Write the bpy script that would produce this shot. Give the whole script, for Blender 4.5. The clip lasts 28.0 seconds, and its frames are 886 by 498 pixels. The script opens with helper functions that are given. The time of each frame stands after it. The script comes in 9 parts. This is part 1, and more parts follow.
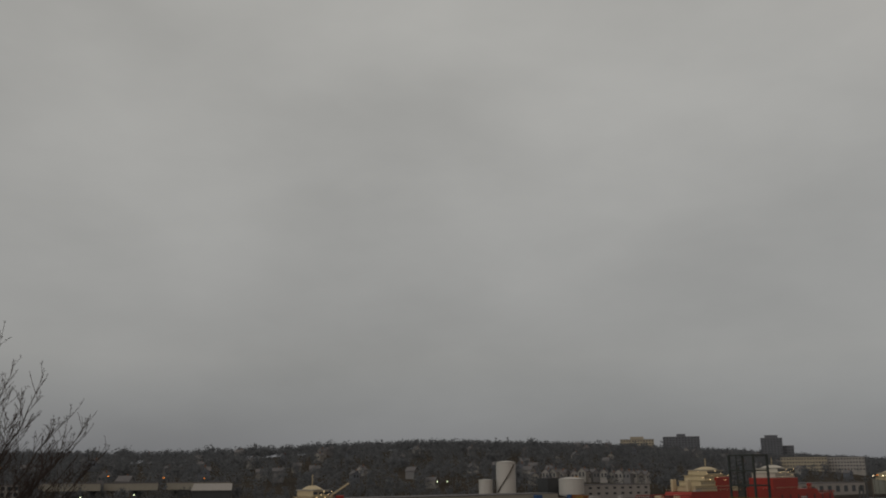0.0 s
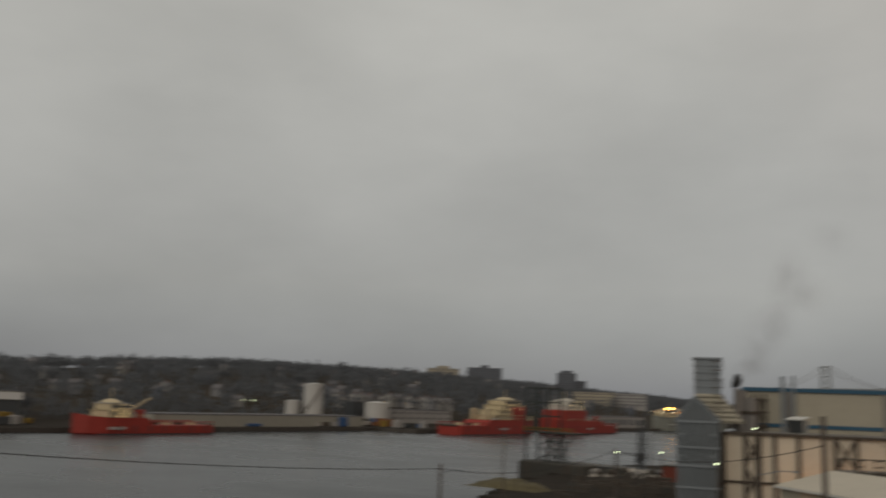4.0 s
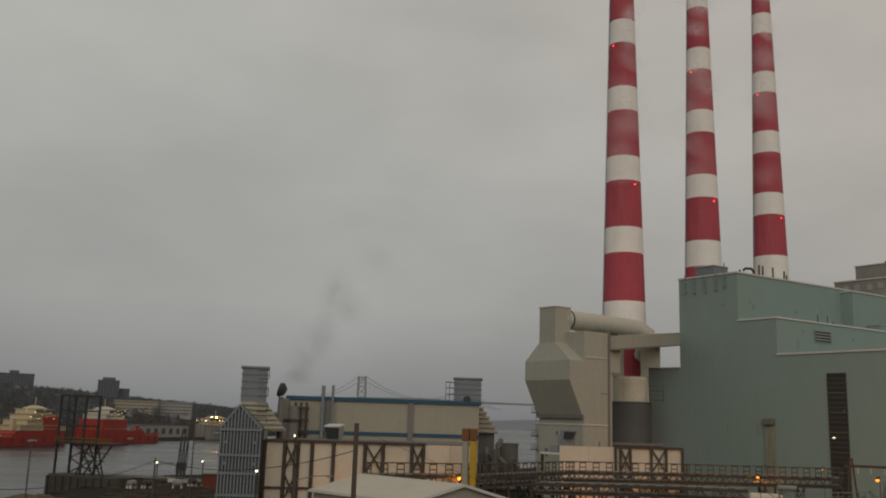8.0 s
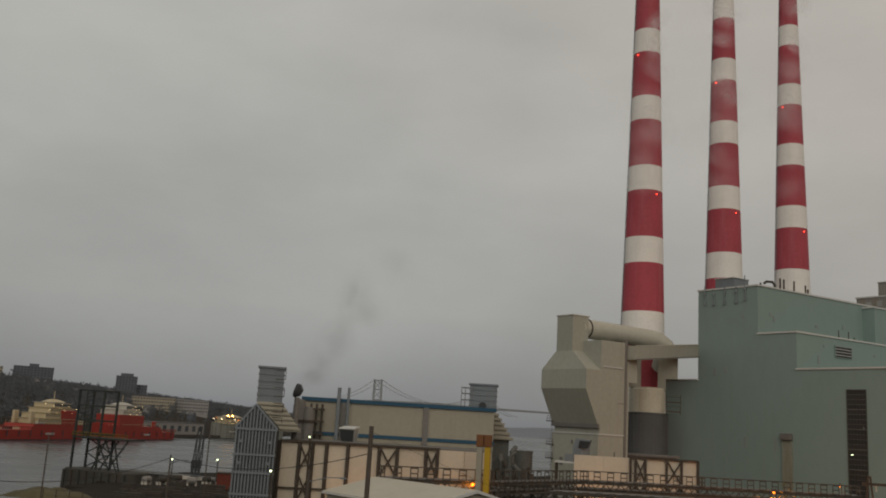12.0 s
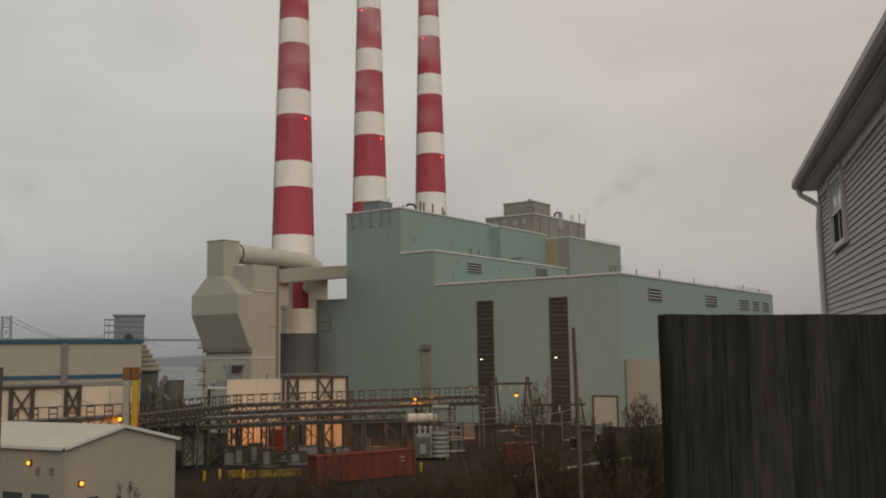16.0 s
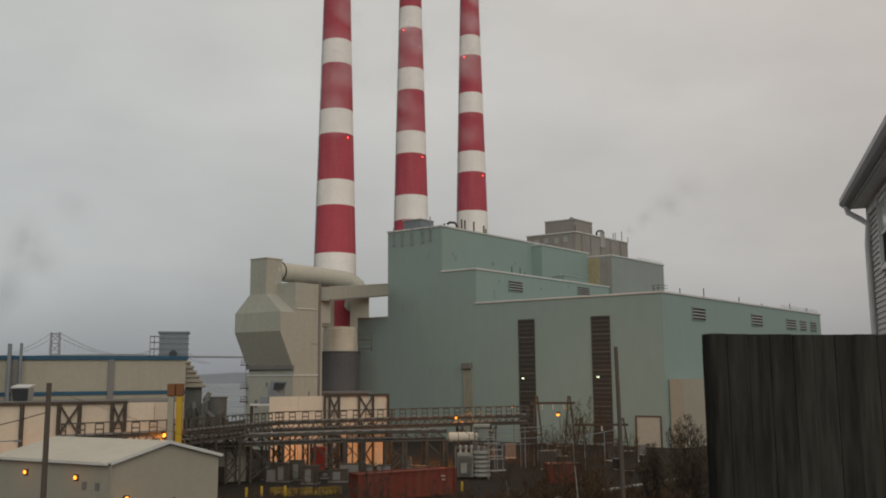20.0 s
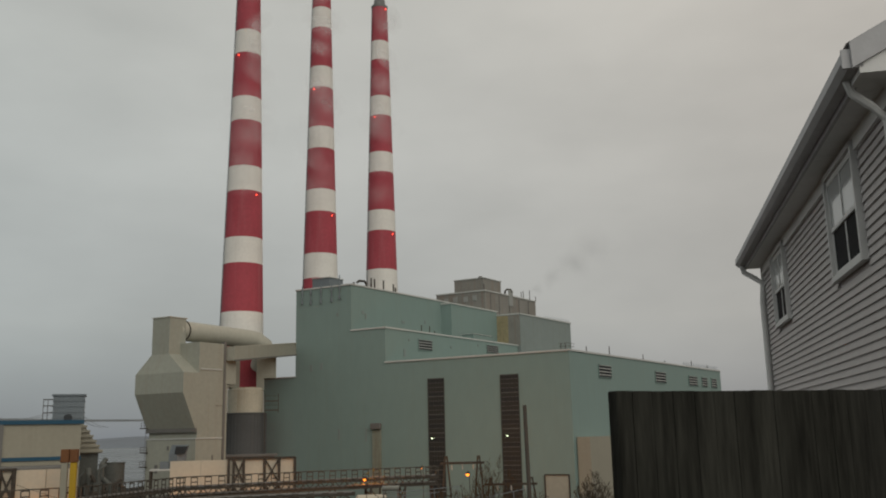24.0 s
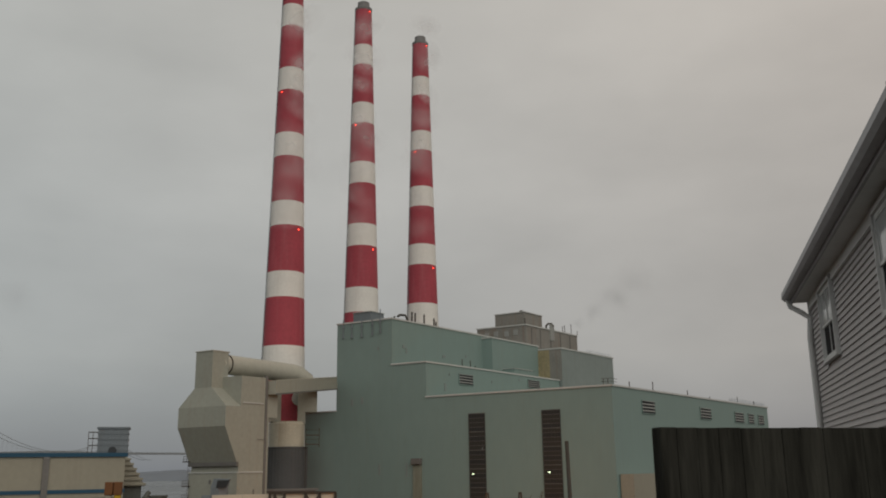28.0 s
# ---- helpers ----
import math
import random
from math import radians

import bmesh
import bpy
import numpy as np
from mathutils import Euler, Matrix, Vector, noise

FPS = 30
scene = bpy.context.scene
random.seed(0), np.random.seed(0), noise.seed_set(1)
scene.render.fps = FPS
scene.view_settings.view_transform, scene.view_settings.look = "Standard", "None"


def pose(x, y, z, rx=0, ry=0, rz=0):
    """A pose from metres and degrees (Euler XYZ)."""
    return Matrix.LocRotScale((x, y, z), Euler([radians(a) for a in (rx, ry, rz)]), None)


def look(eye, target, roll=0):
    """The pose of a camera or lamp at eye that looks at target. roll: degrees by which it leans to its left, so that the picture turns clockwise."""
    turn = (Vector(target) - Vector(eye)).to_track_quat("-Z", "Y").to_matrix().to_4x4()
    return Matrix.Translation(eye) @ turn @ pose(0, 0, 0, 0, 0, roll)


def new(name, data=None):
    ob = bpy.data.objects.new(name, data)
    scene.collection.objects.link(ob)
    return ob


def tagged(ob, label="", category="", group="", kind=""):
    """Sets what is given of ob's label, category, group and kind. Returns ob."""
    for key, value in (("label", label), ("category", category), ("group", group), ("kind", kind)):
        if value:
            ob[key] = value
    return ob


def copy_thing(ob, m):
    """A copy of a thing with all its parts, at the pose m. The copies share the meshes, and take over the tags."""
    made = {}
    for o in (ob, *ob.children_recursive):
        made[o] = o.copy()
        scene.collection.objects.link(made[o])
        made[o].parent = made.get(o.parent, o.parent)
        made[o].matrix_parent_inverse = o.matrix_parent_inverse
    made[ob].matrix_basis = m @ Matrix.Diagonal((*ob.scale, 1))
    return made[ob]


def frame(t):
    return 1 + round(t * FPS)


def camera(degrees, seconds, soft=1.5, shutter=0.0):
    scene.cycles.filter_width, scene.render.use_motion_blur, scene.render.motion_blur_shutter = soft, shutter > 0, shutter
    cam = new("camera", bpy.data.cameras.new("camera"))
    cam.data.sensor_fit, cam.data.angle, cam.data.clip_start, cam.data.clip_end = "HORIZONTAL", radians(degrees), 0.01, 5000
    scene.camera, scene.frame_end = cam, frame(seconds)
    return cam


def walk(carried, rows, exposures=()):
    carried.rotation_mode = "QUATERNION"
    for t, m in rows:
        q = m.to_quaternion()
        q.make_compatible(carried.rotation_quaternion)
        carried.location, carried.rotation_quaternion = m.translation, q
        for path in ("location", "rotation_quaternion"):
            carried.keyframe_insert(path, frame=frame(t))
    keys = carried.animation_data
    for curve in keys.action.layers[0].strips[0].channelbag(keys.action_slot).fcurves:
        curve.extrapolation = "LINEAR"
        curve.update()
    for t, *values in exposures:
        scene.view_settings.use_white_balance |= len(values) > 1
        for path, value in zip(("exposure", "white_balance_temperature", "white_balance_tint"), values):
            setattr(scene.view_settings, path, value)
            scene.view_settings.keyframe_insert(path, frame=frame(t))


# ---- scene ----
EYE = Vector((0, 0, 14.5))      # the plant's yard is z = 0, the harbour z = -4

# seconds, bearing, tilt and roll in degrees
PATH = (
    (0.0, -50.76, 13.91, -0.41), (0.3, -50.28, 13.94, -0.35), (0.5, -50.28, 13.99, -0.34), (1.0, -52.53, 14.58, -0.55), (1.5, -62.84, 15.25, -3.12), (1.7, -69.15, 14.73, -2.12), (2.0, -76.45, 14.20, -0.02),
    (2.2, -75.87, 13.72, 0.3), (2.4, -75.02, 13.46, 0.8), (2.5, -74.58, 13.16, 0.5), (2.8, -71.13, 12.44, 0.42), (3.0, -66.27, 11.18, -0.26), (3.3, -59.57, 9.05, 0.3), (3.4, -56.4, 9.5, 1.2),
    (3.5, -52.5, 10.75, 1.7), (3.6, -49.6, 11.2, 1.8), (3.7, -47.99, 11.18, 1.88), (3.9, -43.1, 10.23, 1.9), (4.0, -39.30, 9.41, 2.11), (4.5, -26.93, 13.94, 3.14), (6.5, -12.91, 11.33, 7.19), (6.7, -11.53, 11.06, 6.08),
    (7.0, -10.90, 11.44, 3.56), (7.3, -11.08, 9.71, 2.18), (7.5, -11.28, 9.64, 1.97), (8.0, -11.50, 10.87, 1.79), (8.5, -10.69, 11.37, 1.71),
    (9.0, -10.64, 11.34, 1.74), (9.5, -11.36, 11.51, 2.11), (10.0, -11.16, 11.35, 3.56), (10.5, -11.15, 11.26, 3.89),
    (11.0, -11.60, 11.17, 4.08), (11.5, -12.13, 11.14, 3.87), (13.5, -14.50, 11.11, 3.01), (14.0, -13.99, 11.07, 4.01),
    (14.2, -6.3, 10.8, 2.3), (14.3, -2.82, 10.60, 1.61), (14.5, 1.16, 9.77, 1.45), (14.8, 6.07, 8.58, 0.44), (15.0, 8.07, 7.77, -0.20), (15.5, 9.97, 6.90, -0.73),
    (16.0, 9.46, 6.84, -0.84), (16.5, 8.83, 6.98, -0.77), (17.0, 8.51, 7.20, -0.58), (17.5, 8.12, 7.30, -0.67),
    (18.0, 7.73, 7.31, -0.53), (18.5, 7.35, 7.41, -0.45), (19.0, 7.14, 7.54, -0.35), (19.5, 7.16, 7.75, -0.39),
    (20.0, 6.85, 8.02, -0.45), (20.5, 6.37, 8.18, -0.34), (22.5, 7.84, 9.56, 1.18), (23.0, 8.41, 9.61, 0.70),
    (23.5, 11.94, 10.36, -0.39), (23.7, 12.55, 10.78, -0.92), (24.0, 12.70, 11.64, -1.29), (24.5, 11.69, 12.57, -1.54), (25.0, 11.28, 13.21, -1.83),
    (25.5, 11.01, 13.49, -1.73), (26.0, 10.79, 13.74, -1.50), (26.5, 10.72, 13.98, -1.63), (27.0, 10.59, 14.20, -1.52),
    (27.5, 10.51, 14.13, -0.56), (28.0, 10.11, 13.84, -0.81),
)


def aim(az, el):
    a, e = radians(az), radians(el)
    return Vector((math.sin(a) * math.cos(e), math.cos(a) * math.cos(e), math.sin(e)))


cam = camera(52.16, 28.0, soft=1.9, shutter=0.35)
walk(cam, [(t, look(EYE, EYE + aim(a, e) * 10, r)) for t, a, e, r in PATH],
     exposures=[(0, -0.17, 6600, 11.2), (2.5, -0.05, 6650, 10.5), (3.5, 0.08, 6680, 10), (4.5, 0.08, 6690, 10), (7, 0.0, 6700, 9.5), (14, 0.05, 6700, 9.5), (15, 0.29, 6800, 11), (16, 0.42, 6680, 10.5), (17.5, 0.42, 6530, 10.3),
                (20.5, 0.42, 6400, 9.3), (23, 0.36, 6380, 7), (24, 0.25, 6350, 5.5), (25, 0.15, 6400, 8), (28, 0.12, 6400, 8)])

# ---- sky and daylight: a closed overcast with a low soft glow behind the camera ----
world = bpy.data.worlds.new("overcast_sky")
scene.world = world
world.use_nodes = True
wn, wl = world.node_tree.nodes, world.node_tree.links
wn.clear()


def wnode(kind, **values):
    n = wn.new(kind)
    for key, value in values.items():
        n.inputs[key].default_value = value
    return n


w_out = wn.new("ShaderNodeOutputWorld")
w_bg = wnode("ShaderNodeBackground", Strength=1.0)
w_tc = wn.new("ShaderNodeTexCoord")
w_sep = wn.new("ShaderNodeSeparateXYZ")
wl.new(w_tc.outputs["Generated"], w_sep.inputs[0])
# brightness of the cloud layer by height
w_ramp = wn.new("ShaderNodeValToRGB")
stops = [(0.0, (0.165, 0.168, 0.182)), (0.05, (0.232, 0.231, 0.233)), (0.12, (0.322, 0.314, 0.298)),
         (0.25, (0.375, 0.366, 0.344)), (0.5, (0.42, 0.408, 0.378)), (1.0, (0.48, 0.468, 0.435))]
while len(w_ramp.color_ramp.elements) < len(stops):
    w_ramp.color_ramp.elements.new(0.5)
for e, (p, c) in zip(w_ramp.color_ramp.elements, stops):
    e.position, e.color = p, (*c, 1)
wl.new(w_sep.outputs["Z"], w_ramp.inputs[0])
# soft uneven cloud
w_map = wn.new("ShaderNodeMapping")
w_map.inputs["Scale"].default_value = (1.0, 1.0, 2.2)
wl.new(w_tc.outputs["Generated"], w_map.inputs[0])
w_noise = wnode("ShaderNodeTexNoise", Scale=2.6, Detail=6.0, Roughness=0.5)
wl.new(w_map.outputs[0], w_noise.inputs["Vector"])
w_mr = wnode("ShaderNodeMapRange")
w_mr.inputs["From Min"].default_value, w_mr.inputs["From Max"].default_value = 0.3, 0.7
w_mr.inputs["To Min"].default_value, w_mr.inputs["To Max"].default_value = 0.88, 1.12
wl.new(w_noise.outputs["Fac"], w_mr.inputs[0])
w_mul = wn.new("ShaderNodeMix")
w_mul.data_type, w_mul.blend_type = "RGBA", "MULTIPLY"
w_mul.inputs[0].default_value = 1.0
wl.new(w_ramp.outputs[0], w_mul.inputs[6])
wl.new(w_mr.outputs[0], w_mul.inputs[7])
# the cloud is warmer towards the east side, cooler over the harbour
w_dot = wn.new("ShaderNodeVectorMath")
w_dot.operation = "DOT_PRODUCT"
w_dot.inputs[1].default_value = (0.86, -0.35, 0.36)
wl.new(w_tc.outputs["Generated"], w_dot.inputs[0])
w_warm = wn.new("ShaderNodeValToRGB")
w_warm.color_ramp.elements[0].position, w_warm.color_ramp.elements[0].color = 0.0, (0.97, 1.0, 1.02, 1)
w_warm.color_ramp.elements[1].position, w_warm.color_ramp.elements[1].color = 1.0, (1.16, 1.02, 0.95, 1)
w_dr = wnode("ShaderNodeMapRange")
w_dr.inputs["From Min"].default_value, w_dr.inputs["From Max"].default_value = -0.5, 0.9
wl.new(w_dot.outputs["Value"], w_dr.inputs[0])
wl.new(w_dr.outputs[0], w_warm.inputs[0])
w_mul2 = wn.new("ShaderNodeMix")
w_mul2.data_type, w_mul2.blend_type = "RGBA", "MULTIPLY"
w_mul2.inputs[0].default_value = 1.0
wl.new(w_mul.outputs[2], w_mul2.inputs[6])
wl.new(w_warm.outputs[0], w_mul2.inputs[7])
# a little of the clear sky above comes through the cloud
w_sky = wn.new("ShaderNodeTexSky")
w_sky.sky_type, w_sky.sun_disc = "NISHITA", False
w_sky.sun_elevation, w_sky.sun_rotation = radians(28), radians(168)
w_mix = wn.new("ShaderNodeMix")
w_mix.data_type, w_mix.blend_type = "RGBA", "ADD"
w_mix.inputs[0].default_value = 0.004
wl.new(w_mul2.outputs[2], w_mix.inputs[6])
wl.new(w_sky.outputs[0], w_mix.inputs[7])
wl.new(w_mix.outputs[2], w_bg.inputs["Color"])
wl.new(w_bg.outputs[0], w_out.inputs[0])

sun = new("sun", bpy.data.lights.new("sun", "SUN"))
sun.data.energy, sun.data.angle, sun.data.color = 0.75, radians(50), (1.0, 0.95, 0.88)
sun.matrix_basis = look((0, 0, 100), Vector((0, 0, 100)) - aim(168, 28) * 10)


# ---- builders ----
def polar(az, d, z=0.0):
    return Vector((d * math.sin(radians(az)), d * math.cos(radians(az)), z))


def box(bm, x0, x1, y0, y1, z0, z1):
    vs = [bm.verts.new(c) for c in ((x0, y0, z0), (x1, y0, z0), (x1, y1, z0), (x0, y1, z0),
                                    (x0, y0, z1), (x1, y0, z1), (x1, y1, z1), (x0, y1, z1))]
    for f in ((3, 2, 1, 0), (4, 5, 6, 7), (0, 1, 5, 4), (1, 2, 6, 5), (2, 3, 7, 6), (3, 0, 4, 7)):
        bm.faces.new([vs[i] for i in f])
    return bm


def prism(bm, pts, z0, z1, top=None):
    """An upright prism on a plan outline; top gives a height of its own to each corner."""
    n = len(pts)
    lo = [bm.verts.new((p[0], p[1], z0)) for p in pts]
    hi = [bm.verts.new((p[0], p[1], top[i] if top else z1)) for i, p in enumerate(pts)]
    for i in range(n):
        j = (i + 1) % n
        bm.faces.new((lo[i], lo[j], hi[j], hi[i]))
    bm.faces.new(hi)
    bm.faces.new(lo[::-1])
    return bm


def loft(bm, rings):
    made = [[bm.verts.new(p) for p in ring] for ring in rings]
    n = len(made[0])
    for a, b in zip(made, made[1:]):
        for i in range(n):
            j = (i + 1) % n
            bm.faces.new((a[i], a[j], b[j], b[i]))
    bm.faces.new(made[-1])
    bm.faces.new(made[0][::-1])
    return bm


def axes_of(p, q):
    d = Vector(q) - Vector(p)
    d.normalize()
    side = d.cross(Vector((0, 0, 1)))
    if side.length < 1e-3:
        side = Vector((1, 0, 0))
    side.normalize()
    return d, side, side.cross(d)


def beam(bm, p, q, w, h=None):
    """A bar of w by h from p to q."""
    h = h or w
    p, q = Vector(p), Vector(q)
    _, s, u = axes_of(p, q)
    ring = lambda c: [c - s * w / 2 - u * h / 2, c + s * w / 2 - u * h / 2, c + s * w / 2 + u * h / 2, c - s * w / 2 + u * h / 2]
    return loft(bm, [ring(p), ring(q)])


def tube(bm, points, radii, seg=10):
    points = [Vector(p) for p in points]
    if not isinstance(radii, (list, tuple)):
        radii = [radii] * len(points)
    rings = []
    side = None
    for i, p in enumerate(points):
        a, b = points[max(i - 1, 0)], points[min(i + 1, len(points) - 1)]
        d = (b - a).normalized()
        if side is None:
            side = axes_of(a, b)[1]
        side = (side - d * side.dot(d)).normalized()
        up = side.cross(d)
        rings.append([p + (side * math.cos(k) + up * math.sin(k)) * radii[i]
                      for k in (2 * math.pi * j / seg for j in range(seg))])
    return loft(bm, rings)


def lathe(bm, cx, cy, profile, seg=32):
    return loft(bm, [[(cx + r * math.cos(2 * math.pi * k / seg), cy + r * math.sin(2 * math.pi * k / seg), z)
                      for k in range(seg)] for r, z in profile])


def world_pose(ob):
    return (world_pose(ob.parent) @ ob.matrix_parent_inverse @ ob.matrix_basis) if ob.parent else ob.matrix_basis.copy()


def finish(name, bm, material, smooth=False, bevel=0.0):
    if bevel:
        bmesh.ops.bevel(bm, geom=bm.edges[:], offset=bevel, segments=1, affect="EDGES", profile=0.5)
    bmesh.ops.recalc_face_normals(bm, faces=bm.faces[:])
    me = bpy.data.meshes.new(name)
    bm.to_mesh(me)
    bm.free()
    me.materials.append(material)
    if smooth:
        me.polygons.foreach_set("use_smooth", [True] * len(me.polygons))
        me.set_sharp_from_angle(angle=radians(40))
    return me


def thing(name, at, rz=0.0, label="", category="", group="", kind=""):
    ob = new(name)
    ob.empty_display_size = 0.5
    ob.matrix_basis = pose(*at, 0, 0, rz)
    return tagged(ob, label, category, group, kind)


def part(name, bm, material, parent, label="", smooth=False, bevel=0.0, local=False):
    """One mesh under a thing or a part. Coordinates are the world's unless local."""
    if not local:
        bm.transform(world_pose(parent).inverted())
    ob = new(name, finish(name, bm, material, smooth, bevel))
    ob.parent = parent
    return tagged(ob, label)


def solo(name, bm, material, label="", category="", group="", kind="", smooth=False, bevel=0.0):
    """A thing that is one mesh, with its origin at its base."""
    xs = [v.co for v in bm.verts]
    base = Vector(((min(c.x for c in xs) + max(c.x for c in xs)) / 2, (min(c.y for c in xs) + max(c.y for c in xs)) / 2,
                   min(c.z for c in xs)))
    bm.transform(Matrix.Translation(-base))
    ob = new(name, finish(name, bm, material, smooth, bevel))
    ob.matrix_basis = Matrix.Translation(base)
    return tagged(ob, label, category, group, kind)


def piece(name, mesh, parent, m):
    """A piece that shares its mesh with its like; m is its pose in the parent's frame."""
    ob = new(name, mesh)
    ob.parent = parent
    ob.matrix_basis = m
    return ob


NEWBM = bmesh.new


# ---- materials ----
def material(name, color, rough=0.7, metal=0.0, grain=8.0, vary=0.18, bump=0.15, streak=0.0, streak_color=(0.12, 0.09, 0.07),
             per=0.0, stretch=(1, 1, 1), large=0.15, emit=0.0, island=False, spec=0.25):
    """A surface with fine grain, larger unevenness, bump and, if asked, downward streaks of dirt. Scales are per metre."""
    m = bpy.data.materials.new(name)
    m.use_nodes = True
    n, l = m.node_tree.nodes, m.node_tree.links
    b = n["Principled BSDF"]
    b.inputs["Roughness"].default_value, b.inputs["Metallic"].default_value = rough, metal
    b.inputs["Specular IOR Level"].default_value = spec
    if emit:
        b.inputs["Base Color"].default_value = (*color, 1)
        b.inputs["Emission Color"].default_value = (*color, 1)
        b.inputs["Emission Strength"].default_value = emit
        return m
    tc = n.new("ShaderNodeTexCoord")
    mp = n.new("ShaderNodeMapping")
    mp.inputs["Scale"].default_value = stretch
    l.new(tc.outputs["Object"], mp.inputs[0])
    fine = n.new("ShaderNodeTexNoise")
    fine.inputs["Scale"].default_value, fine.inputs["Detail"].default_value = grain, 4
    l.new(mp.outputs[0], fine.inputs["Vector"])
    big = n.new("ShaderNodeTexNoise")
    big.inputs["Scale"].default_value, big.inputs["Detail"].default_value = large, 3
    l.new(mp.outputs[0], big.inputs["Vector"])
    add = n.new("ShaderNodeMath")
    l.new(fine.outputs["Fac"], add.inputs[0])
    l.new(big.outputs["Fac"], add.inputs[1])
    mr = n.new("ShaderNodeMapRange")
    mr.inputs["From Min"].default_value, mr.inputs["From Max"].default_value = 0.65, 1.35
    mr.inputs["To Min"].default_value, mr.inputs["To Max"].default_value = 1 - vary, 1 + vary
    l.new(add.outputs[0], mr.inputs[0])
    value = mr.outputs[0]
    if per:
        info = n.new("ShaderNodeNewGeometry" if island else "ShaderNodeObjectInfo")
        pr = n.new("ShaderNodeMapRange")
        pr.inputs["To Min"].default_value, pr.inputs["To Max"].default_value = 1 - per, 1 + per
        l.new(info.outputs["Random Per Island" if island else "Random"], pr.inputs[0])
        mu = n.new("ShaderNodeMath")
        mu.operation = "MULTIPLY"
        l.new(value, mu.inputs[0])
        l.new(pr.outputs[0], mu.inputs[1])
        value = mu.outputs[0]
    mul = n.new("ShaderNodeMix")
    mul.data_type, mul.blend_type = "RGBA", "MULTIPLY"
    mul.inputs[0].default_value = 1.0
    mul.inputs[6].default_value = (*color, 1)
    l.new(value, mul.inputs[7])
    result = mul.outputs[2]
    if streak:
        sm = n.new("ShaderNodeMapping")
        sm.inputs["Scale"].default_value = (0.9, 0.9, 0.05)
        l.new(tc.outputs["Object"], sm.inputs[0])
        sn = n.new("ShaderNodeTexNoise")
        sn.inputs["Scale"].default_value, sn.inputs["Detail"].default_value = 1.0, 6
        l.new(sm.outputs[0], sn.inputs["Vector"])
        sr = n.new("ShaderNodeMapRange")
        sr.inputs["From Min"].default_value, sr.inputs["From Max"].default_value = 0.52, 0.78
        sr.inputs["To Max"].default_value = streak
        l.new(sn.outputs["Fac"], sr.inputs[0])
        sx = n.new("ShaderNodeMix")
        sx.data_type = "RGBA"
        sx.inputs[7].default_value = (*streak_color, 1)
        l.new(sr.outputs[0], sx.inputs[0])
        l.new(result, sx.inputs[6])
        result = sx.outputs[2]
    l.new(result, b.inputs["Base Color"])
    rr = n.new("ShaderNodeMapRange")
    rr.inputs["To Min"].default_value, rr.inputs["To Max"].default_value = max(rough - 0.1, 0.02), min(rough + 0.1, 1)
    l.new(fine.outputs["Fac"], rr.inputs[0])
    l.new(rr.outputs[0], b.inputs["Roughness"])
    if bump:
        bp = n.new("ShaderNodeBump")
        bp.inputs["Strength"].default_value, bp.inputs["Distance"].default_value = bump, 0.05
        l.new(fine.outputs["Fac"], bp.inputs["Height"])
        l.new(bp.outputs[0], b.inputs["Normal"])
    return m


def glass(name, tint=(0.05, 0.06, 0.07), rough=0.06):
    """A dark window pane: what is behind it is an unlit room."""
    m = bpy.data.materials.new(name)
    m.use_nodes = True
    n, l = m.node_tree.nodes, m.node_tree.links
    b = n["Principled BSDF"]
    b.inputs["Base Color"].default_value = (*tint, 1)
    b.inputs["IOR"].default_value = 1.5
    tc, no, mr = n.new("ShaderNodeTexCoord"), n.new("ShaderNodeTexNoise"), n.new("ShaderNodeMapRange")
    no.inputs["Scale"].default_value = 3.0
    mr.inputs["To Min"].default_value, mr.inputs["To Max"].default_value = rough * 0.6, rough * 1.6
    l.new(tc.outputs["Object"], no.inputs["Vector"])
    l.new(no.outputs["Fac"], mr.inputs[0])
    l.new(mr.outputs[0], b.inputs["Roughness"])
    return m


M_TEAL = material("teal_siding", (0.2, 0.272, 0.252), 0.6, grain=0.5, vary=0.05, bump=0.02, streak=0.10, streak_color=(0.19, 0.165, 0.11), large=0.035, stretch=(1, 1, 0.45))
M_TEAL_GREY = material("grey_teal_siding", (0.215, 0.25, 0.24), 0.65, grain=0.6, vary=0.07, bump=0.02, streak=0.25, streak_color=(0.17, 0.15, 0.12), large=0.06)
M_DULL = material("dull_grey_paint", (0.29, 0.30, 0.285), 0.6, grain=3, vary=0.15, streak=0.2)
M_COPING = material("pale_coping", (0.48, 0.49, 0.47), 0.5, vary=0.1)
# red lightened for faded paint and for the haze round the chimneys
M_STACK_RED = material("red_stack_paint", (0.365, 0.062, 0.082), 0.65, grain=1.5, vary=0.14, bump=0.08, streak=0.12, streak_color=(0.5, 0.3, 0.3), large=0.12)
M_STACK_WHITE = material("white_stack_paint", (0.74, 0.72, 0.675), 0.65, grain=1.5, vary=0.07, bump=0.08, streak=0.2, streak_color=(0.45, 0.40, 0.34), large=0.12)
M_DUCT = material("beige_steel", (0.312, 0.318, 0.27), 0.6, grain=1.2, vary=0.09, bump=0.08, streak=0.22, streak_color=(0.25, 0.19, 0.13), large=0.08)
M_DUCT_LIGHT = material("pale_duct_steel", (0.43, 0.42, 0.355), 0.55, grain=1.2, vary=0.09, bump=0.06, streak=0.15, streak_color=(0.3, 0.24, 0.18))
M_DARK = material("dark_grey_cladding", (0.045, 0.05, 0.053), 0.7, grain=3, vary=0.15)
M_CONC = material("stained_concrete", (0.44, 0.42, 0.37), 0.85, grain=4, vary=0.16, streak=0.35)
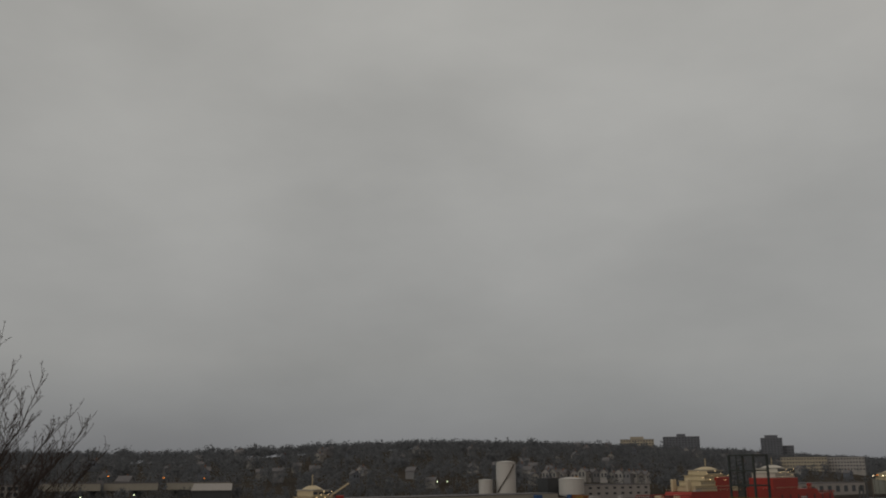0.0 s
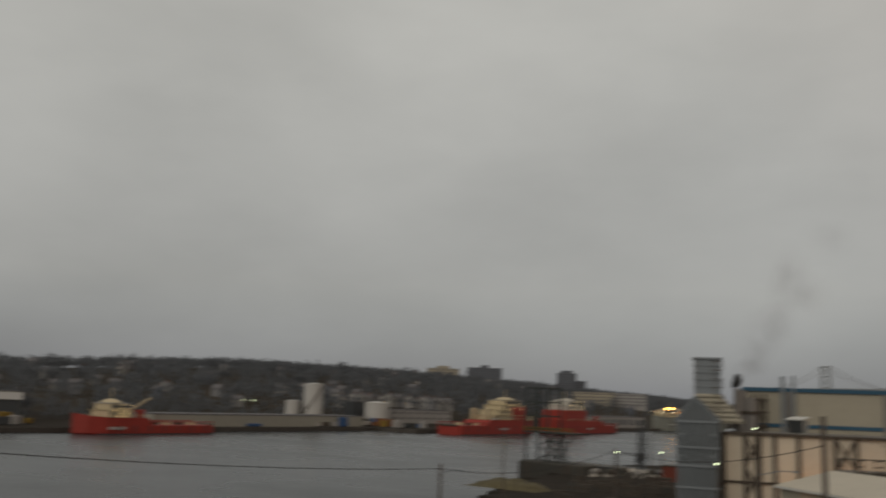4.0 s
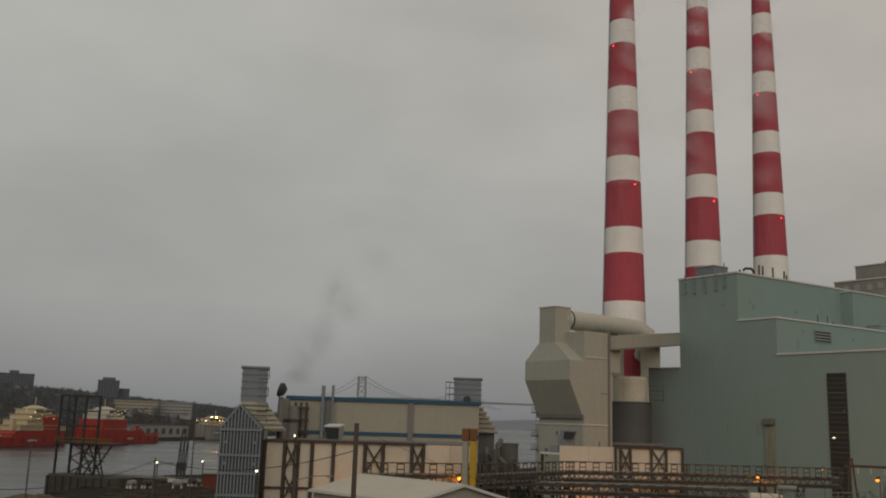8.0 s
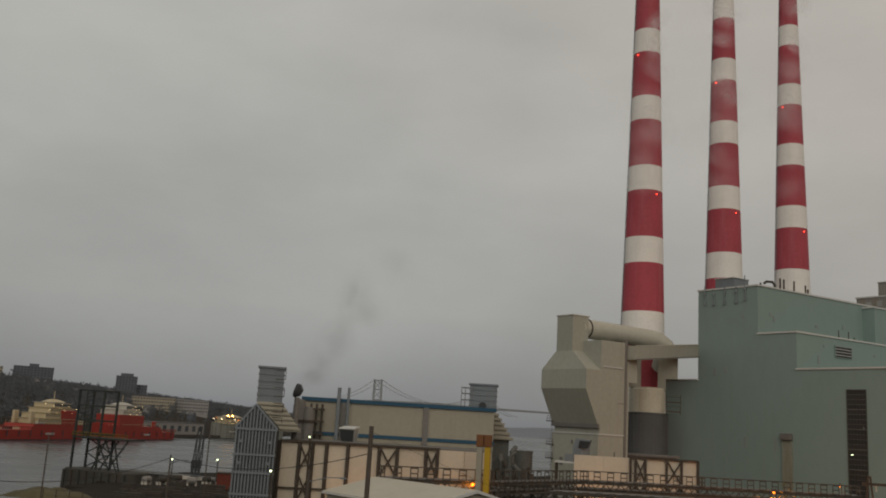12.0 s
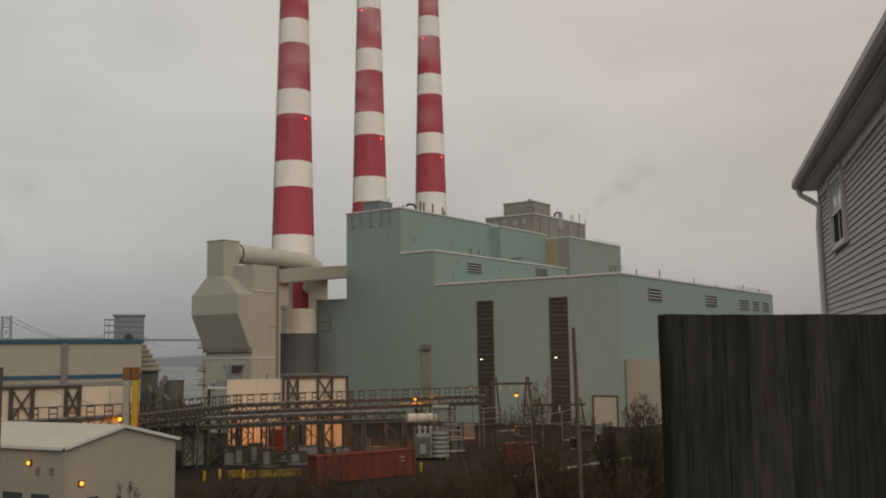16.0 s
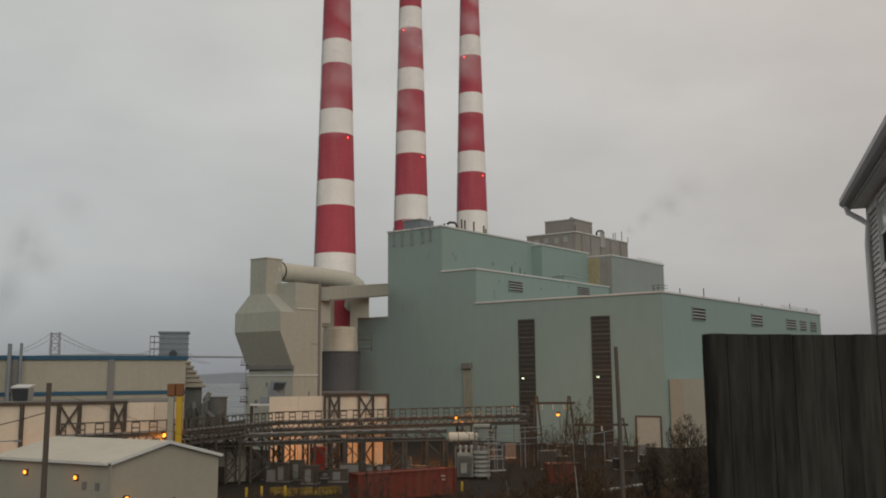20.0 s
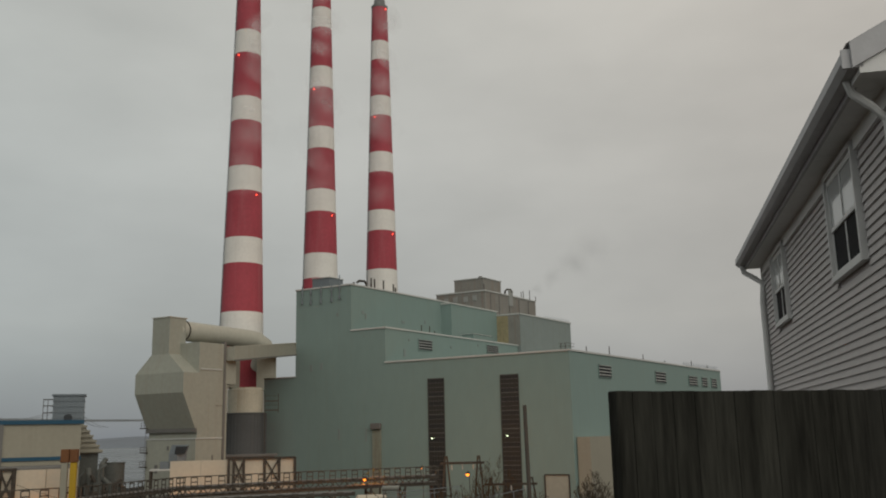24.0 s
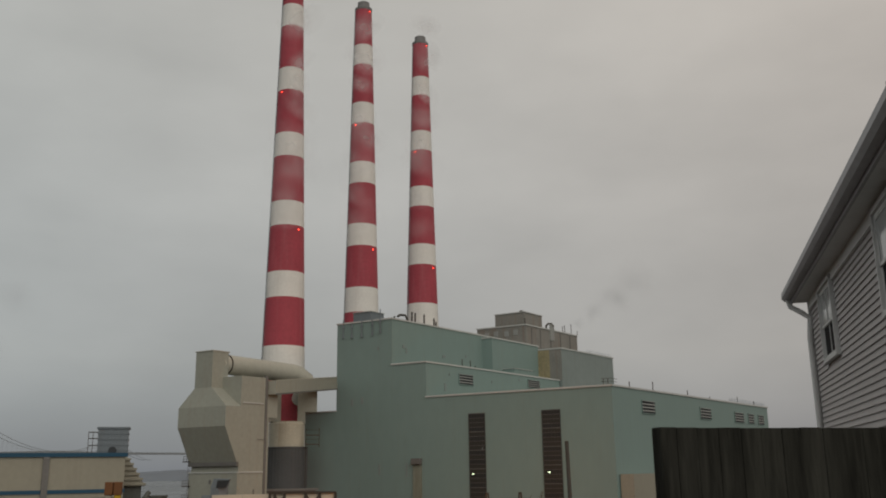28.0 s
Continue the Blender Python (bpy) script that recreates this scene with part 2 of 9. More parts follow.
M_PENT = material("weathered_penthouse_panels", (0.225, 0.22, 0.20), 0.75, grain=2, vary=0.15, streak=0.5, streak_color=(0.22, 0.13, 0.08))
M_RUST_PANEL = material("rusty_ochre_panels", (0.30, 0.26, 0.155), 0.8, grain=1.2, vary=0.2, streak=0.45, streak_color=(0.16, 0.07, 0.05))
M_PANEL = material("white_noise_wall_panel", (0.50, 0.445, 0.35), 0.7, grain=2, vary=0.07, streak=0.15, streak_color=(0.4, 0.34, 0.25), per=0.05)
M_STEEL = material("dark_brown_steel", (0.058, 0.048, 0.038), 0.7, grain=6, vary=0.3)
M_RACK = material("weathered_rack_steel", (0.068, 0.061, 0.05), 0.8, grain=5, vary=0.3, streak=0.2, streak_color=(0.1, 0.05, 0.03))
M_STEEL_GREY = material("grey_galvanised_steel", (0.165, 0.19, 0.205), 0.6, 0.0, grain=5, vary=0.15, streak=0.15)
M_PIPE = material("pipe_lagging", (0.155, 0.15, 0.14), 0.6, 0.1, grain=5, vary=0.2, streak=0.2)
M_GT_WALL = material("cream_cladding", (0.295, 0.277, 0.218), 0.6, grain=1.5, vary=0.07, streak=0.15, large=0.06)
M_BLUE = material("blue_roof_trim", (0.018, 0.068, 0.115), 0.5, vary=0.12)
M_YELLOW = material("yellow_paint", (0.40, 0.26, 0.02), 0.6, vary=0.15, streak=0.2)
M_ORANGE_RUST = material("orange_rust", (0.15, 0.068, 0.03), 0.8, vary=0.3)
M_CONTAINER = material("rust_red_container_paint", (0.115, 0.027, 0.016), 0.65, grain=4, vary=0.2, streak=0.3)
M_SHED_WALL = material("grey_beige_shed_cladding", (0.275, 0.262, 0.21), 0.65, grain=2, vary=0.06, streak=0.08)
M_SHED_ROOF = material("pale_metal_roof", (0.42, 0.395, 0.325), 0.5, grain=2, vary=0.08, streak=0.12)
M_GLASS = glass("dark_glass")
M_SODIUM = material("sodium_lamp_glow", (1.0, 0.29, 0.025), emit=2.3)
M_COOL_LAMP = material("white_lamp_glow", (0.85, 1.0, 0.62), emit=3.0)
M_FLOOD = material("bright_sodium_flood", (1.0, 0.42, 0.06), emit=60.0)
M_DULL_YELLOW = material("faded_yellow_paint", (0.16, 0.105, 0.02), 0.8, vary=0.4, streak=0.3)
M_RED_LAMP = material("red_beacon_glow", (1.0, 0.06, 0.03), emit=4.0)
M_WOOD = material("weathered_fence_wood", (0.0265, 0.0265, 0.0225), 0.95, grain=11, vary=0.6, stretch=(3.2, 3.2, 0.3), bump=0.3, per=0.15, large=1.1, spec=0.05, streak=0.35, streak_color=(0.055, 0.054, 0.05))
M_VINYL = material("grey_mauve_vinyl_siding", (0.50, 0.476, 0.472), 0.75, grain=8, vary=0.05, bump=0.05, per=0.03, spec=0.1)
M_WHITE_TRIM = material("white_painted_trim", (0.68, 0.68, 0.67), 0.7, grain=6, vary=0.06, spec=0.1)
M_SOFFIT = material("soffit_boards", (0.74, 0.74, 0.725), 0.6, grain=6, vary=0.06)
M_GUTTER = material("grey_gutter", (0.5, 0.5, 0.51), 0.75, vary=0.08, spec=0.08)
M_SHINGLE = material("dark_roof_shingles", (0.09, 0.085, 0.085), 0.9, grain=10, vary=0.3)
M_BARK = material("grey_brown_bark", (0.05, 0.044, 0.04), 0.9, grain=12, vary=0.35, bump=0.4, spec=0.1)
M_TWIG = material("reddish_twigs", (0.062, 0.05, 0.046), 0.9, grain=12, vary=0.35, spec=0.05)
M_SCRUB = material("reddish_scrub_twigs", (0.075, 0.051, 0.031), 0.9, grain=12, vary=0.35, spec=0.05)
M_BIRCH = material("pale_birch_bark", (0.2, 0.185, 0.165), 0.8, grain=9, vary=0.35)
M_POLE = material("weathered_pole_wood", (0.085, 0.072, 0.06), 0.85, grain=10, vary=0.3, stretch=(4, 4, 0.3))
M_WIRE = material("black_cable", (0.03, 0.03, 0.03), 0.7)


# ---- ground, harbour and far shore ----
SHORE = [(-80, -5000), (-80, 60), (-84, 112), (-99, 138), (-116, 205), (-104, 222), (-82, 250), (-48, 330), (100, 430), (420, 700), (900, 1500), (1500, 3000), (2600, 5000)]


def shore_x(y):
    """How far the near land reaches out at that y."""
    for (xa, ya), (xb, yb) in zip(SHORE, SHORE[1:]):
        if ya <= y <= yb:
            return xa + (xb - xa) * (y - ya) / (yb - ya)
    return SHORE[-1][0]


def ease(x, a, b):
    k = min(max((x - a) / (b - a), 0.0), 1.0)
    return k * k * (3 - 2 * k)


def ridge(y):
    pts = [(-600, 14), (-150, 18), (0, 22), (340, 25), (600, 39), (950, 41), (1385, 35), (1750, 31), (2400, 22), (3500, 20)]
    if y <= pts[0][0]:
        return pts[0][1]
    for (a, za), (b, zb) in zip(pts, pts[1:]):
        if y <= b:
            return za + (zb - za) * (y - a) / (b - a)
    return pts[-1][1]


def far_edge(y):
    return -346 if y < 372 else -320 if y < 700 else -320 - (y - 700) * 0.16


def land(x, y):
    """Height of the ground."""
    r = math.hypot(x, y)
    hill = 12.9 * max(0.0, 1 - max(r - 2.5, 0) / 80) ** 1.1
    behind = 12.9 * ease(-y, 0, 30)
    near = max(hill, behind if x > -60 else 0)
    if y < 60:
        near = max(near, 12.9 * ease(x, 15, 70))
    fe = far_edge(y)
    if x > shore_x(y):
        return near + 0.25 * noise.noise((x * 0.06, y * 0.06, 0))
    if x < fe:
        k = fe - x
        up = ease(k, 40, 470)
        z = -2.0 + (ridge(y) + 2) * (0.25 * ease(k, 20, 160) + 0.75 * up)
        return z - 0.02 * max(k - 520, 0) * (k > 520)
    if y > 3300:
        return -9 + 18 * ease(y, 3300, 3900)
    return -9.0


def lines(*spans):
    out = []
    for a, b, step in spans:
        out += list(np.arange(a, b, step))
    return out


gx = lines((-4600, -1200, 260), (-1200, -420, 26), (-420, -340, 8), (-340, -316, 4), (-316, -130, 31), (-130, 130, 4), (130, 420, 30), (420, 4601, 260))
gy = lines((-1200, -200, 90), (-200, -40, 20), (-40, 260, 4), (260, 720, 20), (720, 2000, 64), (2000, 4701, 150))
verts = [(x, y, land(x, y)) for y in gy for x in gx]
nx = len(gx)
faces = [(j * nx + i, j * nx + i + 1, (j + 1) * nx + i + 1, (j + 1) * nx + i) for j in range(len(gy) - 1) for i in range(nx - 1)]
me = bpy.data.meshes.new("ground")
me.from_pydata(verts, [], faces)
me.polygons.foreach_set("use_smooth", [True] * len(me.polygons))


def ground_material():
    """Asphalt in the yard, rough winter grass and scrub soil elsewhere."""
    m = material("winter_ground", (0.042, 0.037, 0.03), 0.95, grain=0.8, vary=0.4, large=0.03, bump=0.4, spec=0.03)
    n, l = m.node_tree.nodes, m.node_tree.links
    b = n["Principled BSDF"]
    src = b.inputs["Base Color"].links[0].from_socket
    tc = n.new("ShaderNodeTexCoord")
    sp = n.new("ShaderNodeSeparateXYZ")
    l.new(tc.outputs["Object"], sp.inputs[0])
    no = n.new("ShaderNodeTexNoise")
    no.inputs["Scale"].default_value, no.inputs["Detail"].default_value = 0.06, 5
    l.new(tc.outputs["Object"], no.inputs["Vector"])
    ad = n.new("ShaderNodeMath")
    ad.operation = "MULTIPLY_ADD"
    ad.inputs[1].default_value, ad.inputs[2].default_value = 2.2, -1.1
    l.new(no.outputs["Fac"], ad.inputs[0])
    zz = n.new("ShaderNodeMath")
    l.new(sp.outputs["Z"], zz.inputs[0])
    l.new(ad.outputs[0], zz.inputs[1])
    mr = n.new("ShaderNodeMapRange")
    mr.inputs["From Min"].default_value, mr.inputs["From Max"].default_value = 0.8, 1.6
    l.new(zz.outputs[0], mr.inputs[0])
    mx = n.new("ShaderNodeMix")
    mx.data_type = "RGBA"
    mx.inputs[6].default_value = (0.031, 0.028, 0.024, 1)
    l.new(mr.outputs[0], mx.inputs[0])
    l.new(src, mx.inputs[7])
    l.new(mx.outputs[2], b.inputs["Base Color"])
    return m


me.materials.append(ground_material())
tagged(new("ground", me), "dark yard asphalt and scrubby winter slope down to the harbour", "ground", kind="structure")


def water_material():
    m = bpy.data.materials.new("harbour_water")
    m.use_nodes = True
    n, l = m.node_tree.nodes, m.node_tree.links
    b = n["Principled BSDF"]
    b.inputs["Base Color"].default_value = (0.035, 0.042, 0.048, 1)
    b.inputs["Roughness"].default_value, b.inputs["IOR"].default_value = 0.12, 1.33
    tc, mp = n.new("ShaderNodeTexCoord"), n.new("ShaderNodeMapping")
    mp.inputs["Scale"].default_value = (0.5, 0.9, 1)
    l.new(tc.outputs["Object"], mp.inputs[0])
    a, c = n.new("ShaderNodeTexNoise"), n.new("ShaderNodeTexNoise")
    a.inputs["Scale"].default_value, a.inputs["Detail"].default_value = 0.55, 5
    c.inputs["Scale"].default_value, c.inputs["Detail"].default_value = 0.03, 3
    l.new(mp.outputs[0], a.inputs["Vector"])
    l.new(mp.outputs[0], c.inputs["Vector"])
    mr = n.new("ShaderNodeMapRange")
    mr.inputs["From Min"].default_value, mr.inputs["From Max"].default_value = 0.3, 0.7
    mr.inputs["To Min"].default_value, mr.inputs["To Max"].default_value = 0.2, 0.36
    l.new(c.outputs["Fac"], mr.inputs[0])
    l.new(mr.outputs[0], b.inputs["Roughness"])
    bp = n.new("ShaderNodeBump")
    bp.inputs["Strength"].default_value, bp.inputs["Distance"].default_value = 0.5, 0.35
    l.new(a.outputs["Fac"], bp.inputs["Height"])
    l.new(bp.outputs[0], b.inputs["Normal"])
    return m


bm = NEWBM()
bm.faces.new([bm.verts.new(c) for c in ((-4600, -1200, -4), (3000, -1200, -4), (3000, 4650, -4), (-4600, 4650, -4))])
tagged(new("water", finish("water", bm, water_material())), "still grey harbour water under cloud", "water", kind="structure")

# ---- power station: main building ----
CX, CY = 66.2, 177.5
FU, FV = (-0.753, 0.657), (0.729, 0.6845)


def fr(s, b):
    """A plan point s along the front from its near corner and b back from the front."""
    return (CX + FU[0] * s + FV[0] * b, CY + FU[1] * s + FV[1] * b)


plant = thing("power_station", (*fr(40, 0), 0), label="pale teal metal-clad power station with stepped blocks and white coping", category="power station")


def block(name, s0, s1, b0, b1, z0, z1, mat, parent, label="", coping=0.35):
    o = part(name, prism(NEWBM(), [fr(s0, b0), fr(s0, b1), fr(s1, b1), fr(s1, b0)], z0, z1), mat, parent, label)
    if coping:
        pts = [fr(s0, b0), fr(s0, b1), fr(s1, b1), fr(s1, b0)]
        bm = NEWBM()
        for p, q in zip(pts, pts[1:] + pts[:1]):
            d = (Vector(q) - Vector(p)).normalized() * 0.15
            beam(bm, (p[0] - d.x, p[1] - d.y, z1), (q[0] + d.x, q[1] + d.y, z1), 0.45, coping)
        part("coping", bm, M_COPING, o)
    return o


hall = block("turbine_hall_block", 0, 44.8, 0, 98.8, 0, 31.3, M_TEAL, plant)
mid = block("mid_block", 44.8, 54.3, 0, 61.7, 0, 39.35, M_TEAL, plant)
tall = block("boiler_house_block", 54.3, 70.6, 0, 60, 0, 50.4, M_TEAL, plant)
jog = block("stair_tower_block", 51.2, 54.3, 38, 62, 39.2, 49.6, M_TEAL, plant)
low = block("low_wing", 70.6, 80.5, 0, 14, 0, 29.2, M_TEAL, plant, coping=0.25)
deaer = block("upper_block", 43.9, 56, 62, 94.4, 31.0, 48.5, M_TEAL_GREY, plant, "greyer weathered upper block")
part("rust_stained_face", prism(NEWBM(), [fr(47.6, 61.8), fr(47.6, 61.9), fr(53.2, 61.9), fr(53.2, 61.8)], 39.4, 48.2), M_RUST_PANEL, plant, "rust-stained ochre wall face")
part("stained_face", prism(NEWBM(), [fr(43.95, 61.85), fr(43.95, 61.96), fr(47.6, 61.96), fr(47.6, 61.85)], 39.4, 48.2), M_PENT, plant, "brown-grey stained wall face")
pent = block("penthouse", 54.3, 70.6, 61, 92, 45, 56.2, M_PENT, plant, "weathered brown-grey penthouse")
block("penthouse_hut", 55.2, 65, 62, 72, 56.2, 60.2, M_PENT, plant, "small brown hut on the penthouse roof", coping=0.25)
block("roof_hut", 62.2, 67.4, 2, 7, 50.4, 53.2, M_STEEL_GREY, plant, "grey plant hut on the roof", coping=0.15)
block("roof_duct_box", 46.5, 50, 41, 50, 39.3, 41.2, M_TEAL, plant, "low duct box on the roof", coping=0.12)


def on_front(s, z, out=0.0):
    p = fr(s, -out)
    return Vector((p[0], p[1], z))


def on_side(b, z, s=0.0, out=0.0):
    p = fr(s - out, b)
    return Vector((p[0], p[1], z))


def strip_window(s0, s1, z0, z1, rows, cols=6):
    """A tall glazed strip of steel-framed panes, set in the front."""
    w = thing("window_strip", on_front((s0 + s1) / 2, z0), label="tall narrow strip of small dirty steel-framed panes", category="window", group="glazed strips of the turbine hall")
    w.parent = plant
    w.matrix_parent_inverse = world_pose(plant).inverted()
    del w["category"], w["group"]
    part("backing", prism(NEWBM(), [fr(s0, -0.05), fr(s0, 0.02), fr(s1, 0.02), fr(s1, -0.05)], z0, z1), M_DARK, w)
    bm = NEWBM()
    for k in range(cols + 1):
        s = s0 + (s1 - s0) * k / cols
        beam(bm, on_front(s, z0, 0.14), on_front(s, z1, 0.14), 0.06 if k % cols else 0.14)
    part("mullion_grid", bm, M_GREY_BAR, w, "dark upright glazing bars")
    bm = NEWBM()
    for k in range(rows + 1):
        z = z0 + (z1 - z0) * k / rows
        beam(bm, on_front(s0, z, 0.15), on_front(s1, z, 0.15), 0.1, 0.17 if k % 4 == 0 else 0.08)
    part("glazing_grid", bm, M_SASH_BAR, w, "rusty brown steel glazing bars")
    for k in range(rows):
        za, zb = z0 + (z1 - z0) * k / rows + 0.02, z0 + (z1 - z0) * (k + 1) / rows - 0.02
        mat = M_GLASS_STRIP if (k * 7) % 5 > 2 else M_GLASS_BROWN
        part("pane", prism(NEWBM(), [fr(s0 + 0.08, -0.10), fr(s0 + 0.08, -0.06), fr(s1 - 0.08, -0.06), fr(s1 - 0.08, -0.10)], za, zb), mat, w)
    return w


M_GREY_BAR = material("sooty_upright_bars", (0.06, 0.062, 0.056), 0.8, grain=5, vary=0.3)
M_SASH_BAR = material("rusty_glazing_bars", (0.125, 0.125, 0.112), 0.8, grain=5, vary=0.3)
M_GLASS_BROWN = glass("brown_dirty_glass", (0.026, 0.023, 0.019), 0.5)
M_GLASS_STRIP = glass("sooty_glass", (0.018, 0.018, 0.018), 0.5)


def front_s(az):
    """Distance along the front at a bearing."""
    k = math.tan(radians(az))
    return (k * CY - CX) / (FU[0] - k * FU[1])


def front_d(s):
    return math.hypot(*fr(s, 0))


for a0, a1, el0, el1 in ((11.58, 12.58, -4.3, 3.51), (16.12, 17.24, -4.1, 3.65)):
    sa, sb = front_s(a1), front_s(a0)
    d = front_d((sa + sb) / 2)
    strip_window(sa, sb, 14.5 + d * math.tan(radians(el0)), 14.5 + d * math.tan(radians(el1)), 28)


def louvre(base, right, z0, z1, width, parent, slats=4):
    """A hooded wall louvre: frame and slanted blades."""
    o = thing("louvre", base, label="")
    o.parent = parent
    o.matrix_parent_inverse = world_pose(parent).inverted()
    r = Vector((right[0], right[1], 0)).normalized()
    nrm = Vector((r.y, -r.x, 0))
    bm = NEWBM()
    c0, c1 = base - r * width / 2, base + r * width / 2
    for z in (z0, z1):
        beam(bm, Vector((c0.x, c0.y, z)) + nrm * 0.15, Vector((c1.x, c1.y, z)) + nrm * 0.1, 0.2, 0.15)
    for c in (c0, c1):
        beam(bm, Vector((c.x, c.y, z0)) + nrm * 0.15, Vector((c.x, c.y, z1)) + nrm * 0.1, 0.15, 0.2)
    part("frame", bm, M_TEAL, o)
    bm = NEWBM()
    prism(bm, [c0 + nrm * 0.01, c1 + nrm * 0.01, c1 + nrm * 0.06, c0 + nrm * 0.06], z0, z1)
    part("dark_opening", bm, M_DARK, o, "dark opening")
    for k in range(slats):
        z = z0 + (z1 - z0) * (k + 0.75) / slats
        bm = NEWBM()
        a, b = Vector((c0.x, c0.y, z)), Vector((c1.x, c1.y, z))
        h = (z1 - z0) / slats * 0.3
        v = [bm.verts.new(p) for p in (a + nrm * 0.1 + Vector((0, 0, h)), b + nrm * 0.1 + Vector((0, 0, h)), b + nrm * 0.28, a + nrm * 0.28,
                                       a + nrm * 0.1 + Vector((0, 0, h - 0.06)), b + nrm * 0.1 + Vector((0, 0, h - 0.06)), b + nrm * 0.28 - Vector((0, 0, 0.06)), a + nrm * 0.28 - Vector((0, 0, 0.06)))]
        for f in ((0, 1, 2, 3), (7, 6, 5, 4), (0, 4, 5, 1), (1, 5, 6, 2), (2, 6, 7, 3), (3, 7, 4, 0)):
            bm.faces.new([v[i] for i in f])
        part("slat", bm, M_DULL, o)
    return o


def side_b(az, s=0.0):
    """How far back along a side wall a bearing meets it."""
    k = math.tan(radians(az))
    x0, y0 = fr(s, 0)
    return (k * y0 - x0) / (FV[0] - k * FV[1])


for az0, az1, s, z0, z1 in ((22.19, 22.96, 0, 26.2, 29.0), (25.59, 26.21, 0, 26.2, 29.0), (27.55, 28.05, 0, 26.2, 28.9), (28.3, 28.62, 0, 26.2, 28.9), (28.85, 29.16, 0, 26.2, 28.9),
                            (10.98, 11.86, 44.8, 35.0, 37.6), (15.29, 16.02, 44.8, 36.2, 38.4)):
    b0, b1 = side_b(az0, s), side_b(az1, s)
    louvre(on_side((b0 + b1) / 2, z0, s), FV, z0, z1, b1 - b0, plant)

# openings, vents and pipes on the walls
part("roller_door", prism(NEWBM(), [fr(front_s(20.11), -0.12), fr(front_s(20.11), 0), fr(front_s(18.64), 0), fr(front_s(18.64), -0.12)], 0.1, 6.1), M_DUCT, plant, "pale closed roller door")
bm = NEWBM()
sa, sb = front_s(20.11), front_s(18.64)
for p, q in (((sa, 0), (sa, 6.2)), ((sb, 0), (sb, 6.2)), ((sa, 6.2), (sb, 6.2))):
    beam(bm, on_front(p[0], p[1], 0.15), on_front(q[0], q[1], 0.15), 0.25)
part("door_frame", bm, M_STEEL, plant)
part("annex", prism(NEWBM(), [fr(-0.2, 1.2), fr(-3.0, 1.2), fr(-3.0, 16), fr(-0.2, 16)], 0, 13.6), M_SHED_WALL, plant, "grey-beige lower annex against the side wall")
bm = NEWBM()
box(bm, -1.25, 1.25, -1.0, 0, 0.2, 1.6)
bm.transform(Matrix.Translation(on_front(front_s(8.36), 16.0)) @ Matrix.Rotation(math.atan2(-FU[1], -FU[0]), 4, "Z"))
part("wall_hood", bm, M_PIPE, plant, "grey hooded vent box", bevel=0.1)
M_CASE_STAIN = material("rust_streaked_casing", (0.215, 0.235, 0.19), 0.8, grain=2, vary=0.12, streak=0.6, streak_color=(0.13, 0.085, 0.04))
part("stained_pipe_casing", prism(NEWBM(), [fr(front_s(8.62), -0.4), fr(front_s(8.62), 0), fr(front_s(8.12), 0), fr(front_s(8.12), -0.4)], 2, 16.0), M_CASE_STAIN, plant, "rust-streaked pale casing below the hood")
for az, z0, h in ((3.76, 46.6, 4.6), (4.29, 46.4, 3.9), (4.92, 46.4, 4.4), (5.59, 46.5, 4.4), (6.09, 46.9, 6.0)):
    s = front_s(az)
    bm = NEWBM()
    tube(bm, [on_front(s, z0, 0.3), on_front(s, z0 + h, 0.3)], 0.12, 6)
    for z in (z0 + 0.2, z0 + 2.6):
        p = on_front(s, z, 0.3)
        box(bm, p.x - 0.2, p.x + 0.2, p.y - 0.2, p.y + 0.3, z, z + 0.7)
    part("roof_antenna", bm, M_STEEL_GREY, plant, "slim antenna bracketed to the roof edge")
# stains and lamps inside the glazed strips
for az, el in ((11.8, -0.15), (16.45, -0.1)):
    s = front_s(az)
    p = on_front(s, 14.5 + front_d(s) * math.tan(radians(el)), 0.2)
    bm = box(NEWBM(), p.x - 0.2, p.x + 0.2, p.y - 0.1, p.y + 0.1, p.z - 0.06, p.z + 0.06)
    part("strip_lamp", bm, M_COOL_LAMP, plant, "small lit lamp behind the glazing")
rng = random.Random(4)
for az, h in ((8.06, 2.9), (8.27, 2.8), (8.84, 2.9), (9.47, 2.4), (9.6, 1.6), (6.95, 1.0)):
    bm = NEWBM()
    p = Vector((*fr(55.6, side_b(az, 55.6)), 50.4))
    tube(bm, [p, p + Vector((0, 0, h))], 0.2, 8)
    part("roof_vent_pipe", bm, M_STEEL, plant)
bm = NEWBM()
p = Vector((*fr(56, side_b(7.75, 56)), 50.4))
tube(bm, [p, p + Vector((0, 0, 1.2)), p + Vector((-0.5, 0, 1.9)), p + Vector((-1.8, 0, 2.0)), p + Vector((-2.4, 0, 1.5))], 0.3, 8)
part("gooseneck_vent", bm, M_STEEL, plant, smooth=True)
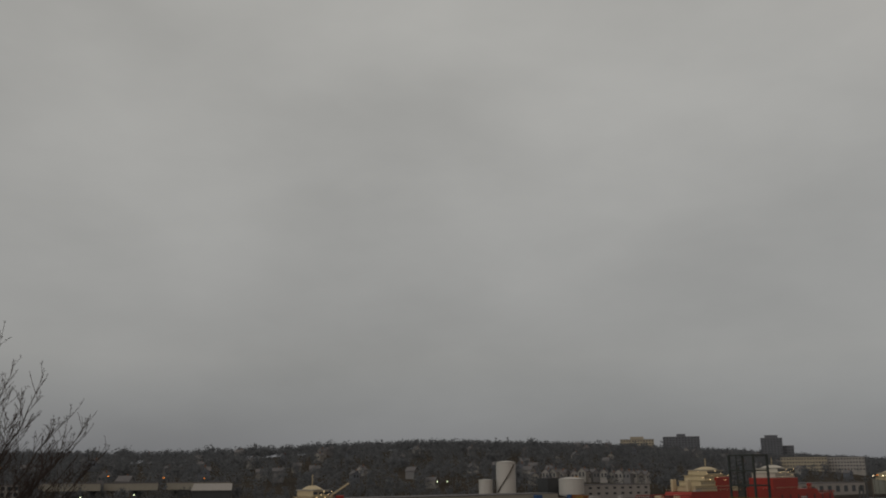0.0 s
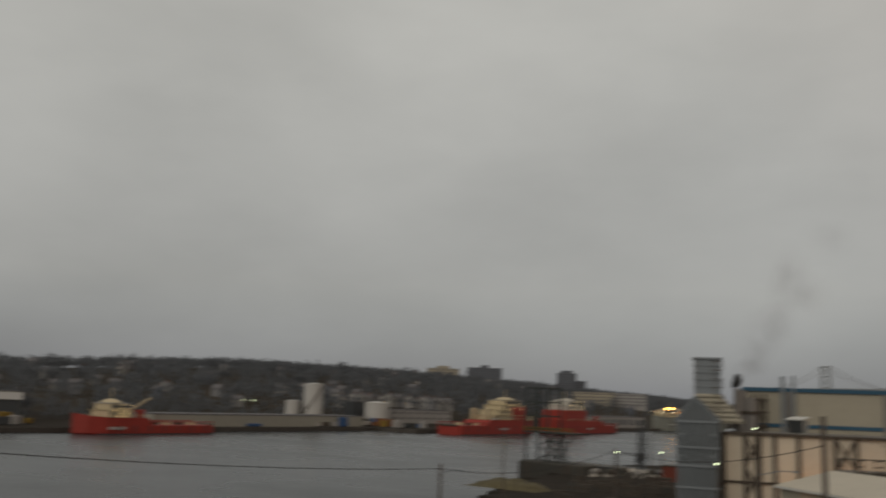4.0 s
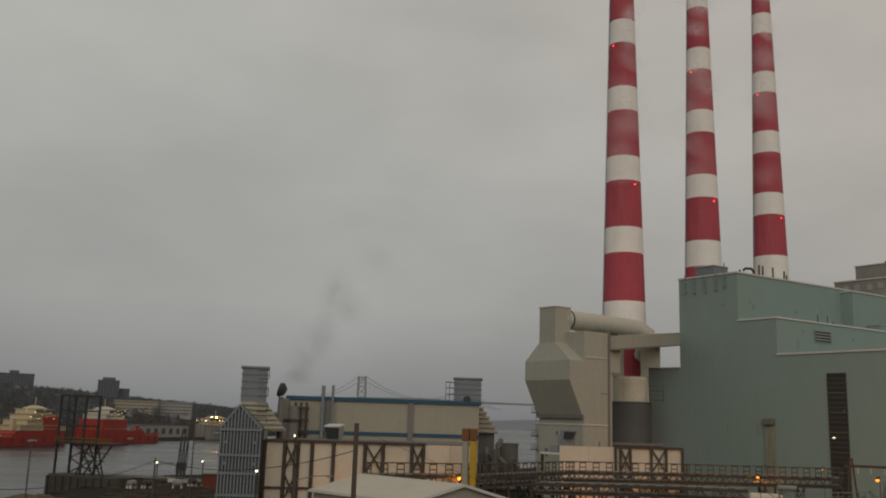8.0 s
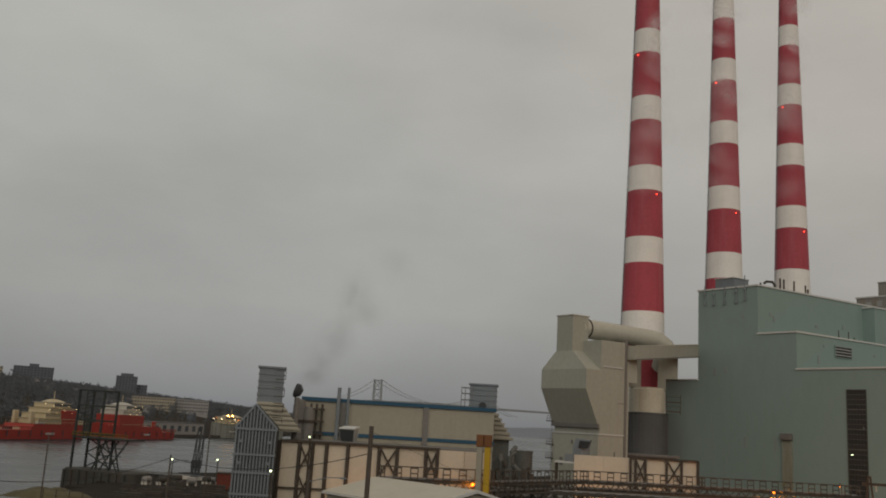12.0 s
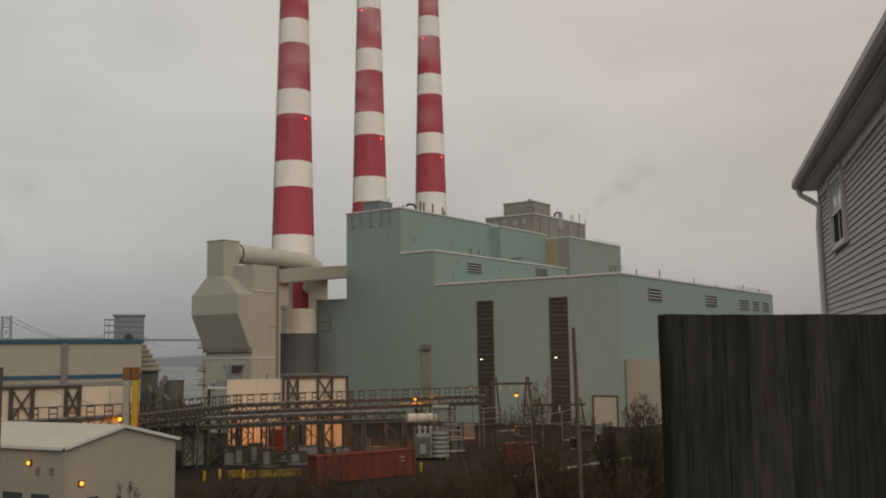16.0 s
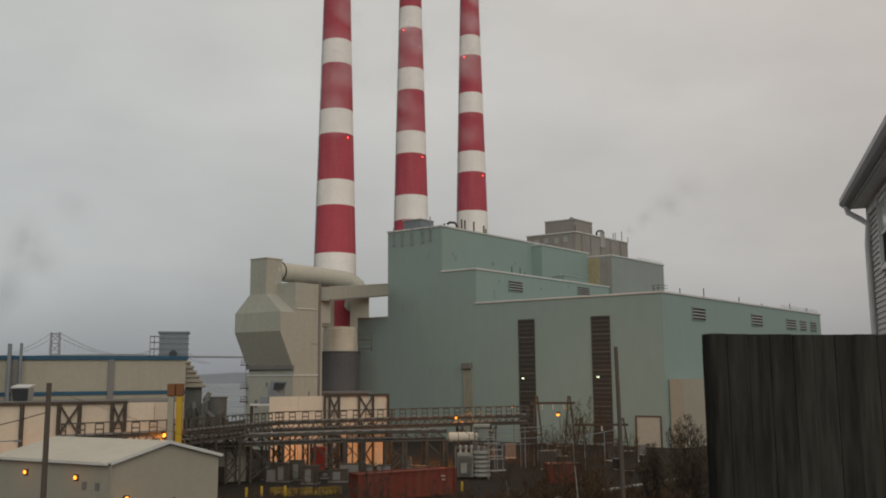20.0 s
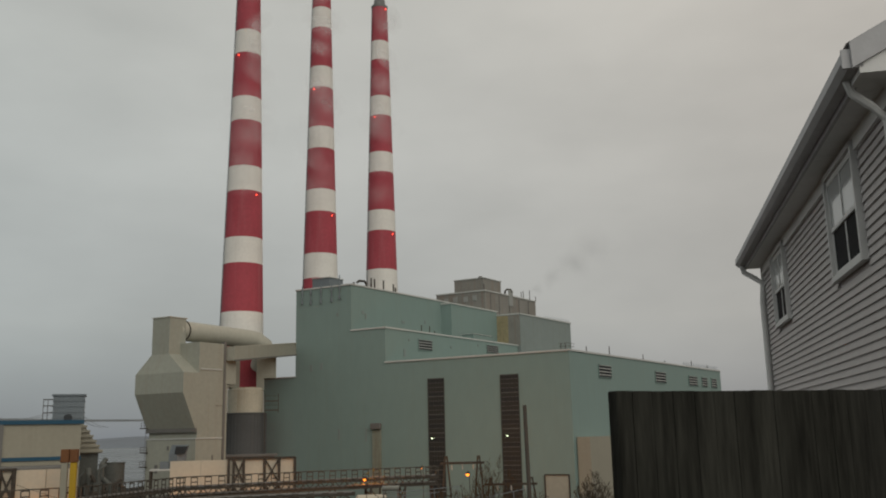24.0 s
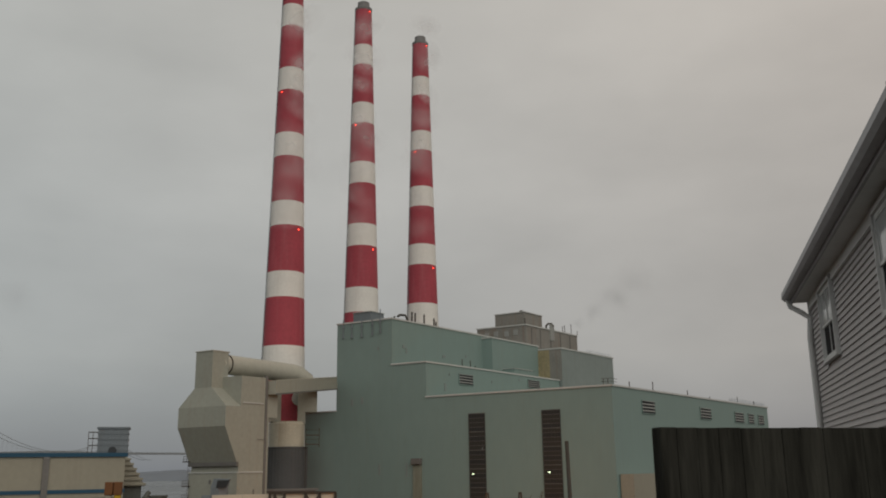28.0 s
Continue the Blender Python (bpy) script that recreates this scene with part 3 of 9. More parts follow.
for s, az, z, h in ((45.4, 11.22, 39.35, 1.9), (45.4, 11.74, 39.35, 1.9), (45.4, 12.04, 39.35, 0.8), (0.6, 21.54, 31.3, 1.4), (0.6, 22.94, 31.3, 2.2), (0.6, 24.96, 31.3, 1.5), (0.6, 26.24, 31.3, 0.8), (0.6, 27.8, 31.3, 1.8), (0.6, 28.7, 31.3, 1.3),
                    (54.8, 17.62, 56.2, 2.2), (54.8, 17.75, 56.2, 2.6), (54.8, 18.15, 56.2, 3.4), (54.8, 18.52, 56.2, 1.8), (54.8, 12.86, 56.2, 2.0)):
    p = Vector((*fr(s, max(side_b(az, s), 1.0 if s < 50 else 61.5)), z))
    bm = NEWBM()
    tube(bm, [p, p + Vector((0, 0, h))], 0.11, 6)
    part("roof_mast", bm, M_STEEL, plant)
bm = NEWBM()
pb0, pb1 = side_b(16.8, 54.3), side_b(17.05, 54.3)
prism(bm, [on_side(pb0, 0, 54.3, 0.25), on_side(pb1, 0, 54.3, 0.25), on_side(pb1, 0, 54.3), on_side(pb0, 0, 54.3)], 53, 58)
part("wall_duct", bm, M_DULL, plant, "pale duct rising above the penthouse roof")
bm = NEWBM()
for z in (0.6, 1.1):
    beam(bm, Vector((*fr(0.6, 70), 31.3 + z)), Vector((*fr(0.6, 98), 31.3 + z)), 0.06)
for b in range(70, 99, 2):
    beam(bm, Vector((*fr(0.6, b), 31.3)), Vector((*fr(0.6, b), 32.45)), 0.06)
part("roof_railing", bm, M_STEEL_GREY, plant)
for s, z, w, h in ((58, 43.0, .5, .9), (62.5, 30.5, .7, 1.6), (65.5, 30.2, .7, 1.6), (50, 13.5, .35, 3.0), (57.5, 14, .5, 2.5), (30, 19, .4, .6), (50.4, 37.5, .35, .35)):
    part("wall_vent", prism(NEWBM(), [fr(s, -0.1), fr(s, 0), fr(s + w, 0), fr(s + w, -0.1)], z, z + h), M_TEAL_GREY, plant)
for b, z, s, w, h in ((4, 43.6, 54.3, .7, .9), (5.2, 42.5, 54.3, .5, 1.3), (20, 42.8, 54.3, 1.2, .6), (30, 43.5, 54.3, .5, .9), (9, 36.8, 44.8, .35, .5), (27, 36.2, 44.8, .5, .6), (7, 33, 44.8, .7, 1.8), (40, 37.6, 44.8, .5, .6)):
    p = on_side(b, z, s, 0.12)
    q = on_side(b + w, z, s, 0.12)
    o2 = on_side(b, z, s, 0.0)
    q2 = on_side(b + w, z, s, 0.0)
    part("wall_vent", prism(NEWBM(), [o2, q2, q, p], z, z + h), M_TEAL_GREY, plant)

# ---- the three chimneys ----
def stack_r(z):
    return (9.3 - (z - 64.3) * 0.051) / 2


M_CROWN = material("sooty_stack_crown", (0.2, 0.2, 0.195), 0.7, grain=3, vary=0.2, streak=0.3)
BANDS = [0.0, 9.1, 21.1, 27.5, 39.5, 45.9, 57.9, 64.4, 76.3, 82.7, 94.8, 101.2, 113.2, 119.6, 131.8, 138.2, 150.6]


def chimney(x, y, label, lowest_red=57.9, drop=0.0):
    o = thing("chimney", (x, y, -drop), label=label, category="chimney", group="power station chimneys")
    levels = [lowest_red if z == 57.9 else z for z in BANDS]
    for k, (z0, z1) in enumerate(zip(levels, levels[1:])):
        part("painted_band", lathe(NEWBM(), 0, 0, [(stack_r(z0), z0), (stack_r(z1), z1)], 40), M_STACK_RED if k % 2 else M_STACK_WHITE, o,
             "red band" if k % 2 else "white band", smooth=True, local=True)
    r = stack_r(150.6)
    part("rim", lathe(NEWBM(), 0, 0, [(r + 0.02, 149.9), (r + 0.16, 150.2), (r + 0.16, 150.7), (r - 0.55, 150.9), (r - 0.7, 152.8), (r - 0.95, 152.8), (r - 0.95, 149)], 32), M_CROWN, o, "sooty grey metal crown", smooth=True, local=True)
    for z, deg in ((75.2, -50), (112.4, -130), (149.2, -50)):
        a, rr = radians(deg), stack_r(z) + 0.12
        bm = NEWBM()
        bmesh.ops.create_icosphere(bm, subdivisions=1, radius=0.19, matrix=Matrix.Translation((rr * math.cos(a), rr * math.sin(a), z)))
        part("beacon", bm, M_RED_LAMP, o, "small red warning beacon", local=True)
    bm = NEWBM()
    a = radians(200)
    for off in (-0.25, 0.25):
        tube(bm, [((stack_r(z) + 0.25) * math.cos(a + off / 5), (stack_r(z) + 0.25) * math.sin(a + off / 5), z) for z in (2, 40, 80, 120, 150)], 0.05, 4)
    part("ladder", bm, M_STEEL_GREY, o, local=True)
    return o


chimney(0, 226, "red and white banded concrete chimney beside the beige flue ducts", drop=1.05)
chimney(21.0, 249, "red and white banded concrete chimney behind the boiler house", 57.4)
chimney(41.0, 267, "red and white banded concrete chimney at the end of the row", 53.0, drop=0.8)

# ---- flue gas ducts and precipitator ----
prec = thing("flue_gas_precipitator", (-11, 192, 0), label="beige steel precipitator with hexagonal hopper and flue duct beside the chimney", category="industrial plant")
rect = lambda x0, x1, y0, y1, z: [(x0, y0, z), (x1, y0, z), (x1, y1, z), (x0, y1, z)]
PK = polar(-4.27, 188)


def pp(a, c, z=0.0):
    """A point a out to the side and c back from the near corner of the top box."""
    return Vector((PK.x - FU[0] * a + FV[0] * c, PK.y - FU[1] * a + FV[1] * c, z))


pring = lambda a0, a1, c0, c1, z: [pp(a0, c0, z), pp(a1, c0, z), pp(a1, c1, z), pp(a0, c1, z)]
part("top_box", loft(NEWBM(), [pring(-4.66, 0, 0, 4.1, 31.6), pring(-4.66, 0, 0, 4.1, 38.9)]), M_DUCT, prec, "upright duct box")
part("hopper_casing", loft(NEWBM(), [pring(-7.8, 5.2, 2.3, 6, 17.0), pring(-7.8, 5.2, -0.95, 6, 23.8), pring(-7.8, 5.2, -0.95, 6, 27.7), pring(-4.66, 0.0, 0.0, 6, 31.6)]), M_DUCT, prec, "faceted hopper casing")
part("hopper_lip", loft(NEWBM(), [pring(-7.85, 5.26, 2.2, 2.6, 16.2), pring(-7.85, 5.26, 2.2, 2.6, 17.0)]), M_PIPE, prec, "dark lip below the hopper")
part("main_casing", loft(NEWBM(), [pring(-7.7, 5.17, 2.84, 9.2, 0), pring(-7.7, 5.17, 2.84, 9.2, 33.8)]), M_DUCT, prec)
part("lower_casing", loft(NEWBM(), [pring(-8.0, 5.24, 2.5, 9.0, 0), pring(-8.0, 5.24, 2.5, 9.0, 15.0)]), M_DUCT, prec)
part("rib", loft(NEWBM(), [pring(4.6, 5.3, 9.2, 9.75, 0), pring(4.6, 5.3, 9.2, 9.75, 34.2)]), M_PIPE, prec, "dark vertical corner rib")
part("rear_casing_foot", loft(NEWBM(), [pring(-2, 4.45, 9.75, 11.1, 0), pring(-2, 4.45, 9.75, 11.1, 25.8)]), M_DUCT, prec)
part("rear_casing", loft(NEWBM(), [pring(-5, 4.5, 9.75, 13.3, 25.8), pring(-5, 4.5, 9.75, 13.3, 33.4)]), M_DUCT, prec)
for a, z in ((5.3, 15.0), (5.26, 28.5)):
    bm = NEWBM()
    beam(bm, pp(a, 3.4 if z > 20 else 2.5, z), pp(a, 8.6 if z > 20 else 9.1, z), 0.18, 0.22)
    if z < 20:
        beam(bm, pp(-8.0, 2.45, z), pp(5.3, 2.45, z), 0.18, 0.22)
    part("flange", bm, M_COPING, prec, "pale horizontal flange")
bm = NEWBM()
loft(bm, [pring(-4.85, 0.15, -0.15, 4.3, 38.9), pring(-4.85, 0.15, -0.15, 4.3, 39.08)])
part("cap", bm, M_DUCT_LIGHT, prec)
for c, z, w, h in ((6.6, 10.6, 0.35, 1.1), (7.4, 21.3, 1.6, 0.1)):
    part("hatch", loft(NEWBM(), [[pp(5.28, c, z), pp(5.28, c + w, z), pp(5.1, c + w, z), pp(5.1, c, z)], [pp(5.28, c, z + h), pp(5.28, c + w, z + h), pp(5.1, c + w, z + h), pp(5.1, c, z + h)]]), M_PIPE, prec)
bm = NEWBM()
f0, f1, f2 = pp(-1.9, 3.0, 36.7), polar(0.75, 214, 37.15), polar(1.42, 215.6, 35.2)
tube(bm, [f0, f0.lerp(f1, 0.5), f1 + Vector((-0.9, -0.9, 0)), f1 + Vector((0.5, 0.2, -0.25)), f2 + Vector((-0.1, 0, 0.4)), f2 + Vector((0, 0, -0.6)), Vector((4.2, 219.5, 31.5))], [2.05, 2.1, 2.15, 2.2, 2.15, 2.1, 2.0], 24)
part("round_flue", bm, M_DUCT_LIGHT, prec, "large pale round flue duct", smooth=True)
bm = NEWBM()
fd = (f1 - f0).normalized()
tube(bm, [f0 + fd * 2.2, f0 + fd * 2.4], 2.25, 24)
part("flue_flange", bm, M_STEEL, prec)
part("breeching", box(NEWBM(), 3.65, 8.05, 214.5, 218, 28.4, 34.5), M_DUCT, prec)
part("breeching_foot", box(NEWBM(), 3.65, 5.4, 214.6, 218, 25.6, 28.4), M_DUCT, prec)
part("breeching_leg", box(NEWBM(), -2.75, -0.15, 207.4, 210, 25.88, 33.5), M_DUCT, prec)
bm = NEWBM()
beam(bm, (-2.6, 191.0, 31.85), (11.6, 221.2, 35.6), 3.0, 2.85)
part("link_duct", bm, M_DUCT, prec, "sloping box duct to the boiler house")
bm = NEWBM()
beam(bm, (-1.2, 191.0, 33.35), (12.9, 220.4, 37.08), 0.3, 0.18)
part("link_duct_rail", bm, M_DUCT_LIGHT, prec)
bm = NEWBM()
beam(bm, (-1.15, 190.3, 30.45), (12.95, 220.4, 34.2), 0.35, 0.3)
part("link_duct_flange", bm, M_PIPE, prec, "dark lower flange")
M_DRUM = material("rust_stained_drum_paint", (0.46, 0.435, 0.35), 0.85, grain=3, vary=0.14, streak=0.8, streak_color=(0.24, 0.15, 0.075), large=0.3)
M_SKIRT = material("grey_skirt_cladding", (0.085, 0.09, 0.092), 0.7, grain=3, vary=0.14, streak=0.2)
base = thing("chimney_foot_silo", (1.3, 214, 0), label="stained white concrete drum over dark grey cladding at the chimney foot", category="silo")
part("drum", lathe(NEWBM(), 1.2, 209.6, [(3.85, 20.4), (3.85, 25.4), (3.6, 25.6), (3.6, 25.9)], 32), M_DRUM, base, "stained off-white drum with rust streaks", smooth=True)
part("skirt", lathe(NEWBM(), 1.2, 209.6, [(4.7, 0), (4.7, 20.0), (4.85, 20.05), (4.85, 20.35), (3.9, 20.4)], 40), M_SKIRT, base, "grey ribbed cladding", smooth=True)
part("plinth", box(NEWBM(), -5, 7.6, 203.9, 206.4, 0, 11.0), M_PIPE, base, "grey plinth")
part("walkway", box(NEWBM(), -6, 8.2, 203.2, 206.4, 11.0, 11.5), M_PIPE, base, "grey walkway slab round the foot")
for k in range(18):
    a = math.pi + math.pi * (k + 0.5) / 18
    c = Vector((1.2 + 4.72 * math.cos(a), 209.6 + 4.72 * math.sin(a), 0))
    part("skirt_rib", beam(NEWBM(), c + Vector((0, 0, 11.6)), c + Vector((0, 0, 19.9)), 0.1), M_SKIRT, base)
bm = NEWBM()
for z in (21.6, 23.6):
    beam(bm, (5.3, 205.8, z - 0.8), (8.4, 205.8, z - 0.8), 0.25)
    beam(bm, (5.3, 205.6, z + 0.3), (8.4, 205.6, z + 0.3), 0.1)
for x in (5.4, 8.3):
    beam(bm, (x, 205.8, 20.2 if x > 6 else 11.6), (x, 205.8, 24.4), 0.16)
part("platform", bm, M_STEEL, base, "small steel access platform")
hood = thing("intake_hood", (-12, 181, 0), label="grey sheet-metal intake hood with a dark louvred mouth on a stand", category="vent hood")
HK = polar(-3.75, 178)
hx = lambda x, y, z: HK + Vector((x, y, z))
part("body", loft(NEWBM(), [[hx(-0.9, 0, 9.6), hx(1.2, -0.4, 9.6), hx(2.2, 1.6, 9.6), hx(0.2, 2.2, 9.6)], [hx(-0.9, 0, 12.4), hx(0.4, -0.5, 12.4), hx(2.2, 1.6, 12.4), hx(0.2, 2.2, 12.4)], [hx(-0.4, 0, 13.9), hx(2.6, -1.0, 13.8), hx(2.6, 1.6, 13.8), hx(0.4, 2.2, 13.9)]]), M_STEEL_GREY, hood)
part("mouth", loft(NEWBM(), [[hx(0.1, -0.5, 12.2), hx(1.9, -0.75, 12.2), hx(1.9, -0.5, 12.2), hx(0.1, -0.2, 12.2)], [hx(0.35, -0.95, 13.6), hx(2.5, -1.15, 13.55), hx(2.5, -0.8, 13.55), hx(0.35, -0.6, 13.6)]]), M_DARK, hood, "dark louvred mouth")
part("landing", box(NEWBM(), HK.x - 4.2, HK.x + 1.2, HK.y - 0.6, HK.y + 3, 9.3, 9.6), M_COPING, hood)
part("roof_box", box(NEWBM(), HK.x - 2.4, HK.x - 0.9, HK.y - 0.4, HK.y + 1.6, 9.6, 10.9), M_STEEL_GREY, hood)
for x, y in ((-4.0, -0.4), (1.0, -0.4), (-4.0, 2.8), (1.0, 2.8)):
    bm = NEWBM()
    beam(bm, hx(x, y, 0), hx(x, y, 9.3), 0.3)
    part("leg", bm, M_STEEL, hood)
for z in (9.6, 12.4, 17.2):
    bm = NEWBM()
    beam(bm, pp(-9.3, 2.5, z), pp(-7.4, 2.5, z), 1.1, 0.2)
    for q in (0.55, 1.1):
        beam(bm, pp(-9.3, 2.2, z + q), pp(-7.4, 2.2, z + q), 0.08)
    for a in (-9.25, -8.4, -7.5):
        beam(bm, pp(a, 2.2, z), pp(a, 2.2, z + 1.1), 0.08)
    part("landing", bm, M_STEEL, prec, "small dark railed steel landing")
bm = NEWBM()
for a in (-8.3, -7.9):
    beam(bm, pp(a, 2.5, 0), pp(a, 2.5, 18.2), 0.06)
part("ladder", bm, M_STEEL, prec)
for a, z, w, h in ((-5.4, 8.4, 0.8, 1.6), (-2.2, 12.8, 0.5, 0.8)):
    part("access_door", loft(NEWBM(), [[pp(a, 2.4, z), pp(a + w, 2.4, z), pp(a + w, 2.6, z), pp(a, 2.6, z)], [pp(a, 2.4, z + h), pp(a + w, 2.4, z + h), pp(a + w, 2.6, z + h), pp(a, 2.6, z + h)]]), M_PIPE, prec)
# windows and ducts of the penthouse
for s0, z in ((57, 53.4), (60, 53.2), (63.5, 53.4), (66.5, 53.2)):
    part("louvre_panel", prism(NEWBM(), [fr(s0, 60.85), fr(s0, 61), fr(s0 + 1.4, 61), fr(s0 + 1.4, 60.85)], z, z + 1.6), M_DULL, plant)
for b in (64, 69, 75, 81, 87):
    p, q = on_side(b, 0, 54.3, 0.12), on_side(b + 0.3, 0, 54.3, 0.12)
    p2, q2 = on_side(b, 0, 54.3), on_side(b + 0.3, 0, 54.3)
    part("downpipe", prism(NEWBM(), [p2, q2, q, p], 48.8, 55.6), M_PIPE, plant)
bm = NEWBM()
p = Vector((*fr(55.5, 75), 56.2))
tube(bm, [p, p + Vector((0, 0, 1.4)), p + Vector((0.6, 0, 2.0)), p + Vector((1.8, 0, 2.0)), p + Vector((2.2, 0, 1.2))], 0.3, 8)
part("gooseneck_vent", bm, M_STEEL, plant, smooth=True)
bm = lathe(NEWBM(), *fr(58.5, 66), [(0.9, 60.2), (0.9, 60.9), (0.5, 61.4)], 14)
part("roof_cowl", bm, M_STEEL, plant, smooth=True)
bm = NEWBM()
for z in (0.6, 1.15):
    beam(bm, Vector((*fr(45.2, 80), 48.5 + z)), Vector((*fr(45.2, 96), 48.5 + z)), 0.06)
for b in range(80, 97, 2):
    beam(bm, Vector((*fr(45.2, b), 48.5)), Vector((*fr(45.2, b), 49.7)), 0.06)
part("roof_railing", bm, M_STEEL_GREY, plant)
bm = NEWBM()
for s0 in (2.2, 1.2):
    beam(bm, Vector((*fr(s0, 1.0), 31.3)), Vector((*fr(s0, 1.0), 32.8)), 0.1)
for z in (32.2, 32.8):
    beam(bm, Vector((*fr(0.6, 1.0), z)), Vector((*fr(2.6, 1.0), z)), 0.08)
    beam(bm, Vector((*fr(0.6, 1.0), z)), Vector((*fr(0.6, 4.0), z)), 0.08)
part("hatch_guard", bm, M_STEEL, plant)

# ---- gas turbine building ----
GT_L, GT_R = polar(-20.8, 136), polar(-8.95, 138)
gdir = (GT_R - GT_L).normalized()
gback = Vector((-gdir.y, gdir.x, 0))


def gt(u, b=0.0, z=0.0):
    p = GT_L + gdir * u + gback * b
    return Vector((p.x, p.y, z))


GW = (GT_R - GT_L).length
gtb = thing("turbine_building", gt(GW / 2), label="long cream metal building with dark blue roof trim", category="industrial building")
quad = lambda u0, u1, b0, b1: [gt(u0, b0), gt(u1, b0), gt(u1, b1), gt(u0, b1)]
part("wall_shell", prism(NEWBM(), quad(0, GW, 0, 16), 0, 17.2), M_GT_WALL, gtb)
bm = NEWBM()
prism(bm, quad(-0.3, GW + 0.3, -0.3, 16.3), 17.2, 17.75)
part("roof_trim", bm, M_BLUE, gtb, "dark blue roof edge")
part("lower_trim", prism(NEWBM(), quad(-0.1, GW + 0.1, -0.18, 0), 12.35, 12.85), M_BLUE, gtb, "dark blue band below the cladding")
for u in (5.5, 17.7):
    part("downpipe", prism(NEWBM(), quad(u, u + 0.8, -0.35, 0), 0, 17.2), M_PIPE, gtb, "grey vertical duct")
for k in range(1, 14):
    u = GW * k / 14
    part("seam", prism(NEWBM(), quad(u, u + 0.05, -0.015, 0), 12.9, 17.15), M_GT_WALL, gtb)
for u, h, r in ((5.1, 19.3, 0.28), (6.5, 19.4, 0.2)):
    bm = NEWBM()
    tube(bm, [gt(u, -1.2, 8), gt(u, -1.2, h)], r, 10)
    part("exhaust_pipe", bm, M_STEEL_GREY, gtb, "slim grey exhaust pipe", smooth=True)
for u in (1.2, 2.0, 2.8):
    part("riser_pipe", tube(NEWBM(), [gt(u, -0.8, 9), gt(u, -0.8, 16.8)], 0.18, 8), M_STEEL, gtb)
for z in (10.5, 12.5, 14.3, 16):
    part("pipe_bracket", beam(NEWBM(), gt(0.8, -1, z), gt(3.2, -1, z), 0.5, 0.3), M_STEEL, gtb)


def filter_house(az0, az1, d, ztop, zbox, zcone, zbase, facing, label):
    """An air intake: upright box over a ribbed sloping cone and a ribbed base."""
    c = polar((az0 + az1) / 2, d)
    w = d * radians(az1 - az0)
    o = thing("air_intake_stack", c, facing, label=label, category="air intake", group="turbine air intakes")
    h = w / 2
    part("upper_box", box(NEWBM(), -h, h, -h, h, zbox, ztop), M_STEEL_GREY, o, local=True)
    bm = NEWBM()
    n = 5
    for k in range(1, n):
        z = zbox + (ztop - zbox) * k / n
        box(bm, -h - 0.08, h + 0.08, -h - 0.08, h + 0.08, z - 0.06, z + 0.06)
    box(bm, -h - 0.2, h + 0.2, -h - 0.2, h + 0.2, ztop - 0.1, ztop + 0.15)
    part("stiffener", bm, M_STEEL_GREY, o, local=True)
    return o, h


fl, h = filter_house(-23.62, -22.1, 124, 20.9, 16.4, 0, 0, 22, "tall blue-grey steel air intake with a sloping ribbed hood")
# sloping hood towards the building and the ribbed filter front
bm = NEWBM()
loft(bm, [[(0.4, -h - 1.4, 12.8), (h + 2.8, -h - 1.4, 12.8), (h + 2.8, h + 2, 12.8), (0.4, h + 2, 12.8)], [(-h, -h, 16.4), (h, -h, 16.4), (h, h, 16.4), (-h, h, 16.4)]])
part("hood", bm, M_GT_WALL, fl, "cream sloping hood", local=True)
for k in range(6):
    t = (k + 0.5) / 6
    z = 12.8 + 3.6 * t
    bm = NEWBM()
    e = (1 - t)
    box(bm, -h + (h + 0.4) * e - 0.05, h + 2.8 * e + 0.12, -h - 1.4 * e - 0.3, -h - 1.4 * e + 0.5, z - 0.1, z + 0.1)
    part("hood_ledge", bm, M_SHED_WALL, fl, "pale ledge on the hood", local=True)
M_CASING = material("dark_filter_casing", (0.062, 0.07, 0.072), 0.7, grain=4, vary=0.2)
fl2 = thing("filter_screen", polar(-23.4, 118), 18, label="blue-grey ribbed steel filter house with a gabled top", category="filter house")
bm = NEWBM()
prof = [(-2.6, 0), (2.4, 0), (2.4, 13.2), (-0.4, 15.9), (-2.6, 13.2)]
loft(bm, [[(x, -0.6, z) for x, z in prof], [(x, 3.4, z) for x, z in prof]])
part("casing", bm, M_CASING, fl2, "dark steel casing between pale ribs", local=True)
for k in range(13):
    x = -2.5 + 4.8 * k / 12
    bm = NEWBM()
    rise = 2.6 * (x + 2.6) / 2.2 if x < -0.4 else 2.6 * (2.4 - x) / 2.8
    box(bm, x - 0.09, x + 0.09, -0.85, -0.6, 0, 13.1 + max(rise, 0.0))
    part("rib", bm, M_STEEL_GREY, fl2, local=True)
for z in (2.4, 5.0, 7.6, 9.8, 12.9):
    bm = NEWBM()
    box(bm, -2.7, 2.5, -0.95, -0.6, z - 0.13, z + 0.13)
    part("band", bm, M_STEEL_GREY, fl2, local=True)
for x0, x1 in ((-2.7, -0.4), (2.5, -0.4)):
    part("gable_rail", beam(NEWBM(), (x0, -0.8, 13.0), (x1, -0.8, 15.95), 0.24), M_STEEL_GREY, fl2, local=True)
bm = NEWBM()
for z in (13.4, 15.2, 17.2, 19.4):
    beam(bm, (1.3, 3.6, z), (2.6, 3.6, z), 0.1)
    beam(bm, (2.6, 3.6, z), (2.6, 3.6, z + 1.1), 0.08)
    beam(bm, (1.3, 3.6, z + 1.1), (2.6, 3.6, z + 1.1), 0.08)
part("access_ladder", bm, M_STEEL, fl2, "dark ladder and small landings", local=True)
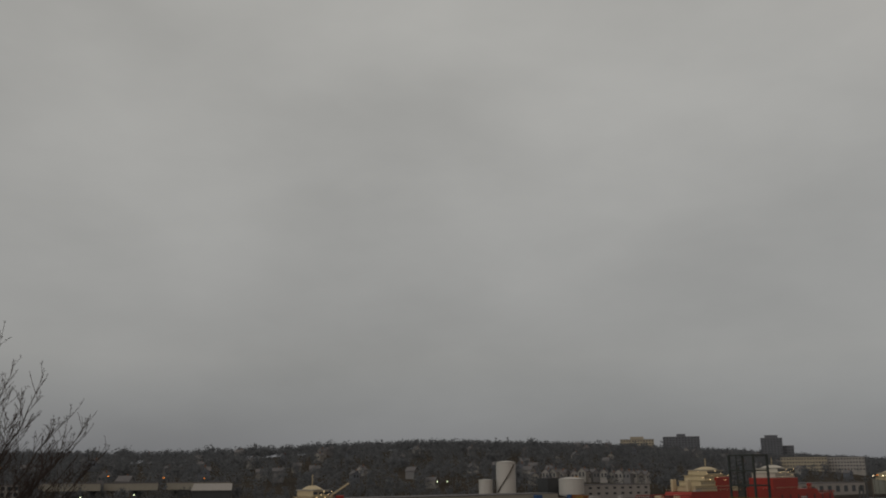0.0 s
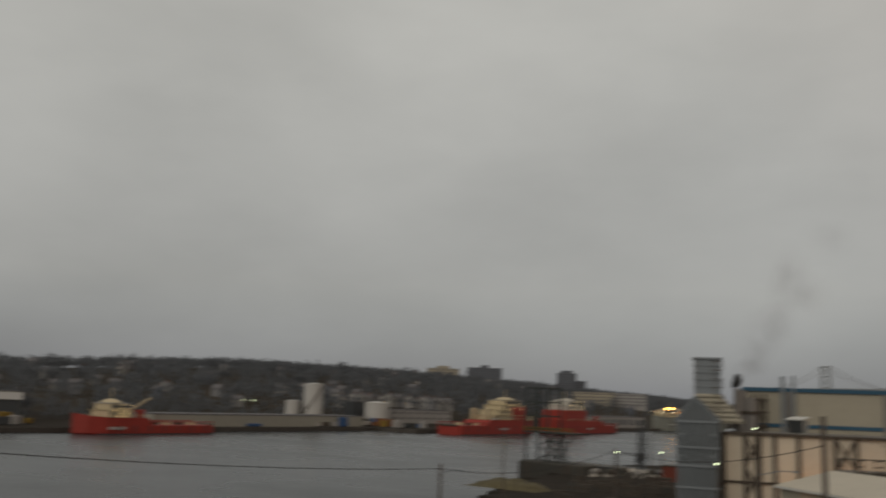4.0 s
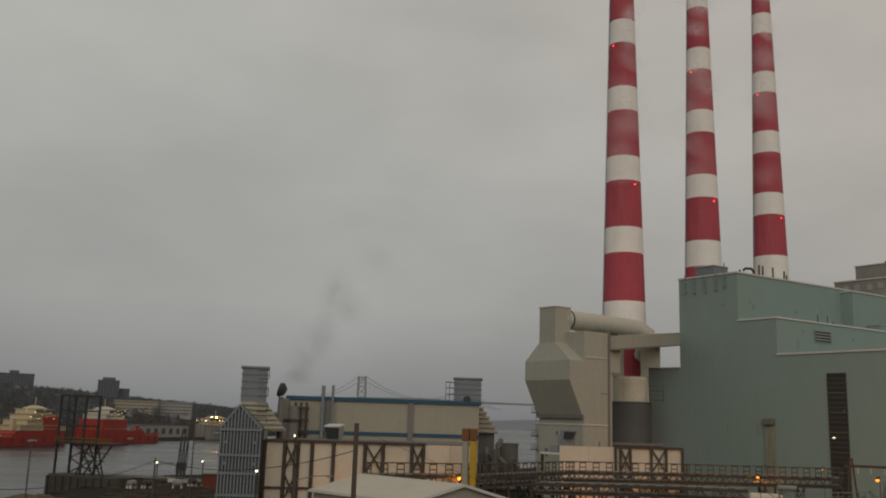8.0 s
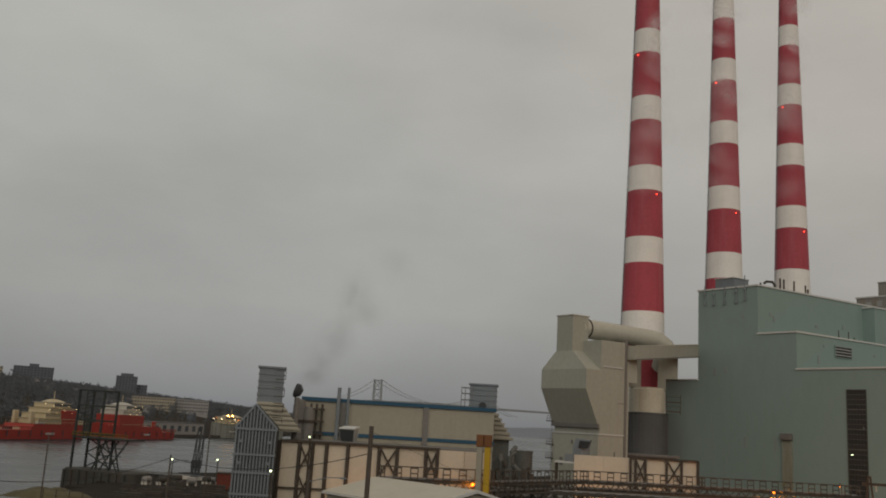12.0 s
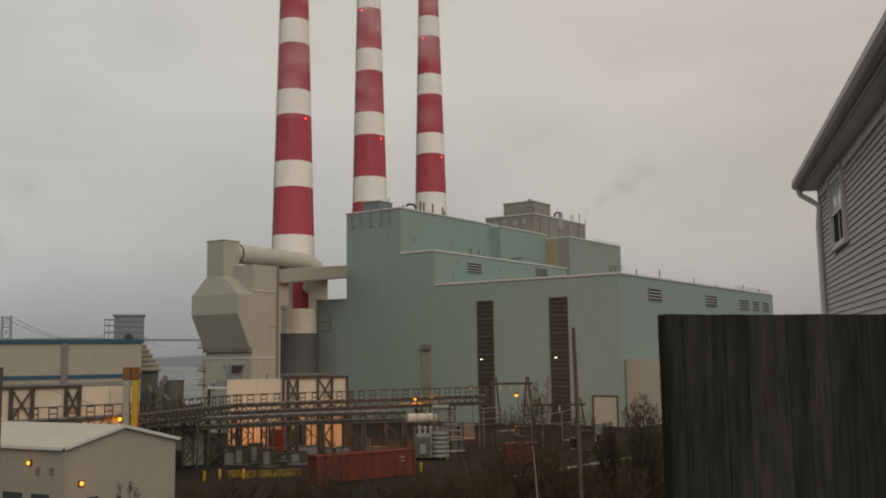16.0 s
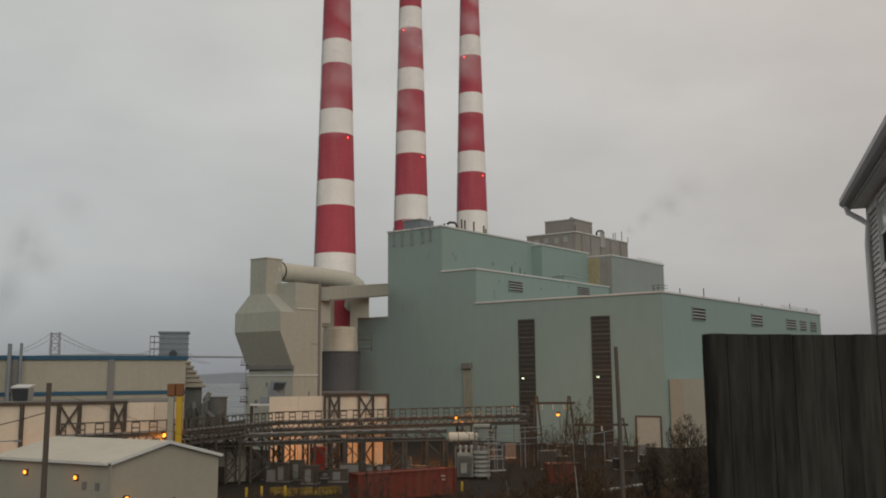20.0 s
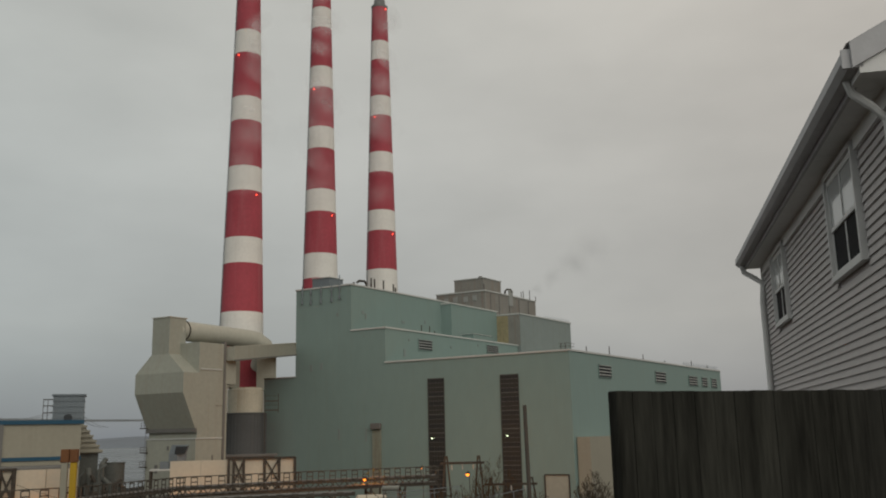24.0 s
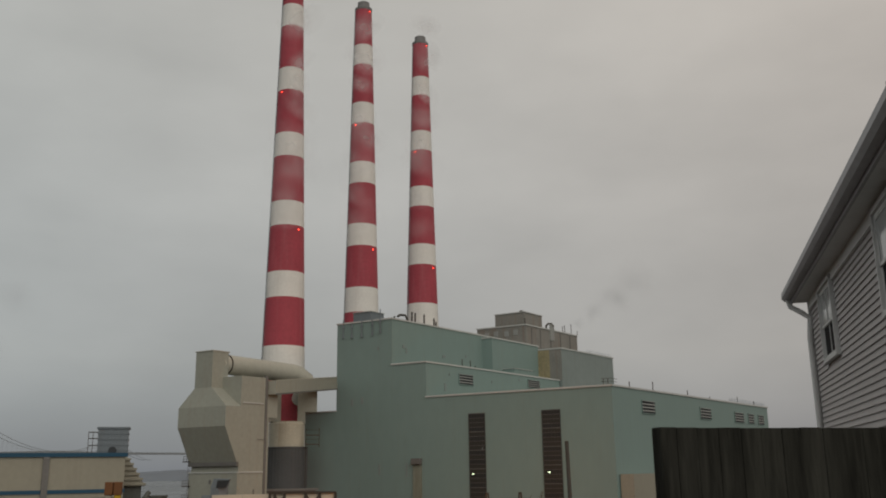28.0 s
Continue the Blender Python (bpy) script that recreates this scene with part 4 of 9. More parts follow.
for x in (-1.8, 1.6):
    for z in (8.6, 11.2):
        part("hatch_cover", box(NEWBM(), x - 0.22, x + 0.22, -0.9, -0.6, z, z + 0.35), M_STEEL_GREY, fl2, local=True)
for x in (-2.2, 0, 2.0):
    bm = NEWBM()
    beam(bm, (x, -0.9, 0), (x * 1.3, -2.2, 0), 0.2)
    beam(bm, (x, -0.8, 3.0), (x * 1.3, -2.3, 0.1), 0.18)
    part("brace", bm, M_STEEL, fl2, local=True)

dish = thing("round_vent", polar(-21.2, 126, 17), label="dark round vent cowl on a pipe beside the intake", category="vent")
bm = NEWBM()
c = polar(-21.2, 126, 18.2)
tube(bm, [c + Vector((-0.35, -0.06, 0.1)), c + Vector((0, 0, 0)), c + Vector((0.5, 0.1, -0.25))], [0.95, 1.0, 0.5], 14)
part("cowl", bm, M_DARK, dish, smooth=True)
bm = NEWBM()
tube(bm, [polar(-21.2, 126, 0), polar(-21.2, 126, 17.3)], 0.4, 8)
part("pipe", bm, M_PIPE, dish, smooth=True)
for k, (a, r) in enumerate(((-21.0, 0.9), (-20.45, 0.85))):
    sil = thing("silencer", polar(a, 131, 0), label="grey upright silencer drum against the cream building", category="silencer", group="silencers")
    part("drum", lathe(NEWBM(), 0, 0, [(r, 0), (r, 16.4 - k), (r * 0.7, 17.2 - k)], 16), M_PIPE, sil, smooth=True, local=True)
    part("collar", lathe(NEWBM(), 0, 0, [(r + 0.12, 14), (r + 0.12, 14.4)], 16), M_STEEL, sil, local=True)

M_GREY_TANK = material("sooty_grey_steel", (0.105, 0.11, 0.1), 0.75, grain=3, vary=0.25, streak=0.4, streak_color=(0.05, 0.045, 0.035))
fr2, h2 = filter_house(-10.5, -8.85, 147, 21.5, 17.4, 0, 0, 8, "grey steel air intake box beyond the cream building")
bm = NEWBM()
loft(bm, [[(-1, -2.6, 13.1), (4.9, -2.6, 13.1), (4.9, 3, 13.1), (-1, 3, 13.1)], [(-h2, -h2, 17.4), (h2, -h2, 17.4), (h2, h2, 17.4), (-h2, h2, 17.4)]])
part("hood", bm, M_GT_WALL, fr2, "cream stepped hood", local=True)
for k in range(6):
    t = (k + 0.4) / 6
    z = 13.1 + 4.3 * t
    bm = NEWBM()
    x1 = h2 + (4.9 - h2) * (1 - t)
    box(bm, h2 - 0.5, x1 + 0.3, -2.9 + 0.4 * t, -2.2 + 0.5 * t, z - 0.16, z + 0.16)
    part("hood_ledge", bm, M_SHED_WALL, fr2, "pale ledge on the hood", local=True)
part("hood_box", box(NEWBM(), 0.5, 4.4, -1.9, 3, 0, 13.1), M_GREY_TANK, fr2, local=True)
bm = NEWBM()
for z in (17.9, 19.0, 20.0, 20.9):
    beam(bm, (-h2 - 1.3, -h2, z), (-h2, -h2, z), 0.08)
    beam(bm, (-h2 - 1.3, -h2 + 1.4, z), (-h2, -h2 + 1.4, z), 0.08)
for x in (-h2 - 1.3, -h2 - 0.7):
    beam(bm, (x, -h2, 16.5), (x, -h2, 21), 0.08)
part("access_ladder", bm, M_STEEL, fr2, "caged ladder and landing", local=True)
bm = NEWBM()
c = Vector((0, -h2 - 0.06, 18.2))
tube(bm, [c, c + Vector((0, -0.15, 0))], 0.6, 14)
part("round_hatch", bm, M_DARK, fr2, "round dark hatch", local=True)
mod = thing("equipment_tank", polar(-7.14, 150), label="squat dark grey tank among pipes by the water", category="tank")
part("shell", lathe(NEWBM(), 0, 0, [(1.75, 8.6), (1.75, 11.4), (1.85, 11.42), (1.85, 11.6), (1.5, 11.6), (1.5, 11.2)], 24), M_GREY_TANK, mod, smooth=True, local=True)
part("stand", box(NEWBM(), -1.3, 1.3, -1.3, 1.3, 0, 9.0), M_STEEL, mod, local=True)
for k in range(16):
    rngk = random.Random(60 + k)
    c = polar(-9.1 + 0.17 * k, 140 + rngk.uniform(-2, 3))
    bm = NEWBM()
    hh = rngk.uniform(7.5, 11.8 if k < 9 else 9.5)
    tube(bm, [c, c + Vector((0, 0, hh)), c + Vector((rngk.uniform(-1, 1), 0.5, hh + 0.7))], rngk.uniform(0.15, 0.4), 8)
    box(bm, c.x - 0.5, c.x + 0.5, c.y - 0.5, c.y + 0.5, hh * 0.7, hh * 0.85)
    solo("valve_pipe", bm, (M_STEEL, M_GREY_TANK, M_GREY_TANK)[k % 3], "upright pipe with a valve box beside the intake", "pipe", "pipes by the intake")

# ---- white noise walls with steel frames ----
def panel_wall(name, az0, az1, d0, d1, z1, posts, braces, label, clear=(), rail=(0.0, 1.0)):
    a, b = polar(az0, d0), polar(az1, d1)
    o = thing(name, (a + b) / 2, label=label, category="noise wall")
    L = (b - a).length
    r = (b - a).normalized()
    nrm = Vector((r.y, -r.x, 0))
    P = lambda u, out, z: a + r * u + nrm * out + Vector((0, 0, z))
    us = [0] + [u * L for u in posts] + [L]
    for i, (u0, u1) in enumerate(zip(us, us[1:])):
        bm = NEWBM()
        prism(bm, [P(u0 + 0.03, 0, 0), P(u1 - 0.03, 0, 0), P(u1 - 0.03, -0.25, 0), P(u0 + 0.03, -0.25, 0)], 0.1, z1)
        part("panel", bm, M_PANEL, o)
    for i, u in enumerate(us):
        if i in clear:
            continue
        bm = NEWBM()
        beam(bm, P(u, 0.25, 0), P(u, 0.25, z1 + 0.15), 0.4, 0.4)
        part("post", bm, M_STEEL, o, "dark brown steel post")
    for i in braces:
        u0, u1 = us[i], us[i + 1]
        step = (z1 - 0.2) / max(1, round(z1 / max(u1 - u0, 2.5) / 1.6))
        z = z1
        bm = NEWBM()
        while z > 0.5:
            beam(bm, P(u0, 0.3, z), P(u1, 0.3, max(z - step, 0)), 0.22)
            beam(bm, P(u1, 0.34, z), P(u0, 0.34, max(z - step, 0)), 0.22)
            z -= step
        part("cross_brace", bm, M_STEEL, o, "dark brown X bracing")
    bm = NEWBM()
    beam(bm, P(L * rail[0], 0.2, z1 + 0.12), P(L * rail[1], 0.2, z1 + 0.12), 0.5, 0.3)
    beam(bm, P(L * rail[0], 0.2, z1 * 0.5), P(L * rail[1], 0.2, z1 * 0.5), 0.2, 0.25)
    part("top_rail", bm, M_STEEL, o)
    return o


panel_wall("noise_wall", -22.0, -9.0, 121, 123, 11.55, (0.092, 0.153, 0.218, 0.317, 0.464, 0.549, 0.685, 0.74, 0.87), (1, 5, 7),
           "white panel noise wall in a dark brown steel frame", clear=(9, 10), rail=(0.0, 0.75))
panel_wall("noise_wall", -3.95, 3.34, 150, 152, 11.5, (0.24, 0.46, 0.50, 0.58, 0.75, 0.87), (3, 5), "white panel noise wall in a brown steel frame by the precipitator", clear=(0, 1), rail=(0.46, 1.0))
roof_w = thing("wall_cap_roof", polar(-15.5, 124, 11.7), label="flat grey roof ledge between the noise wall and the cream building", category="roof")
a, b = polar(-22, 121.6), polar(-9, 123.6)
part("deck", prism(NEWBM(), [a, b, polar(-9, 137.5), polar(-20.8, 135.6)], 11.3, 11.75), M_PIPE, roof_w)
vent = thing("hooded_vent", polar(-17.8, 120, 11.9), label="grey hooded vent box with a dark mouth on a ledge", category="vent hood")
c = polar(-17.85, 123.2, 11.9)
part("hood", loft(NEWBM(), [[c + Vector(p) * 0.95 for p in ((-0.9, -0.7, 0), (0.9, -0.7, 0), (0.9, 1, 0), (-0.9, 1, 0))], [c + Vector(p) * 0.95 for p in ((-1.05, -1.3, 1.7), (1.1, -1.3, 1.7), (1.1, 1, 1.7), (-1.05, 1, 1.7))]]), M_DULL, vent)
part("lid", loft(NEWBM(), [[c + Vector(p) * 0.95 for p in ((-1.1, -1.4, z), (1.15, -1.4, z), (1.15, 1.05, z + 0.3), (-1.1, 1.05, z + 0.3))] for z in (1.7, 1.85)]), M_COPING, vent, "pale tilted lid")
part("mouth", loft(NEWBM(), [[c + Vector(p) * 0.95 for p in ((-0.86, -0.82, 0.06), (0.86, -0.82, 0.06), (0.86, -0.6, 0.06), (-0.86, -0.6, 0.06))], [c + Vector(p) * 0.95 for p in ((-1.0, -1.38, 1.62), (1.04, -1.38, 1.62), (1.04, -1.0, 1.62), (-1.0, -1.0, 1.62))]]), M_DARK, vent, "dark louvred mouth")

# ---- pipe racks ----
def pipe_rack(name, pts, zdeck, ztop, legs, label, truss=True):
    """A steel pipe bridge: legs, truss sides, cross bars, rails and the pipes it carries."""
    o = thing(name, (*((Vector(pts[0]) + Vector(pts[-1])) / 2)[:2], 0), label=label, category="pipe rack", group="yard pipe racks")
    bar = lambda kind, p, q, w, h=None: part(kind, beam(NEWBM(), p, q, w, h), M_RACK, o)
    for a, b in zip(pts, pts[1:]):
        a, b = Vector((*a[:2], 0)), Vector((*b[:2], 0))
        r = (b - a).normalized()
        nrm = Vector((r.y, -r.x, 0))
        L = (b - a).length
        P = lambda u, w, z: a + r * u + nrm * w + Vector((0, 0, z))
        for w in (-1.1, 1.1):
            for z in (zdeck, zdeck + 1.15):
                bm = NEWBM()
                beam(bm, P(0, w, z), P(L, w, z), 0.2, 0.26)
                part("chord", bm, M_RACK, o)
            n = max(2, int(L / 2.3))
            for k in range(n):
                u0, u1 = L * k / n, L * (k + 1) / n
                bar("lattice_bar", P(u0, w, zdeck), P((u0 + u1) / 2, w, zdeck + 1.15), 0.12)
                bar("lattice_bar", P((u0 + u1) / 2, w, zdeck + 1.15), P(u1, w, zdeck), 0.12)
        n = max(2, int(L / 1.9))
        for k in range(n + 1):
            u = L * k / n
            u0, u1 = max(u - 0.48, 0), min(u + 0.48, L)
            for w in (1.25,):
                for v in (u0, u1):
                    bar("frame_post", P(v, w, zdeck + 1.1), P(v, w, ztop), 0.12)
                for z in np.linspace(zdeck + 1.5, ztop, 3):
                    bar("rung", P(u0, w, z), P(u1, w, z), 0.12, 0.15)
            bar("bent_beam", P(u, -1.3, zdeck + 1.35), P(u, 1.3, zdeck + 1.35), 0.14, 0.2)
        for k, (w, z, rad) in enumerate(((-0.8, zdeck + 0.35, 0.2), (-0.2, zdeck + 0.3, 0.14), (0.4, zdeck + 0.38, 0.22), (0.9, zdeck + 0.3, 0.12), (-0.5, zdeck + 1.5, 0.16), (0.3, zdeck + 1.5, 0.2), (0.9, zdeck + 1.48, 0.1), (0.5, ztop + 0.1, 0.1))):
            bm = NEWBM()
            tube(bm, [P(0, w, z), P(L / 2, w, z + 0.02), P(L, w, z)], rad * 0.75, 8)
            part("pipe", bm, (M_RACK, M_PIPE, M_PIPE, M_RACK)[k % 4], o, smooth=True)
        for k in range(legs + 1):
            u = L * k / max(legs, 1)
            for w in (-1.1, 1.1):
                bm = NEWBM()
                beam(bm, P(u, w, 0), P(u, w, zdeck), 0.3)
                part("leg", bm, M_STEEL, o)
            z = 0.3
            while z + 2.0 < zdeck:
                bar("brace", P(u, -1.1, z), P(u, 1.1, z + 2), 0.12)
                bar("brace", P(u, 1.1, z), P(u, -1.1, z + 2), 0.12)
                z += 2
            if legs and k < legs and k % 2 == 0:
                v = min(u + 2.6, L)
                for w in (-1.1, 1.1):
                    bar("leg", P(v, w, 0), P(v, w, zdeck), 0.22)
                    bar("brace", P(u, w, zdeck * 0.1), P(v, w, zdeck * 0.5), 0.12)
                    bar("brace", P(v, w, zdeck * 0.5), P(u, w, zdeck * 0.95), 0.12)
    return o


pipe_rack("pipe_rack", [polar(-15.9, 116), polar(-9.0, 121), polar(-3.5, 141), polar(3.4, 148), polar(11.9, 158)], 6.5, 9.3, 4, "brown steel pipe bridge carrying grey pipes across the yard")
pipe_rack("pipe_rack", [polar(-9.0, 131), polar(0.6, 136), polar(6.9, 138)], 5.2, 6.4, 5, "low brown lattice pipe rack on braced legs in the yard")

# ---- yard things ----
def shed():
    A, C_, F = polar(-13.09, 94.2, 6.5), polar(-6.89, 100.2, 6.5), polar(-18.92, 107.6, 6.5)
    r = (C_ - A).normalized()
    back = F - A
    o = thing("shed", ((A + C_ + back) / 2).to_2d().to_3d(), label="large grey-beige metal shed with a pale low-pitched roof", category="shed")
    W = (C_ - A).length
    P = lambda u, k, z: Vector(((A + r * u + back * k).x, (A + r * u + back * k).y, z))
    prof = [(0, 0), (W, 0), (W, 6.5), (W / 2, 8.1), (0, 6.5)]
    bm = NEWBM()
    loft(bm, [[P(u, 0, z - 1.5 * (z == 0)) for u, z in prof], [P(u, 1, z - 1.5 * (z == 0)) for u, z in prof]])
    part("wall_shell", bm, M_SHED_WALL, o)
    for u0, u1, z0, z1 in ((-0.35, W / 2, 6.42, 8.16), (W / 2, W + 0.35, 8.16, 6.42)):
        bm = NEWBM()
        loft(bm, [[P(u0, -0.02, z0), P(u1, -0.02, z1), P(u1, -0.02, z1 + 0.2), P(u0, -0.02, z0 + 0.2)], [P(u0, 1.02, z0), P(u1, 1.02, z1), P(u1, 1.02, z1 + 0.2), P(u0, 1.02, z0 + 0.2)]])
        part("roof_slope", bm, M_SHED_ROOF, o, "pale metal roof slope")
    bm = NEWBM()
    beam(bm, P(-0.4, -0.02, 6.45), P(-0.4, 1.02, 6.45), 0.18, 0.2)
    part("eaves_gutter", bm, M_COPING, o)
    bm = NEWBM()
    beam(bm, P(-0.1, -0.025, 6.5), P(W / 2, -0.025, 8.2), 0.12, 0.3)
    beam(bm, P(W / 2, -0.025, 8.2), P(W + 0.1, -0.025, 6.5), 0.12, 0.3)
    part("verge_trim", bm, M_COPING, o)
    bm = NEWBM()
    tube(bm, [P(0.1, -0.012, -1), P(0.1, -0.012, 6.4)], 0.09, 6)
    part("downpipe", bm, M_SHED_WALL, o)
    for k, z in ((0.07, 3.9), (0.18, 3.9)):
        bm = NEWBM()
        c0, c1 = P(0, k, z), P(0, k + 0.035, z)
        n = (c1 - c0).cross(Vector((0, 0, 1))).normalized()
        prism(bm, [c0, c1, c1 - n * 0.06, c0 - n * 0.06], z, z + 0.75)
        prism(bm, [c0, c1, c1 + n * 0.08, c0 + n * 0.08], z, z + 0.75)
        part("wall_vent", bm, M_PIPE, o, "small grey wall vent")
    for k0, k1 in ((0.10, 0.24), (0.32, 0.48)):
        c0, c1 = P(0, k0, 0), P(0, k1, 0)
        n = (c1 - c0).cross(Vector((0, 0, 1))).normalized()
        bm = NEWBM()
        prism(bm, [c0 - n * 0.1, c1 - n * 0.1, c1 + n * 0.1, c0 + n * 0.1], -0.4, 2.15)
        part("roller_door", bm, M_DARK, o, "dark roller door")
    c0, c1 = P(2.6, 0, 0), P(3.6, 0, 0)
    n = (c1 - c0).cross(Vector((0, 0, 1))).normalized()
    bm = NEWBM()
    prism(bm, [c0 - n * 0.1, c1 - n * 0.1, c1 + n * 0.1, c0 + n * 0.1], -0.4, 1.7)
    part("door", bm, M_DARK, o, "dark side door")
    return o, P


shed_ob, SHED = shed()


def wall_lamp(p, label, group="sodium lamps", r=0.32, watts=0):
    o = thing("sodium_lamp", p, label=label, category="lamp", group=group)
    bm = NEWBM()
    bmesh.ops.create_icosphere(bm, subdivisions=2, radius=r)
    housing = part("housing", lathe(NEWBM(), 0, 0, [(r * 1.15, r * 0.4), (r * 0.9, r * 1.2), (r * 0.3, r * 1.5)], 10), M_STEEL, o, "dark lamp housing", local=True)
    part("bulb", bm, M_SODIUM, housing, "glowing orange bulb", smooth=True, local=True)
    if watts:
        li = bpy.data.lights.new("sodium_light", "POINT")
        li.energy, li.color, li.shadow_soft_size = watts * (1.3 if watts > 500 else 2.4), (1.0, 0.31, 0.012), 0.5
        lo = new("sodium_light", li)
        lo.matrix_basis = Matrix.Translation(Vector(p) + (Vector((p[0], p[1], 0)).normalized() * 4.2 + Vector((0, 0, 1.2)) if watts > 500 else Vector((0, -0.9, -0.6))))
    return o


def bulkhead(p, out, label):
    """A square dark wall fitting with a round glowing lens."""
    o = thing("sodium_lamp", p, math.degrees(math.atan2(out.y, out.x)), label=label, category="lamp", group="sodium lamps")
    part("backplate", box(NEWBM(), -0.32, -0.12, -0.3, 0.3, -0.3, 0.3), M_STEEL, o, "dark square housing", local=True, bevel=0.04)
    bm = NEWBM()
    bmesh.ops.create_icosphere(bm, subdivisions=2, radius=0.2)
    bm.transform(Matrix.Translation((-0.1, 0, 0)) @ Matrix.Diagonal((0.6, 1, 1, 1)))
    part("lens", bm, M_SODIUM, o, "glowing orange lens", smooth=True, local=True)
    li = bpy.data.lights.new("sodium_light", "POINT")
    li.energy, li.color, li.shadow_soft_size = 8, (1.0, 0.31, 0.012), 0.3
    new("sodium_light", li).matrix_basis = Matrix.Translation(Vector(p) + out * 0.9)
    return o


def lamp_on_pole(az, el, d, watts, label):
    p = polar(az, d, 14.5 + d * math.tan(radians(el)))
    o = wall_lamp(p, label, watts=watts, r=0.3 if watts else 0.13)
    bm = NEWBM()
    tube(bm, [Vector((0.45, 0.5, -p.z)), Vector((0.45, 0.5, 0.3)), Vector((0.3, 0.3, 0.5)), Vector((0.0, 0.05, 0.42))], 0.06, 6)
    part("pole", bm, M_STEEL, o, "thin dark pole", local=True)
    return o


lamp_on_pole(-10.08, -3.28, 119, 110, "glowing orange sodium lamp beside the yellow crane post")
lamp_on_pole(7.56, -2.54, 151.2, 3500, "glowing orange sodium lamp over the transformer yard")
lamp_on_pole(13.9, -2.38, 162, 1600, "glowing orange sodium lamp between the A-frames")
lamp_on_pole(11.05, -1.95, 166, 0, "small orange lamp at the foot of the glazed strip")
n = (SHED(0, 1, 0) - SHED(0, 0, 0)).cross(Vector((0, 0, 1))).normalized()
side_out = n if n.y < 0 else -n
n2 = (SHED(1, 0, 0) - SHED(0, 0, 0)).cross(Vector((0, 0, 1))).normalized()
gable_out = n2 if n2.y < 0 else -n2
p = SHED(0, 0.265, 5.0) + side_out * 0.3
bulkhead(p, side_out, "glowing orange bulkhead lamp on the shed wall")
p = SHED(0, 0.72, 5.2) + side_out * 0.3
bulkhead(p, side_out, "glowing orange bulkhead lamp on the shed wall")
p = SHED(1.86, 0, 3.07) + gable_out * 0.3
bulkhead(p, gable_out, "glowing orange bulkhead lamp on the shed gable")
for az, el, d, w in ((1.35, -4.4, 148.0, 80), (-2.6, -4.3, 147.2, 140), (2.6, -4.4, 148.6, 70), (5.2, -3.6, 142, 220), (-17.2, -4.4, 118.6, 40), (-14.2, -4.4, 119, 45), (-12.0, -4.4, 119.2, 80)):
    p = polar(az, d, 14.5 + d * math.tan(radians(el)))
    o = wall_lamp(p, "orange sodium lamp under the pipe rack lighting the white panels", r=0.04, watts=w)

# yellow crane post pair
post = thing("crane_post", polar(-9.5, 116), label="pair of yellow and cream posts with rusty orange heads", category="post")
for a, m in ((-9.72, M_SHED_WALL), (-9.24, M_YELLOW)):
    p = polar(a, 116)
    bm = NEWBM()
    box(bm, p.x - 0.36, p.x + 0.36, p.y - 0.36, p.y + 0.36, 0, 12.4)
    part("column", bm, m, post, "yellow column" if m is M_YELLOW else "cream column", bevel=0.08)
    bm = NEWBM()
    box(bm, p.x - 0.45, p.x + 0.45, p.y - 0.45, p.y + 0.45, 12.4, 13.9)
    part("head", bm, M_ORANGE_RUST, post, "rusty orange head", bevel=0.06)
bm = NEWBM()
for z in (3, 6, 9):
    beam(bm, polar(-9.75, 116, z), polar(-9.2, 116, z), 0.2)
part("tie", bm, M_STEEL, post)

store = thing("low_store", polar(-7.2, 134), 6, label="low khaki metal store half hidden behind the pipe rack", category="shed")
part("wall_shell", box(NEWBM(), -4.6, 4.9, 0, 5, 0, 5.4), M_SHED_WALL, store, local=True)
part("roof", box(NEWBM(), -4.8, 5.1, -0.2, 5.2, 5.4, 5.6), M_PIPE, store, local=True)
part("door", box(NEWBM(), 0.4, 1.6, -0.06, 0.02, 0, 2.2), M_STEEL, store, local=True)

# shipping container
cl, cr = polar(1.22, 110.5), polar(7.2, 117)
con = thing("shipping_container", (cl + cr) / 2, math.degrees(math.atan2((cr - cl).y, (cr - cl).x)), label="rust-red corrugated steel shipping container in the yard", category="container")
L2 = (cr - cl).length / 2
bm = NEWBM()
n = 46
ring = []
for k in range(n + 1):
    x = -L2 + 0.15 + (2 * L2 - 0.3) * k / n
    ring.append((x, -1.22 + (0.06 if (k // 2) % 2 else 0.0)))
ring += [(L2 - 0.15, 1.2), (-L2 + 0.15, 1.2)]
prism(bm, ring, 0.15, 3.1)
part("corrugated_body", bm, M_CONTAINER, con, local=True)
bm = NEWBM()
for x in (-L2 + 0.08, L2 - 0.08):
    for y in (-1.22, 1.2):
        beam(bm, (x, y, 0), (x, y, 3.2), 0.18)
for z in (0.1, 3.12):
    for y in (-1.23, 1.2):
        beam(bm, (-L2, y, z), (L2, y, z), 0.14, 0.18)
    for x in (-L2 + 0.06, L2 - 0.06):
        beam(bm, (x, -1.2, z), (x, 1.2, z), 0.14, 0.18)
part("frame", bm, M_CONTAINER, con, local=True)
part("marking", box(NEWBM(), 4.6, 5.2, -1.31, -1.29, 2.25, 2.4), M_SHED_WALL, con, "small pale marking bar", local=True)
part("marking", box(NEWBM(), 4.7, 5.2, -1.31, -1.29, 1.8, 1.95), M_SHED_WALL, con, "small pale marking bar", local=True)
con2 = thing("skip", polar(13.95, 128), label="dark red steel bin half hidden behind scrub", category="skip")
bm = NEWBM()
